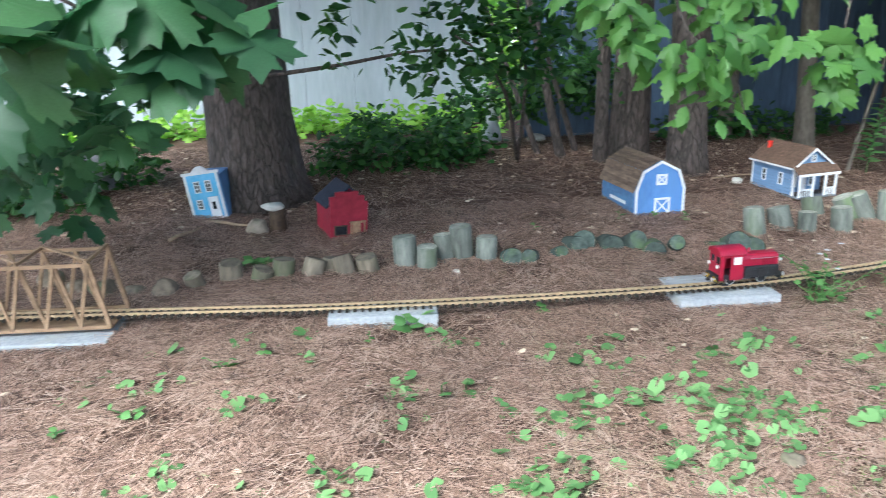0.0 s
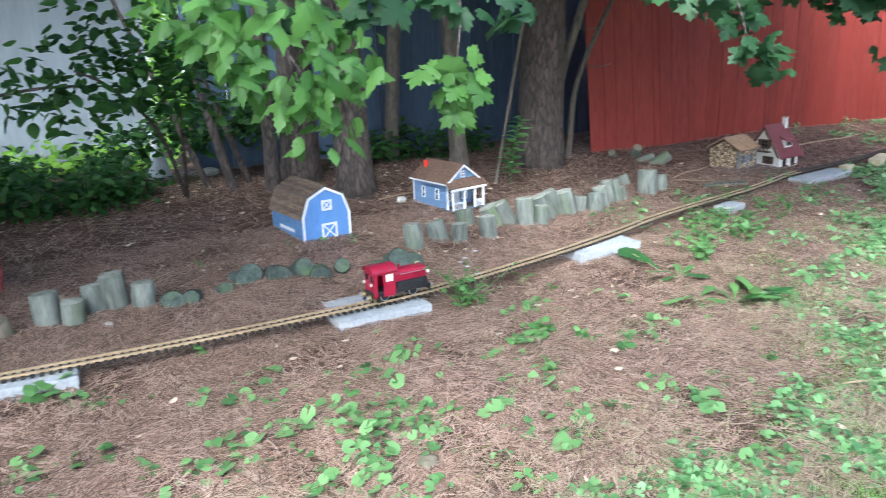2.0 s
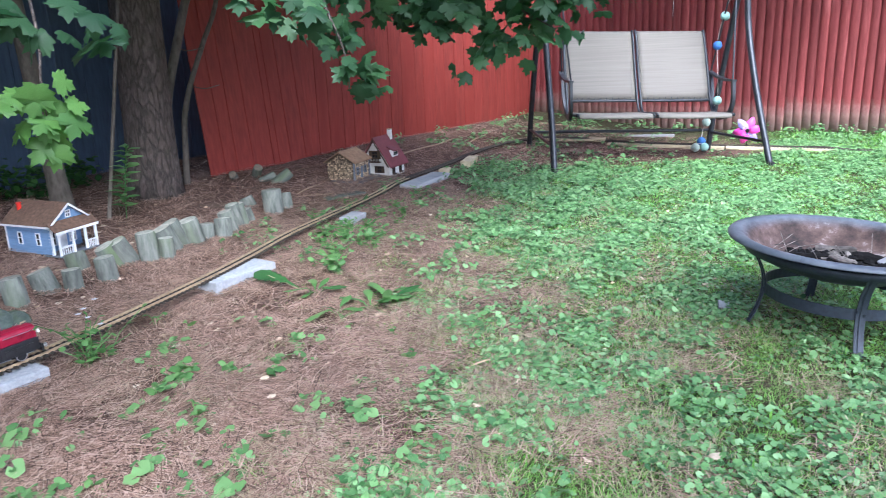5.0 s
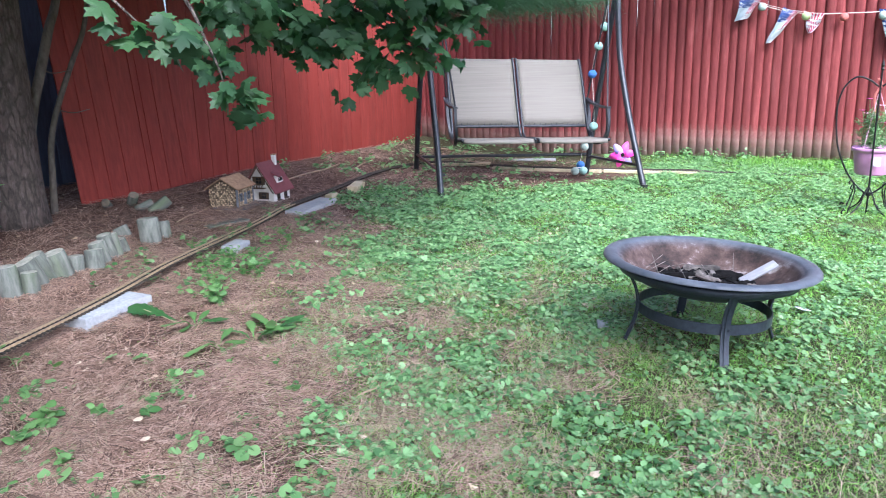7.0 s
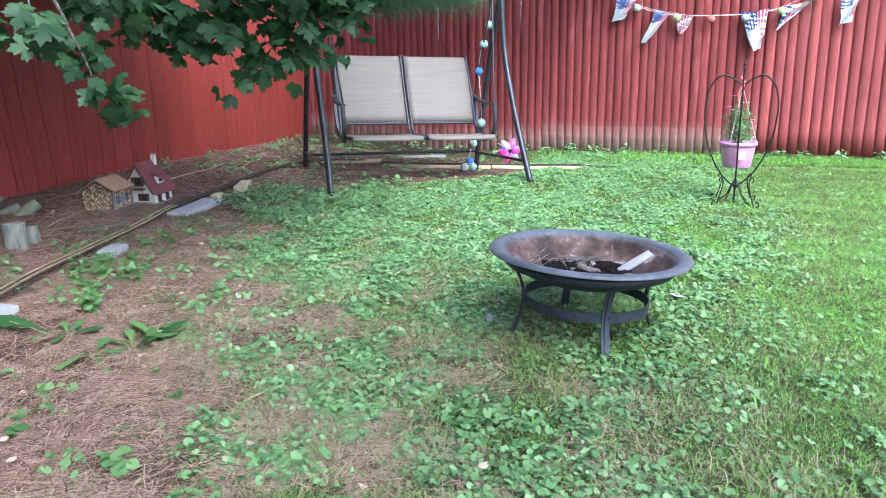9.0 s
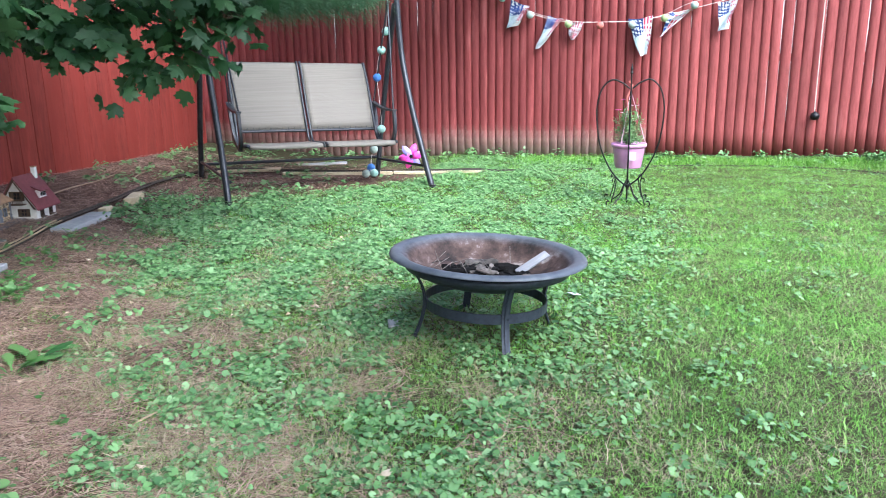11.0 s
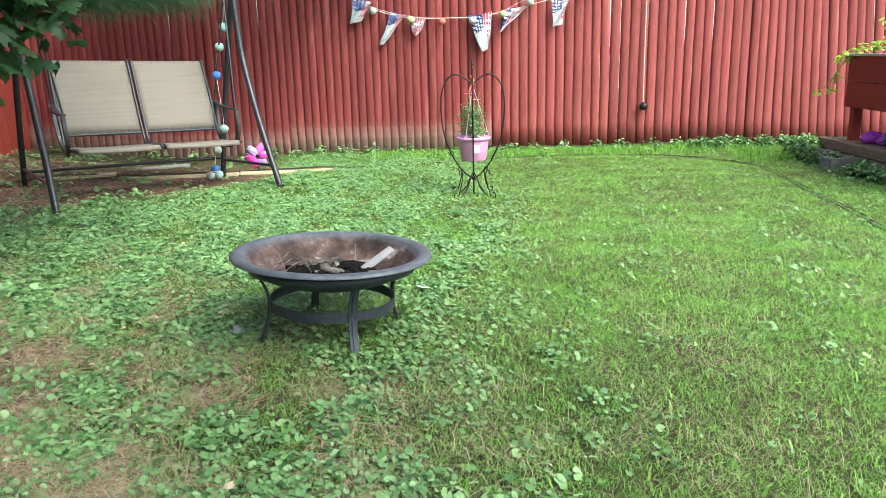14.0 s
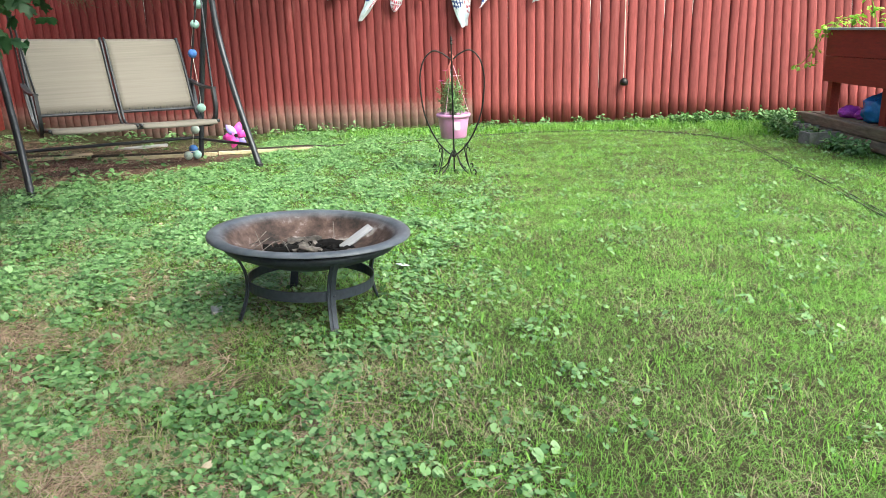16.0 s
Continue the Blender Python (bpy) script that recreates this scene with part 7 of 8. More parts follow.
def swing():
    ob = thing("garden_swing", "two-seat garden swing with beige sling seat and charcoal frame", "garden swing", pose(0, 0, 0))
    top = 1.9
    for s in (-1, 1):
        apex = 0.945 if s > 0 else 1.0
        f, b = sp(0.965 if s > 0 else -1.02, -0.775, 0), sp(0.82, 0.38, 0) if s > 0 else sp(-1.015, 0.84, 0)
        f.z, b.z = g(f.x, f.y) - 0.01, g(b.x, b.y) - 0.01
        part("front_leg", tubed(curve([f, sp((apex + 0.005) * s, -0.55, 0.4), sp(apex * s, -0.31, 0.85), sp(apex * s, -0.12, 1.3), sp(apex * s, -0.02, top)], 8), 0.03, 14), M_swing, ob, "curved charcoal steel leg", smooth=True)
        part("back_leg", tubed(curve([b, b.lerp(sp(apex * s, 0.03, top - 0.1), 0.3) + 0.03 * SV, b.lerp(sp(apex * s, 0.03, top - 0.1), 0.62) + 0.02 * SV, sp(apex * s, 0.03, top - 0.1)], 8), 0.028, 14), M_swing, ob, "charcoal steel leg", smooth=True)
        part("side_brace", tubed([sp(0.97 * s, -0.66, 0.2), b.lerp(sp(apex * s, 0.03, top - 0.1), 0.11) + 0.012 * SV], 0.014, 10), M_swing, ob)
        part("foot_cap", lathed([(0.0, 0.0), (0.034, 0.0), (0.034, 0.04), (0.0, 0.04)], 14), M_locoblack, ob).matrix_basis = pose(f.x, f.y, f.z + 0.005)
        # hanging rods, a pair a side, from one hook
        part("hanger", tubed([bp(0.775 * s, -0.27, 0.76), sp(0.86 * s, 0.0, top - 0.08)], 0.009, 8), M_swing, ob)
        part("hanger", tubed([bp(0.76 * s, 0.27, 0.8), sp(0.86 * s, 0.0, top - 0.08)], 0.009, 8), M_swing, ob)
        part("hook", tubed(curve([sp(0.86 * s, 0.0, top - 0.09), sp(0.86 * s, 0.02, top - 0.06), sp(0.86 * s, 0.0, top - 0.025)], 5), 0.006, 8), M_silver, ob, "bright steel hook")
        # arm with its post, bent from one flat bar
        arm = bmesh.new()
        band(arm, curve([bp(0.765 * s, 0.3, 0.83), bp(0.775 * s, 0.14, 0.79), bp(0.78 * s, -0.08, 0.765), bp(0.78 * s, -0.3, 0.765)], 6), SU, 0.045, 0.02)
        part("armrest", arm, M_swing, ob, "charcoal armrest")
        post = bmesh.new()
        band(post, curve([bp(0.78 * s, -0.27, 0.76), bp(0.78 * s, -0.29, 0.6), bp(0.775 * s, -0.27, 0.5), bp(0.77 * s, -0.2, 0.43), bp(0.75 * s, -0.08, 0.4), bp(0.745 * s, 0.05, 0.42), bp(0.755 * s, 0.16, 0.52), bp(0.765 * s, 0.22, 0.68), bp(0.765 * s, 0.28, 0.83)], 6), SU, 0.03, 0.045)
        part("arm_post", post, M_swing, ob, "flat steel bent round the seat's end")
        part("seat_side", tubed(curve([bp(0.74 * s, -0.42, 0.46), bp(0.74 * s, -0.2, 0.445), bp(0.74 * s, 0.06, 0.43), bp(0.73 * s, 0.17, 0.58), bp(0.73 * s, 0.31, 0.93), bp(0.72 * s, 0.4, 1.17), bp(0.72 * s, 0.44, 1.23)], 6), 0.017, 10), M_swing, ob, "bent steel side rail", smooth=True)
    part("top_bar", tubed([sp(-1.04, 0, top), sp(0.99, 0, top)], 0.03, 14), M_swing, ob)
    part("rear_bar", tubed([sp(-1.01, 0.77, 0.2), sp(0.835, 0.36, 0.2)], 0.016, 10), M_swing, ob, "low steel bar between the back legs")
    part("seat_bar", tubed([bp(-0.73, -0.4, 0.44), bp(0.73, -0.4, 0.44)], 0.013, 10), M_swing, ob)
    part("back_bar", tubed([bp(-0.74, 0.16, 0.55), bp(0.74, 0.16, 0.55)], 0.015, 10), M_swing, ob)
    # middle rails
    for u in (-0.017, 0.017):
        part("middle_rail", tubed(curve([bp(u, -0.43, 0.45), bp(u, -0.4, 0.468), bp(u, -0.2, 0.458), bp(u, 0.06, 0.445), bp(u, 0.158, 0.58), bp(u, 0.3, 0.93), bp(u, 0.385, 1.17), bp(u, 0.43, 1.235)], 6), 0.013, 8), M_swing, ob, smooth=True)
    # sling panels: two for the back, two for the seat
    for u0, u1 in ((-0.725, -0.027), (0.027, 0.725)):
        for name, line in (("back_panel", [(0.162, 0.562), (0.19, 0.64), (0.225, 0.73), (0.262, 0.82), (0.3, 0.92), (0.338, 1.03), (0.37, 1.12), (0.39, 1.17), (0.418, 1.215), (0.45, 1.228)]),
                           ("seat_panel", [(-0.435, 0.43), (-0.433, 0.455), (-0.41, 0.472), (-0.3, 0.466), (-0.15, 0.456), (0.0, 0.448), (0.06, 0.446)])):
            bm = bmesh.new()
            n = 12
            grid = [[bm.verts.new(bp(u0 + (u1 - u0) * i / n, v + 0.01 * math.sin(math.pi * i / n) * (1 if name == "back_panel" else 0), z - (0.006 * math.sin(math.pi * i / n) if name == "seat_panel" else 0))) for i in range(n + 1)] for v, z in line]
            for r0, r1 in zip(grid, grid[1:]):
                for i in range(n):
                    bm.faces.new((r0[i], r0[i + 1], r1[i + 1], r1[i]))
            p = part(name, bm, M_mesh, ob, "beige woven sling cloth", smooth=True)
            so = p.modifiers.new("thick", "SOLIDIFY")
            so.thickness = 0.006
    for k in range(24):
        u = -0.69 + 1.38 * k / 23
        if abs(u) > 0.05:
            part("lacing", tubed([bp(u, 0.16, 0.552), bp(u + 0.008, 0.167, 0.582)], 0.003, 5), M_swing, ob)


swing()


# ---- balls of thread on a string, along the swing's side ----
def ball_mesh(material):
    ob = finish("ball", lathed([(0.045 * math.cos(a), 0.045 * math.sin(a)) if abs(a) < 1.57 else (0.0, 0.045 * math.copysign(1, a)) for a in np.linspace(-math.pi / 2, math.pi / 2, 13)], 20), material, None, True)
    me = ob.data
    bpy.data.objects.remove(ob)
    return me


BALL = [ball_mesh(m) for m in BALLS]
M_coral = BALLS[3]
string = thing("ball_string", "string of mint and blue thread balls hung on the swing", "string lights")
at = [(0.87, 0.1, 1.53, 0), (0.83, 0.15, 1.34, 0), (0.79, 0.2, 1.06, 1), (0.76, 0.05, 0.53, 0), (0.76, 0.3, 0.29, 4), (0.7, 0.25, 0.1, 1), (0.715, 0.2, 0.045, 0), (0.62, 0.2, 0.045, 4)]
part("cord", tubed(curve([sp(0.88, 0.05, 1.82)] + [sp(u, v, z + 0.04) for u, v, z, _ in at], 6), 0.0025, 6), M_cord, string)
for u, v, z, k in at:
    piece("ball", BALL[k], string, Matrix.Translation(sp(u, v, z)))

# ---- pinwheel flower ----
pin = thing("pinwheel_flower", "pink and lilac pinwheel flower on a stake", "garden ornament", place(8.5, 2.02, -76))
part("stake", tubed([(0, 0.01, -0.02), (0, 0.01, 0.2)], 0.005, 8), M_wire, pin)
for k in range(6):
    a = radians(20 + 60 * k)
    bm = bmesh.new()
    pts = leaf_points(OVAL_HALF, -0.25, 0.25, 0.85)
    vs = [bm.verts.new(Vector((p[0], -p[2], p[1])) * 0.15) for p in pts]
    for f in leaf_faces(len(pts)):
        bm.faces.new([vs[i] for i in f])
    pet = part("petal", bm, M_lilac if k in (2, 5) else M_pink, pin, "lilac petal" if k in (2, 5) else "pink petal", True)
    pet.modifiers.new("thick", "SOLIDIFY").thickness = 0.002
    pet.matrix_basis = pose(0, -0.004 * (k % 2), 0.2, 0, math.degrees(a), 0)
part("hub", lathed([(0.0, -0.012), (0.02, -0.012), (0.02, 0.004), (0.0, 0.006)], 14), M_wire, pin).matrix_basis = pose(0, -0.012, 0.2, 90, 0, 0)

# ---- heart trellis with hanging pot ----
def trellis():
    ob = thing("heart_trellis", "black wire heart-shaped plant stand on scrolled feet", "plant stand", pose(6.95, -0.285, g(6.95, -0.285), 0, 0, 2))
    part("stake", tubed([(0, 0, -0.02), (0, 0, 1.08)], 0.007, 8), M_wire, ob)
    part("finial", lathed([(0.0, 1.07), (0.014, 1.09), (0.008, 1.105), (0.013, 1.12), (0.0, 1.17)], 10), M_wire, ob)
    part("collar", lathed([(0.007, 0.13), (0.018, 0.14), (0.018, 0.16), (0.007, 0.17)], 12), M_wire, ob)
    for s in (-1, 1):
        heart = curve([(0, s * 0.0, 0.14), (0, s * 0.085, 0.21), (0, s * 0.165, 0.32), (0, s * 0.24, 0.5), (0, s * 0.27, 0.7), (0, s * 0.27, 0.84), (0, s * 0.235, 0.965), (0, s * 0.16, 1.035), (0, s * 0.08, 1.015), (0, s * 0.012, 0.965)], 8)
        part("heart_side", tubed(heart, 0.0068, 8), M_wire, ob, smooth=True)
    for k in range(4):
        a = radians(45 + 90 * k)
        ca, sa = math.cos(a), math.sin(a)
        line = curve([(r * ca, r * sa, z) for r, z in ((0.008, 0.2), (0.05, 0.13), (0.08, 0.07), (0.16, 0.01), (0.22, 0.0), (0.25, 0.02), (0.24, 0.045), (0.215, 0.04))], 6)
        part("foot", tubed(line, 0.0055, 8), M_wire, ob, "scrolled wire foot", smooth=True)
        line = curve([(r * ca, r * sa, z) for r, z in ((0.2, 0.003), (0.155, 0.12), (0.14, 0.2), (0.165, 0.235), (0.185, 0.215), (0.175, 0.2))], 6)
        part("scroll", tubed(line, 0.0045, 8), M_wire, ob, smooth=True)


trellis()
pot = thing("hanging_pot", "lilac pink plastic pot hanging on the heart stand", "flower pot", pose(7.11, -0.29, g(7.11, -0.29) + 0.285))
part("pot", lathed([(0.0, 0.0), (0.105, 0.0), (0.112, 0.008), (0.136, 0.17), (0.138, 0.18), (0.15, 0.182), (0.152, 0.208), (0.146, 0.212), (0.138, 0.208), (0.132, 0.185), (0.0, 0.18)], 40), M_pot, pot, smooth=True)
part("soil", lathed([(0.0, 0.19), (0.08, 0.192), (0.133, 0.188)], 24), M_soil, pot)
for k in range(3):
    a = radians(30 + 120 * k)
    part("hanger", tubed([(0.14 * math.cos(a), 0.14 * math.sin(a), 0.205), (0.01 * math.cos(a), 0.01 * math.sin(a), 0.62)], 0.0022, 6), M_palepink, pot)
part("tag", boxed(-0.153, -0.03, 0.08, 0.002, 0.05, 0.07), M_flagwhite, pot, "white plant tag")
plant = thing("potted_flower", "bushy green plant with pink flowers in the pot", "plant", pose(7.11, -0.29, g(7.11, -0.29) + 0.47))
rnd = random.Random(3)
tips = []
for k in range(16):
    a, r, h = rnd.uniform(0, 6.28), rnd.uniform(0.02, 0.085), rnd.uniform(0.2, 0.42)
    tip = (r * 1.2 * math.cos(a), r * 1.2 * math.sin(a), h)
    tips.append(tip)
    part("stem", tubed(curve([(r * 0.3 * math.cos(a), r * 0.3 * math.sin(a), 0), (r * 0.8 * math.cos(a), r * 0.8 * math.sin(a), h * 0.5), tip], 4), 0.0022, 5), M_weed, plant)
tagged(cloud("foliage", LONG_HALF, 0.3, 0.4, M_ivy, [(7.11 + 0.9 * x, -0.29 + 0.9 * y, g(7.11, -0.29) + 0.49 + z * f, 0.045) for x, y, z in tips for f in (0.15, 0.4, 0.65)], 1500, 0.026, 61, 0.3, 0.0), kind="stuff").parent = plant
for ob in plant.children:
    if ob.get("kind") == "stuff":
        ob.matrix_parent_inverse = plant.matrix_basis.inverted()
for k in range(7):
    t = tips[k]
    bm = bmesh.new()
    for j in range(7):
        a = 2 * math.pi * j / 7
        c = Vector((0.02 * math.cos(a), 0.02 * math.sin(a), 0))
        vs = [bm.verts.new(Vector(t) + q) for q in (Vector((0, 0, 0)), c * 0.8 + Vector((-c.y, c.x, 0)) * 0.4 + Vector((0, 0, 0.004)), c * 1.5 + Vector((0, 0, 0.008)), c * 0.8 - Vector((-c.y, c.x, 0)) * 0.4 + Vector((0, 0, 0.004)))]
        bm.faces.new(vs)
    part("flower", bm, M_pink if k % 2 else M_palepink, plant, "pink flower head")
hook_rose = part("ribbon", tubed(curve([(0.0, 0.02, 0.3), (-0.01, 0.03, 0.42), (-0.01, -0.01, 0.5), (-0.01, 0.02, 0.55)], 6), 0.008, 8), M_coral, plant, "pale pink ribbon")

# ---- bunting on the far fence ----
FX = 10.03
bunting = thing("flag_bunting", "string of crumpled star-and-stripe pennants on the red fence", "bunting")
cord = curve([(FX, 1.45, 2.1), (FX, 1.147, 1.965), (FX, 0.837, 1.76), (FX, 0.422, 1.655), (FX, -0.05, 1.64), (FX, -0.5, 1.655), (FX, -1.0, 1.755), (FX, -1.524, 1.886), (FX, -1.9, 2.02)], 8)
part("cord", tubed(cord, 0.004, 6), M_cord, bunting, "pale pink cord")


def pennant(left, right, tip, blunt, canton, fold, seed):
    """A crumpled pennant between two points of the cord and its tip, all as (y, z): starred blue field, red stripes, and from fold on its pale back turned outwards."""
    flag = part("pennant", bmesh.new(), M_flagwhite, bunting)
    mid = Vector((0, (left[0] + right[0]) / 2, (left[1] + right[1]) / 2))

    def pt(a, b, lift=0.0):
        """a across 0..1, b down 0..1."""
        top = Vector((0, left[0] + (right[0] - left[0]) * a, left[1] + (right[1] - left[1]) * a - 0.02 * math.sin(math.pi * a)))
        end = Vector((0, tip[0] - (a - 0.5) * blunt, tip[1] + 0.3 * (a - 0.5) * blunt))
        p = top.lerp(end, b) - mid
        p.y += 0.012 * math.sin(7 * b + 4 * a + seed) * b
        p.x = -0.03 - lift - 0.02 * math.sin(6 * a + 4 * b + seed) - 0.014 * math.sin(11 * b + 5 * a + 2 * seed)
        return p

    def patch(a0, a1, b0, b1, lift, na=4, nb=6, slant=0.0):
        bm = bmesh.new()
        grid = [[bm.verts.new(pt(a0 + (a1 - a0) * i / na, min(b0 + (b1 - b0) * j / nb + slant * i / na, 0.99), lift)) for i in range(na + 1)] for j in range(nb + 1)]
        for j in range(nb):
            for i in range(na):
                bm.faces.new((grid[j][i], grid[j][i + 1], grid[j + 1][i + 1], grid[j + 1][i]))
        return bm
    bm = patch(0, 1, 0, 0.99, 0.0, 8, 10)
    bm.to_mesh(flag.data)
    bm.free()
    flag.modifiers.new("thick", "SOLIDIFY").thickness = 0.003
    if canton:
        part("blue_field", patch(0.0, canton, 0.0, fold, 0.004), M_flagblue, flag, "dark blue field")
        bm = bmesh.new()
        for j in range(5):
            for i in range(5):
                c = pt(canton * (0.1 + 0.18 * i + (0.08 if j % 2 else 0)), fold * (0.1 + 0.18 * j), 0.008)
                bm.faces.new([bm.verts.new(c + Vector((0, 0.0052 * (1 if q % 2 == 0 else 0.45) * math.cos(q * math.pi / 5), 0.0052 * (1 if q % 2 == 0 else 0.45) * math.sin(q * math.pi / 5)))) for q in range(10)])
        tagged(part("stars", bm, M_flagwhite, flag, "white stars"), kind="stuff")
    n = 3 if canton else 6
    for k in range(n):
        a0 = canton + (1 - canton) * (k + 0.2) / n
        part("stripe", patch(a0, a0 + (1 - canton) * 0.62 / n, 0.0, min(fold + 0.3, 0.97), 0.0045, 2), M_flagred, flag, "red stripe")
    if fold < 0.9:
        part("folded_back", patch(0.0, 0.72, fold + 0.02, 0.99, 0.009, 5, 5, -0.12), M_flagback, flag, "pale back of the cloth turned outwards")
    flag.matrix_basis = pose(FX - 0.01, mid.y, mid.z)


pennant((1.09, 1.94), (0.865, 1.846), (1.08, 1.61), 0.12, 0.7, 0.55, 1)
pennant((0.637, 1.735), (0.465, 1.695), (0.765, 1.345), 0.05, 0.6, 0.4, 2)
pennant((0.426, 1.685), (0.215, 1.65), (0.333, 1.446), 0.06, 0.0, 0.95, 3)
pennant((-0.302, 1.67), (-0.588, 1.7), (-0.5, 1.24), 0.09, 0.6, 0.5, 4)
pennant((-0.787, 1.73), (-1.035, 1.77), (-0.69, 1.455), 0.03, 0.25, 0.93, 5)
pennant((-1.31, 1.82), (-1.535, 1.89), (-1.38, 1.51), 0.1, 0.65, 0.5, 6)
balls = thing("ball_garland", "garland of pastel thread balls on the red fence", "string lights")
spots = [(0.86, 1.745, 4), (0.4, 1.625, 2), (0.02, 1.6, 3), (-0.35, 1.6, 4), (-0.72, 1.665, 2), (-1.05, 1.8, 4), (-1.75, 1.93, 4), (1.2, 1.95, 0)]
spots.sort(key=lambda s: -s[0])
part("cord", tubed(curve([(FX - 0.03, yy, zz + 0.04) for yy, zz, _ in spots], 5), 0.0025, 6), M_cord, balls)
for yy, zz, k in spots:
    piece("ball", BALL[k], balls, Matrix.Translation((FX - 0.045, yy, zz)))
plumb = thing("bell_pull", "pale cord with a dark knob hanging on the fence", "cord")
part("cord", tubed(curve([(FX, -2.47, 2.25), (FX, -2.465, 1.5), (FX, -2.47, 0.57)], 6), 0.006, 6), M_cord, plumb)
part("knob", lathed([(0.0, 0.0), (0.045, 0.015), (0.055, 0.05), (0.04, 0.085), (0.012, 0.1), (0.0, 0.11)], 16), M_wire, plumb, "dark round knob", smooth=True).matrix_basis = pose(FX - 0.03, -2.47, 0.47)

# ---- raised planter in the corner ----
planter = thing("raised_planter", "dark red raised wooden planter box on posts", "planter", pose(0, 0, 0))
for z, h in ((0.575, 0.255), (0.835, 0.255)):
    part("front_board", boxed(7.3, -4.25, z, 2.5, 0.035, h, bevel=0.004), M_redplanter, planter)
    part("end_board", boxed(8.535, -4.65, z, 0.035, 0.76, h, bevel=0.004), M_redplanter, planter)
    part("back_board", boxed(7.3, -5.05, z, 2.5, 0.035, h), M_redplanter, planter)
part("bottom", boxed(7.3, -4.65, 0.6, 2.42, 0.74, 0.03), M_redplanter, planter)
part("soil", boxed(7.3, -4.65, 0.98, 2.42, 0.74, 0.06), M_soil, planter)
for x in (8.47, 7.45, 6.2):
    for y in (-4.32, -4.98):
        part("post", boxed(x, y, 0.0, 0.09, 0.09, 1.08, bevel=0.004), M_redplanter, planter)
part("cap_rail", boxed(7.3, -4.24, 1.093, 2.56, 0.1, 0.022, bevel=0.003), M_greyboard, planter, "pale grey cap board")
for z, dx in ((0.0, 0.0), (0.11, 0.05)):
    tagged(finish("landscape_timber", boxed(7.55 + dx, -4.2, z + 0.01, 2.6, 0.1, 0.105, bevel=0.012), M_timber), "dark weathered landscape timber under the planter", "timber", "bed timbers")
tagged(finish("shelf_board", boxed(7.5, -4.6, 0.2, 2.6, 0.68, 0.03, bevel=0.004), M_timber), "dark plank floor behind the timbers", "board")
tagged(finish("shelf_support", boxed(7.5, -4.6, 0.0, 2.5, 0.6, 0.198), M_timber), "dark filled base behind the timbers", "base")


def cinder(x, y, ang, label):
    """A hollow concrete block with two cores."""
    ob = thing("cinder_block", label, "block", place(x, y, ang, -0.07), "cinder blocks")
    bm = bmesh.new()
    L, D, H, t = 0.4, 0.19, 0.19, 0.032
    for s in (-1, 1):
        box(bm, 0, s * (D - t) / 2, 0, L, t, H, bevel=0.004)
    for x0 in (-1, 0, 1):
        box(bm, x0 * (L - t) / 2, 0, 0, t, D - 2 * t, H, bevel=0.002)
    part("block", bm, M_cinder, ob)


cinder(8.0, -4.02, 96, "grey hollow concrete block at the timber's end")
cinder(8.55, -4.12, 10, "grey hollow concrete block among weeds")


def bag(name, label, x, y, z, r, squash, material, seed):
    bm = bmesh.new()
    bmesh.ops.create_icosphere(bm, subdivisions=4, radius=r)
    for v in bm.verts:
        n = noise.noise(v.co * (2.2 / r) + Vector((seed, 0, 0)))
        f = abs(noise.noise(v.co * (5 / r) + Vector((0, seed, 0))))
        v.co *= 1 + 0.22 * n - 0.16 * f
        v.co.z *= squash
        v.co.z = max(v.co.z, -r * squash * 0.7)
    ob = finish(name, bm, material, None, True)
    ob.matrix_basis = pose(x, y, z + r * squash * 0.7)
    return tagged(ob, label, "bag")


bag("plastic_bag", "crumpled purple plastic bag on the planks", 8.15, -4.36, 0.232, 0.12, 0.6, M_purple, 1.0)
bag("plastic_bag", "crumpled purple plastic bag on the planks", 7.95, -4.4, 0.232, 0.1, 0.6, M_purple, 5.0)
bag("garden_bag", "full blue plastic bag under the planter", 7.68, -4.42, 0.232, 0.2, 0.8, M_bluebag, 2.0)
bag("garden_bag", "full blue plastic bag under the planter", 7.1, -4.45, 0.232, 0.2, 0.75, M_bluebag, 3.0)
vine = thing("trailing_vine", "yellow-green vine trailing over the planter's end", "plant")
for line in ([(8.4, -4.4, 1.04), (8.5, -4.25, 1.16), (8.6, -4.18, 1.08), (8.66, -4.16, 0.88), (8.68, -4.15, 0.7)], [(8.3, -4.4, 1.04), (8.45, -4.22, 1.1), (8.56, -4.12, 0.92), (8.72, -4.1, 0.78), (8.82, -4.05, 0.72)], [(8.0, -4.4, 1.04), (8.1, -4.3, 1.2), (8.3, -4.24, 1.2), (8.5, -4.2, 1.1)], [(7.9, -4.4, 1.04), (7.95, -4.35, 1.3), (8.0, -4.3, 1.5)]):
    part("stem", tubed(curve(line, 5), 0.004, 6), M_bright, vine)
vl = cloud("foliage", OVAL_HALF, 0.2, 0.4, M_bright, [(8.5, -4.22, 1.12, 0.07), (8.6, -4.17, 1.05, 0.07), (8.63, -4.15, 0.9, 0.05), (8.68, -4.14, 0.74, 0.05), (8.8, -4.06, 0.73, 0.04), (8.1, -4.3, 1.2, 0.08), (8.3, -4.25, 1.18, 0.07), (8.0, -4.3, 1.42, 0.07), (7.7, -4.4, 1.18, 0.12), (7.3, -4.4, 1.2, 0.14), (7.95, -4.34, 1.28, 0.06)], 300, 0.055, 71)
vl.parent = vine
tagged(vl, kind="stuff")


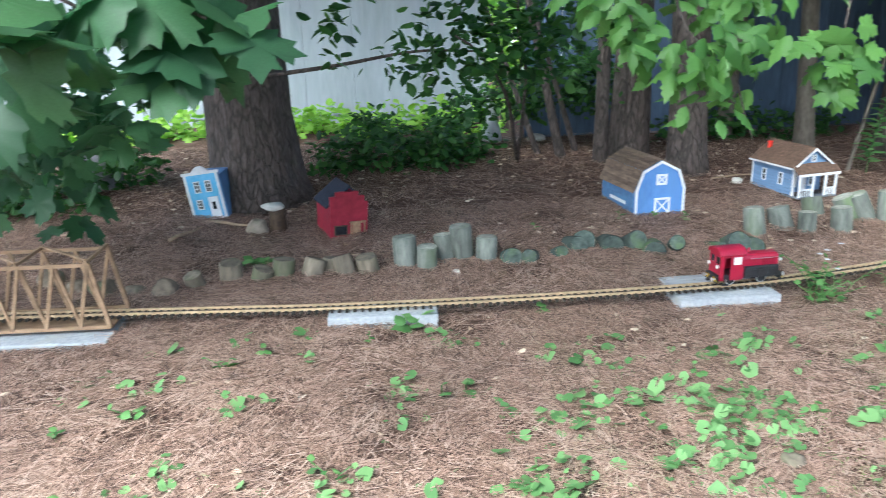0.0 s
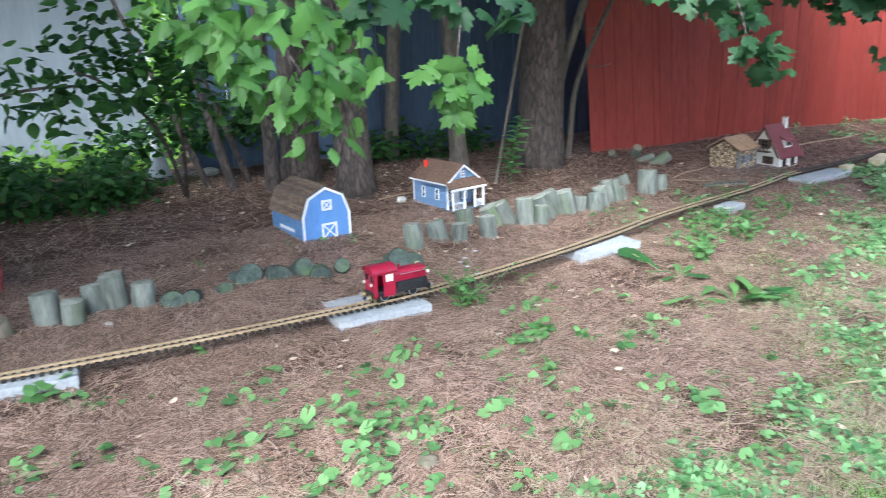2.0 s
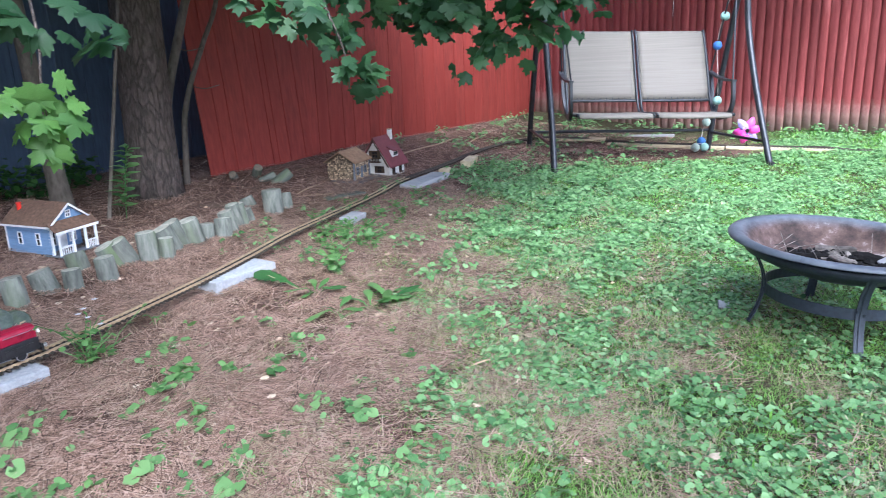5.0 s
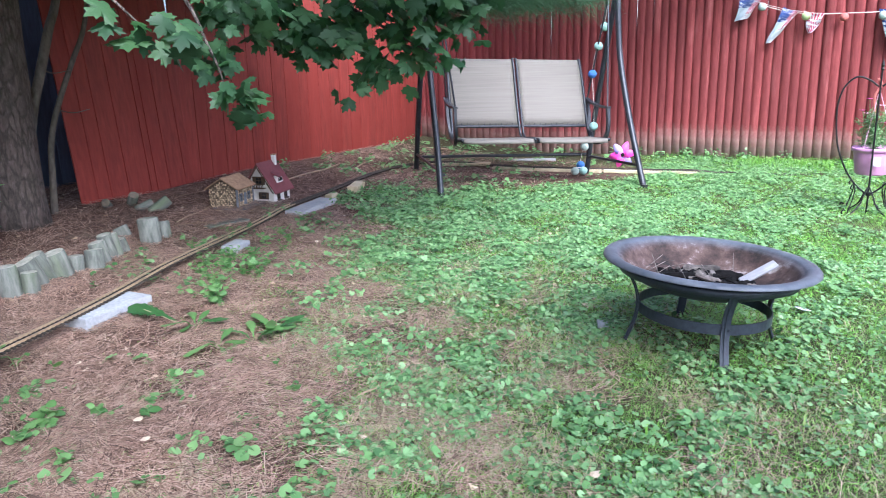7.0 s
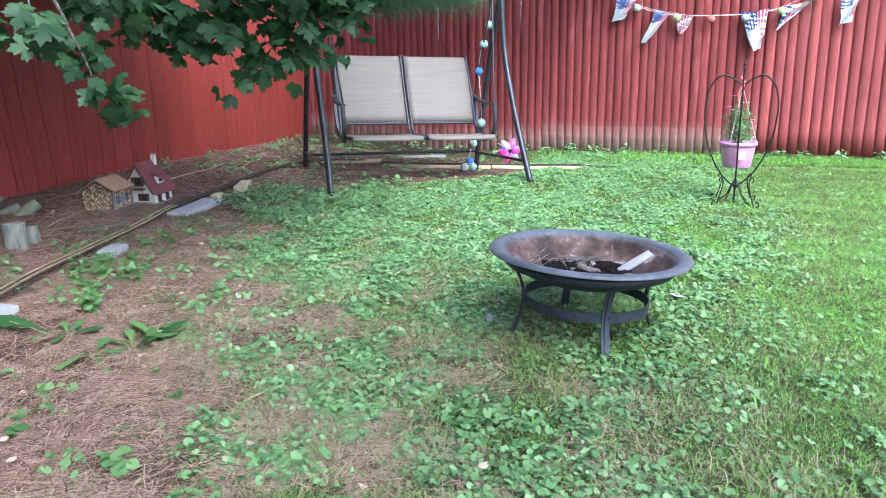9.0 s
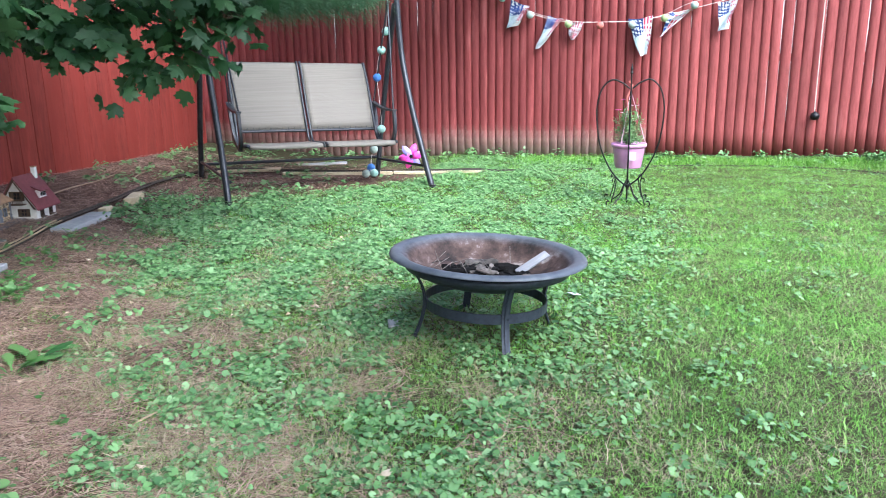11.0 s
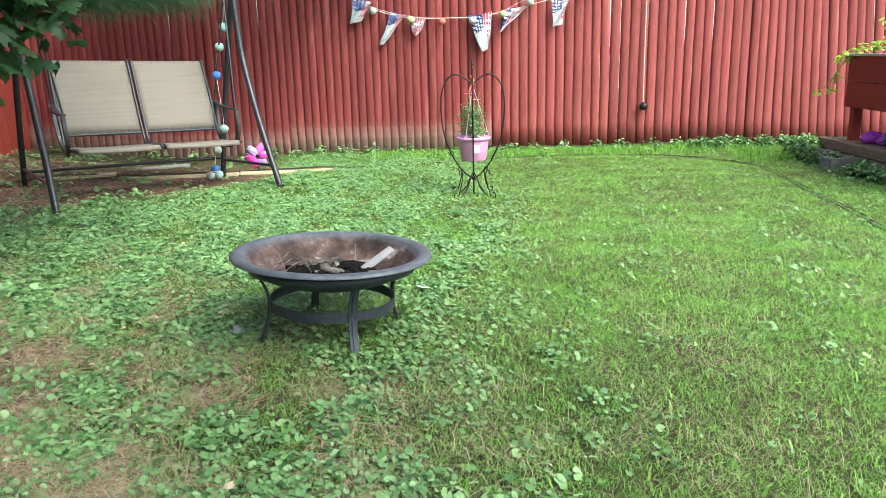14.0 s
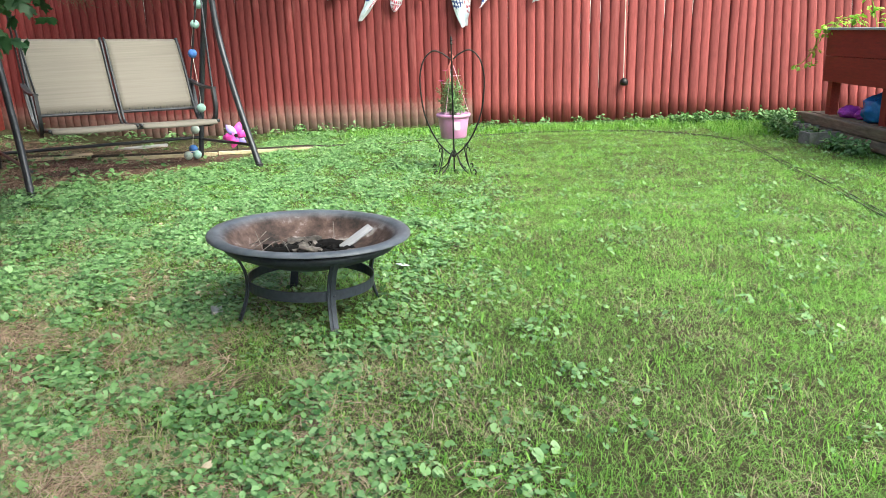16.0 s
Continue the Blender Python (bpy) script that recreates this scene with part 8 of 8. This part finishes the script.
# ---- weeds that can be told apart ----
def weed(label, x, y, size, leaves, seed, long=False, tall=0.06):
    """A rosette of long leaves, or leaning stems with toothed leaves that grow smaller towards the tip."""
    rnd = random.Random(seed)
    ob = thing("weed_plant", label, "weed", place(x, y, rnd.uniform(0, 360)), "weeds on the needles")
    if long:
        part("stem", tubed([(0, 0, -0.01), (0, 0, tall * 0.6)], 0.004, 6), M_weed, ob)
        for k in range(leaves):
            a = 2.4 * k + rnd.uniform(-0.5, 0.5)
            piece("leaf", rnd.choice(DOCK), ob, aim((0.006 * math.cos(a), 0.006 * math.sin(a), 0.006), (math.cos(a), math.sin(a), rnd.uniform(0.35, 1.3)), (0, 0, 1), size * rnd.uniform(0.7, 1.35)))
        return ob
    stems = 1 if leaves < 6 else 2 if leaves < 10 else 4
    for j in range(stems):
        b = 6.28 * j / stems + rnd.uniform(-0.6, 0.6)
        out = Vector((math.cos(b), math.sin(b), 0)) * rnd.uniform(0.3, 1.1) * (tall if stems > 1 else tall * 0.3)
        h = tall * rnd.uniform(0.6, 1.05)
        part("stem", tubed([Vector((0, 0, -0.01)), out * 0.4 + Vector((0, 0, h * 0.6)), out + Vector((0, 0, h))], 0.0018, 5), M_weed, ob)
        own = max(leaves // stems, 2)
        for k in range(own):
            f = (k + 1) / own
            a = 2.4 * k + b + rnd.uniform(-0.5, 0.5)
            p = out * f * f + Vector((0, 0, h * f))
            piece("leaf", rnd.choice(WEED), ob, aim(p, (math.cos(a), math.sin(a), rnd.uniform(-0.15, 0.7)), (-0.25 + rnd.gauss(0, 0.25), -0.3 + rnd.gauss(0, 0.25), 1), size * (1.05 - 0.45 * f) * rnd.uniform(0.7, 1.15)))
    return ob


W1, W2, W3 = "young broad-leaved weed growing from the needles", "rosette of long toothed leaves in the needles", "bushy green weed beside the track"
for k, (x, y, s, n) in enumerate(((0.05, 2.75, 0.11, 6), (-0.62, 2.45, 0.05, 6), (-0.5, 2.55, 0.045, 5), (-0.85, 2.15, 0.05, 6), (-1.05, 2.05, 0.045, 5), (0.2, 2.22, 0.065, 3), (0.12, 2.18, 0.06, 2), (-0.12, 2.62, 0.035, 5), (0.58, 2.86, 0.045, 5),
                                  (1.0, 2.25, 0.04, 6), (1.1, 2.1, 0.042, 6), (0.75, 1.95, 0.04, 6), (1.25, 1.95, 0.045, 5), (1.5, 2.05, 0.06, 3), (1.88, 2.4, 0.075, 10), (1.82, 2.34, 0.06, 7), (1.98, 2.23, 0.06, 8), (2.03, 2.05, 0.085, 3), (1.67, 2.03, 0.055, 6), (2.43, 1.74, 0.055, 4), (1.71, 2.08, 0.05, 4), (1.7, 2.31, 0.05, 5), (2.17, 3.02, 0.045, 6), (2.55, 2.15, 0.04, 3), (2.75, 1.75, 0.04, 4), (2.6, 1.95, 0.04, 3),
                                  (0.75, 3.9, 0.05, 4), (1.45, 4.05, 0.045, 5), (1.62, 4.02, 0.05, 5), (1.25, 4.02, 0.05, 4), (2.2, 2.8, 0.045, 4), (3.05, 3.62, 0.04, 5), (3.5, 3.7, 0.045, 5), (3.15, 2.95, 0.04, 4), (-0.2, 1.75, 0.045, 6), (0.35, 1.75, 0.045, 6), (-0.9, 1.7, 0.045, 5), (-0.75, 3.6, 0.08, 6), (-0.65, 3.62, 0.07, 5))):
    weed(W1, x, y, s, n, 100 + k)
for k, (x, y, s, n) in enumerate(((2.82, 2.62, 0.15, 6), (2.68, 2.34, 0.13, 5), (2.8, 2.24, 0.14, 6), (2.9, 2.22, 0.14, 6), (3.0, 2.3, 0.13, 5))):
    weed(W2, x, y, s, n, 200 + k, True, 0.03)
for k, (x, y, s, n, t) in enumerate(((1.8, 2.97, 0.06, 14, 0.17), (1.72, 2.8, 0.05, 12, 0.12), (3.13, 2.77, 0.06, 26, 0.13), (3.2, 2.86, 0.055, 20, 0.1), (3.65, 3.2, 0.055, 26, 0.11), (3.73, 3.06, 0.055, 24, 0.1), (3.7, 3.42, 0.055, 22, 0.1), (3.39, 3.02, 0.05, 20, 0.12), (3.55, 3.3, 0.05, 20, 0.09), (3.8, 3.35, 0.05, 20, 0.1),
                                     (3.45, 3.12, 0.05, 18, 0.09), (3.9, 3.2, 0.05, 18, 0.08), (3.3, 2.98, 0.045, 16, 0.08), (3.62, 2.92, 0.045, 16, 0.08), (3.95, 3.42, 0.05, 16, 0.09), (4.0, 3.3, 0.05, 16, 0.09), (4.3, 3.45, 0.055, 18, 0.1), (4.45, 3.35, 0.05, 16, 0.09), (4.55, 3.5, 0.05, 16, 0.1),
                                     (4.7, 3.4, 0.05, 14, 0.08), (4.2, 3.2, 0.045, 14, 0.07), (3.6, 3.0, 0.05, 16, 0.09), (3.85, 3.05, 0.05, 14, 0.08), (4.3, 3.75, 0.05, 16, 0.1), (3.95, 3.78, 0.05, 14, 0.1), (4.95, 3.6, 0.05, 14, 0.08), (6.3, 3.75, 0.06, 16, 0.1), (6.0, 3.7, 0.06, 16, 0.1))):
    weed(W3, x, y, s, n, 300 + k, False, t)
big = thing("weed_plant", "large pale-ribbed weed leaf lying beside a concrete block", "weed", place(2.84, 2.735))
part("stem", tubed([(0, 0, 0.0), (-0.018, 0.1, 0.034), (-0.036, 0.21, 0.062)], [0.004, 0.003, 0.0015], 6), M_straw, big, "pale leaf rib")
piece("leaf", DOCK[1], big, aim((0, 0, 0.004), (-0.055, 0.32, 0.12), (-0.7, -0.45, 1), 0.36) @ Matrix.Diagonal((0.95, 1, 1, 1)))
cone = stone("pine_cone", "dry grey-brown pine cone on the needles", 1.05, 1.72, 0.035, M_earthrock, 4.4, 0.7)
cone["category"] = "pine cone"
stick_at = ((-0.95, 4.2, -25, 0.35, 0.012), (-1.15, 4.05, 60, 0.25, 0.012), (2.35, 4.75, 12, 0.6, 0.006), (4.6, 4.4, 20, 0.6, 0.005), (5.2, 5.0, 5, 0.5, 0.005), (6.6, 4.75, 8, 1.3, 0.009), (7.6, 4.75, 20, 1.2, 0.008), (2.6, 1.45, -20, 0.25, 0.005), (2.2, 1.0, 35, 0.22, 0.005), (0.6, 3.05, 100, 0.1, 0.006), (4.4, 4.2, -40, 0.3, 0.005), (5.6, 4.9, 30, 0.5, 0.006), (9.0, 4.4, 70, 0.9, 0.012))
for k, (x, y, a, L, r) in enumerate(stick_at):
    bm = tubed(curve([(-L / 2, 0, 0), (-L / 6, 0.008 * L, 0.006), (L / 5, -0.014 * L, 0.002), (L / 2, 0.012 * L, 0.008)], 4), [r * f for f in np.linspace(1, 0.5, 13)], 7)
    ob = tagged(finish("fallen_stick", bm, M_twig), "dry pale stick lying on the needles", "stick", "fallen sticks")
    ob.matrix_basis = place(x, y, a, r + 0.008)


# ---- what nobody could count: needles, grass, ground ivy, fallen leaves ----
rs = np.random.RandomState(77)


def spots_in(n, x0, x1, y0, y1, weight):
    """n random places in the stretch, kept by their weight."""
    out = np.empty((0, 2))
    while len(out) < n:
        p = np.stack([rs.uniform(x0, x1, n), rs.uniform(y0, y1, n)], -1)
        out = np.concatenate([out, p[rs.uniform(0, 1, n) < weight(p[:, 0], p[:, 1])]])
    return out[:n]


def patchy(x, y, f=1.0, s=0.0):
    return 0.5 + 0.25 * np.sin(2.3 * f * x + 1.1 * f * y + s) * np.sin(2.9 * f * y - 1.4 * f * x + 2 * s) + 0.25 * np.sin(5.1 * f * x - 3.3 * f * y + 3 * s) * np.sin(4.3 * f * y + 2.7 * f * x)


def needles_at(n, x0, x1, y0, y1, weight, wide, long):
    p = spots_in(n, x0, x1, y0, y1, weight)
    a = rs.normal(0, 0.95, n) + 0.5 * np.sin(9.0 * p[:, 0] - 6.0 * p[:, 1]) + 0.9 * np.sin(2.1 * p[:, 0] + 1.3 * p[:, 1]) + 0.7 * np.sin(3.7 * p[:, 1] - 1.1 * p[:, 0]) - 0.5
    L = rs.uniform(0.6, 1.2, n) * long
    d = np.stack([np.cos(a), np.sin(a)], -1)
    s = np.stack([-d[:, 1], d[:, 0]], -1)
    bend = rs.normal(0, 0.12, n) * L
    rows = []
    lift = rs.uniform(0.004, 0.02, n)
    for t, zz in ((-0.5, rs.normal(0, 0.005, n)), (0.0, 0.004), (0.5, rs.normal(0, 0.005, n))):
        c = p + d * (t * L)[:, None] + s * ((0.25 - t * t) * 4 * bend)[:, None]
        z = gz(c[:, 0], c[:, 1]) + lift + zz
        for e in (-1, 1):
            q = c + s * (e * wide / 2)
            rows.append(np.concatenate([q, z[:, None]], 1))
    return np.stack(rows, 1)


def reach(x, y):
    """How far from the middle of the yard's near edge."""
    return np.hypot(x - 0.3, y)


def ring(x, y, full):
    """Thickest where the ground is seen from close by."""
    d = reach(x, y)
    return np.clip((d - 1.4) / 0.3, 0.4, 1) * np.clip((full / np.maximum(d, 0.1)) ** 1.6, 0, 1)


def strewn(x, y):
    """Needles lie thick under the trees, thinner in drifts on the lawn's edge."""
    bare = np.clip((patchy(x, y, 2.1, 7.0) - 0.24) * 5, 0.22, 1)
    return bare * np.maximum(litter(x, y) ** 0.8, 0.3 * (patchy(x, y, 2.2, 3.0) > 0.5) * np.clip(1.3 - np.abs(y - 0.557 * x - 0.3) / 1.6, 0, 1))


near = needles_at(178000, -2.2, 5.4, -1.6, 4.4, lambda x, y: strewn(x, y) * ring(x, y, 2.4) * np.where(np.abs(y - 2.9) < 0.2, 0.7, 1), 0.0024, 0.14)
far = needles_at(52000, -3.0, 9.2, 2.4, 6.2, lambda x, y: litter(x, y) * np.clip((y - 2.2) / 1.5, 0, 1), 0.0036, 0.13)
wide = needles_at(11000, -7.0, 2.0, -4.0, 3.5, lambda x, y: litter(x, y) * np.clip(1.5 - np.hypot(x + 1.0, y - 1.5) / 4.0, 0, 1), 0.004, 0.1)
tagged(sheet("pine_needles", np.concatenate([near, far, wide]), [(0, 1, 3, 2), (2, 3, 5, 4)], M_needle), "fallen red-brown pine needles covering the ground", "pine needles", kind="stuff")


def blades(n, x0, x1, y0, y1, weight, h, w, lean=0.5):
    p = spots_in(n, x0, x1, y0, y1, weight)
    a = rs.uniform(0, 2 * math.pi, n)
    H = h * rs.uniform(0.5, 1.3, n)
    d = np.stack([np.cos(a), np.sin(a), np.zeros(n)], -1)
    s = np.stack([-d[:, 1], d[:, 0], np.zeros(n)], -1) * (w * rs.uniform(0.7, 1.3, n))[:, None]
    base = np.stack([p[:, 0], p[:, 1], gz(p[:, 0], p[:, 1]) - 0.004], -1)
    ln = np.abs(rs.normal(lean, 0.35, n))
    mid = base + d * (0.35 * ln * H)[:, None] + np.stack([0 * H, 0 * H, 0.62 * H], -1)
    tip = base + d * (1.1 * ln * H)[:, None] + np.stack([0 * H, 0 * H, np.clip(1 - 0.4 * ln, 0.25, 1) * H], -1)
    return np.stack([base - s, base + s, mid - s * 0.8, mid + s * 0.8, tip], 1)


def lawn(x, y):
    return (1 - litter(x, y)) ** 1.5 * (0.5 + 0.5 * patchy(x, y, 1.2, 0.7))


BLADE = [(0, 1, 3, 2), (2, 3, 4)]


def seam(x, y):
    """The thin worn sward where the lawn gives out under the trees."""
    return np.exp(-((y - 0.557 * x - 0.35) / 0.55) ** 2)


def sward(x, y):
    return np.maximum(lawn(x, y), 0.3 * seam(x, y) * (patchy(x, y, 2.6, 2.0) > 0.45))


g1 = blades(190000, -1.2, 6.0, -3.8, 3.2, lambda x, y: sward(x, y) * ring(x, y, 2.3), 0.034, 0.0008, 1.3)
g2 = blades(430000, 2.0, 9.95, -5.4, 3.4, lambda x, y: sward(x, y) * np.clip((reach(x, y) - 2.6) / 1.2, 0, 1) * np.clip(7.0 / np.maximum(reach(x, y), 0.1), 0, 1) * np.clip((y + 5.5) / 1.2, 0.08, 1), 0.037, 0.0017, 1.1)[:, [0, 1, 4]]
tall = blades(2500, 1.5, 9.5, -4.4, 1.2, lambda x, y: lawn(x, y) * np.clip((0.6 - y) / 2.0, 0, 1) * (patchy(x, y, 1.9, 5.0) > 0.6), 0.07, 0.0013, 0.9)
tufts = blades(12000, 8.6, 10.0, -4.6, 2.0, lambda x, y: np.clip((x - 9.2) / 0.6, 0, 1) * np.where(y > 1.0, 0.15, 1) + 0.8 * ((x > 8.6) & (y < -3.3)), 0.085, 0.0026, 0.8)
g4 = blades(16000, -6.0, 10.0, -8.0, 0.5, lambda x, y: lawn(x, y) * (reach(x, y) > 1.5) * np.clip((4.0 - x) / 3.0, 0.1, 1), 0.05, 0.004, 0.8)
grass = tagged(sheet("grass", np.concatenate([g1, tall, tufts, g4]), BLADE, M_grass), "uneven green lawn grass", "grass", kind="stuff")
tagged(sheet("short_grass", g2, [(0, 1, 2)], M_grass), "short dense green lawn grass towards the fence", "grass", kind="stuff")
dry = blades(42000, 0.4, 7.5, -2.8, 3.6, lambda x, y: (1 - 0.6 * litter(x, y)) * ring(x, y, 2.6) * np.clip((patchy(x, y, 1.5, 4.0) - 0.32) * 3, 0.12, 1) * np.clip(1.1 - np.abs(y - (0.557 * x - 0.1)) / 2.2, 0.15, 1), 0.05, 0.0008, 2.0)
tagged(sheet("dry_grass", dry, BLADE, M_straw), "dry straw-coloured grass among the green", "grass", kind="stuff")


def ivy(n, x0, x1, y0, y1, weight, size, height, bunch=5, rim=10, loose=0.045):
    """Kidney-shaped scalloped leaves in bunches, held flat on short stalks, highest in the middle of a bunch."""
    c = np.repeat(spots_in(max(n // bunch, 1), x0, x1, y0, y1, weight), bunch, 0)
    n = len(c)
    off = rs.normal(0, loose, (n, 2))
    p = c + off
    a = np.arctan2(off[:, 1], off[:, 0]) + math.pi + rs.normal(0, 0.7, n)
    S = size * np.clip(np.exp(rs.normal(0, 0.36, n)), 0.5, 1.7)
    tilt = off / loose * -0.1 + rs.normal(0, 0.3, (n, 2)) + np.array([0.1, 0.07])
    z0 = gz(p[:, 0], p[:, 1]) + 0.006 + height * np.exp(-(np.hypot(off[:, 0], off[:, 1]) / (1.6 * loose)) ** 2) * rs.uniform(0.35, 1.0, n)
    rows = [np.stack([p[:, 0], p[:, 1], z0 - 0.07 * S], -1)]
    for k in range(rim):
        b = 0.3 + (2 * math.pi - 0.6) * k / (rim - 1)
        r = S * (0.5 if k in (0, rim - 1) else 0.56 - 0.05 * math.cos(b) * -1 + (0.04 if k % 2 else -0.035))
        dx, dy = np.cos(a + b) * r, np.sin(a + b) * r
        rows.append(np.stack([p[:, 0] + dx, p[:, 1] + dy, z0 + tilt[:, 0] * dx + tilt[:, 1] * dy + 0.05 * S * math.cos(3 * b)], -1))
    return np.stack(rows, 1)


def fan(rim):
    return [(0, i, i + 1) for i in range(1, rim)]


def ivy_w(x, y):
    c = patchy(x, y, 1.7, 1.3) * 0.45 + patchy(x, y, 4.3, 0.2) * 0.55
    return np.clip((c - 0.47) * 6, 0.04, 1) * np.clip((y + 0.9) / 1.8, 0.045, 1) * np.clip(1.05 - 1.7 * litter(x, y), 0, 1)


i1 = ivy(21500, 0.4, 5.8, -3.0, 3.4, lambda x, y: ivy_w(x, y) * ring(x, y, 3.4), 0.0172, 0.042)
i2 = ivy(72000, 3.4, 9.9, -4.4, 3.9, lambda x, y: ivy_w(x, y) * np.clip((reach(x, y) - 3.6) / 1.2, 0, 1), 0.0155, 0.04, 5, 7)
i3 = ivy(800, -1.2, 2.4, 1.2, 2.7, lambda x, y: np.clip((patchy(x, y, 3.0, 0.9) - 0.62) * 6, 0, 1) * np.clip((x + 1.4) / 1.6, 0.1, 1), 0.027, 0.045, 4)
i4 = ivy(4500, 3.2, 7.4, 2.2, 4.0, lambda x, y: np.clip((patchy(x, y, 2.2, 0.4) - 0.45) * 4, 0, 1) * np.clip(1.2 - litter(x, y), 0.15, 1), 0.022, 0.08, 6, 7)
i5 = ivy(600, 8.8, 10.0, -4.8, 5.0, lambda x, y: np.clip((x - 9.3) / 0.5, 0, 1) * (patchy(x, y, 2.5, 0.4) > 0.5), 0.04, 0.12, 6, 7)
i6 = ivy(420, 6.8, 9.5, 4.1, 5.2, lambda x, y: (patchy(x, y, 2.5, 0.4) > 0.55) * 1.0, 0.032, 0.07, 6, 7)
i7 = ivy(260, -0.2, 2.4, 1.3, 2.6, lambda x, y: (patchy(x, y, 3.6, 0.5) > 0.52) * np.exp(-((x - 0.95) / 0.55) ** 2 - ((y - 1.85) / 0.35) ** 2), 0.029, 0.06, 5)
i8 = ivy(500, 6.9, 9.4, 1.9, 4.5, lambda x, y: (patchy(x, y, 2.9, 0.4) > 0.52) * 1.0, 0.03, 0.08, 6, 7)
tagged(sheet("ground_ivy", i1, fan(10), M_ivy, True), "round scalloped ground ivy leaves over the lawn", "ground cover", kind="stuff")
tagged(sheet("far_ground_ivy", np.concatenate([i2, i4, i5, i6, i8]), fan(7), M_ivy, True), "round ground ivy leaves spreading towards the swing and fence", "ground cover", kind="stuff")
tagged(sheet("ground_violet", np.concatenate([i3, i7]), fan(10), M_violet, True), "patches of low round-leaved violets in the needles", "ground cover", kind="stuff")
corner = cloud("corner_weeds", OVAL_HALF, 0.2, 0.4, M_ivy, [(9.7, -3.1 - 0.26 * k, 0.08, 0.11) for k in range(6)] + [(9.2, -4.1, 0.1, 0.13), (8.8, -4.2, 0.1, 0.12), (8.3, -4.0, 0.08, 0.08), (7.6, -3.95, 0.06, 0.1), (7.3, -4.0, 0.06, 0.1), (8.0, -3.95, 0.1, 0.07), (8.7, -3.92, 0.1, 0.12), (8.4, -3.86, 0.08, 0.1), (8.95, -3.95, 0.12, 0.13)], 3100, 0.046, 81, 0.4, -0.1)
tagged(corner, "leafy green weeds in the fence corner", "weeds", kind="stuff")
footw = cloud("fence_weeds", OVAL_HALF, 0.2, 0.4, M_ivy, [(9.95, y, 0.07, 0.08) for y in (2.2, 1.6, 1.3, 0.9, 0.45, -0.8, -1.1, -1.5, -1.9, -2.2, -2.6, -2.9, -3.1, -3.3, -3.5, -3.7)] + [(x, 5.15, 0.2, 0.08) for x in (6.6, 7.4, 8.9, 9.4)] + [(9.4, 4.3, 0.15, 0.12)], 900, 0.036, 82, 0.4, -0.1)
tagged(footw, "small weeds along the foot of the fence", "weeds", kind="stuff")

n = 1000
p = spots_in(n, -2.5, 6.0, 0.6, 6.0, lambda x, y: np.where(y > 3.6, np.where(x < 3.0, 1.0, 0.5), 0.25))
a = rs.uniform(0, 2 * math.pi, n)
S = rs.uniform(0.006, 0.024, n)
z = gz(p[:, 0], p[:, 1]) + 0.018
rows = []
for k in range(6):
    b = 2 * math.pi * k / 6
    r = S * (1.0 if k % 3 == 0 else 0.5)
    rows.append(np.stack([p[:, 0] + r * np.cos(a + b), p[:, 1] + r * np.sin(a + b), z + 0.35 * S * np.sin(2 * b + a)], -1))
tagged(sheet("fallen_leaves", np.stack(rows, 1), [(0, 1, 2, 3), (0, 3, 4, 5)], M_litter), "small pale fallen leaves and chips scattered about", "leaf litter", kind="stuff")

# ---- small finds ----
scrap = tagged(finish("paper_scrap", boxed(0, 0, 0, 0.07, 0.045, 0.004, bevel=0.0015), M_flagwhite), "crumpled white paper scrap in the grass", "scrap")
scrap.matrix_basis = place(4.18, 0.04, 30, 0.03, 8, 6)
chip = tagged(finish("flat_stone", boxed(0, 0, 0, 0.08, 0.05, 0.012, bevel=0.004), M_greyboard), "flat grey stone chip beside the fire pit", "stone")
chip.matrix_basis = place(3.62, 0.86, 20, 0.02, 6, -5)
for k, (x, y, s, a) in enumerate(((2.34, 0.5, 0.05, 40), (0.02, 1.55, 0.08, 20), (2.0, 2.05, 0.04, 80), (0.9, 2.6, 0.045, 10), (0.45, 2.5, 0.04, 120), (1.9, 1.9, 0.035, 60))):
    me = WEED[k % 3].copy()
    me.materials.clear()
    me.materials.append(M_litter)
    ob = tagged(new("fallen_leaf", me), "curled tan fallen leaf on the ground", "leaf", "fallen leaves")
    ob.matrix_basis = place(x, y, a, 0.03) @ Matrix.Diagonal((s, s, s, 1))
for k in range(5):
    a = k * 1.256
    ob = weed("weed with small white flowers beside the track", 1.78 + 0.04 * math.cos(a), 2.84 + 0.04 * math.sin(a), 0.05, 8, 500 + k, False, 0.12 + 0.03 * k)
    bm = bmesh.new()
    for j in range(6):
        b = 2 * math.pi * j / 6
        c = Vector((0.011 * math.cos(b), 0.011 * math.sin(b), 0))
        t = Vector((0, 0, 0.15 + 0.03 * k))
        bm.faces.new([bm.verts.new(t + q) for q in (Vector((0, 0, 0)), c * 0.7 + Vector((-c.y, c.x, 0)) * 0.5, c * 1.3 + Vector((0, 0, 0.003)), c * 0.7 - Vector((-c.y, c.x, 0)) * 0.5)])
    part("flower", bm, M_flagwhite, ob, "small white flower")
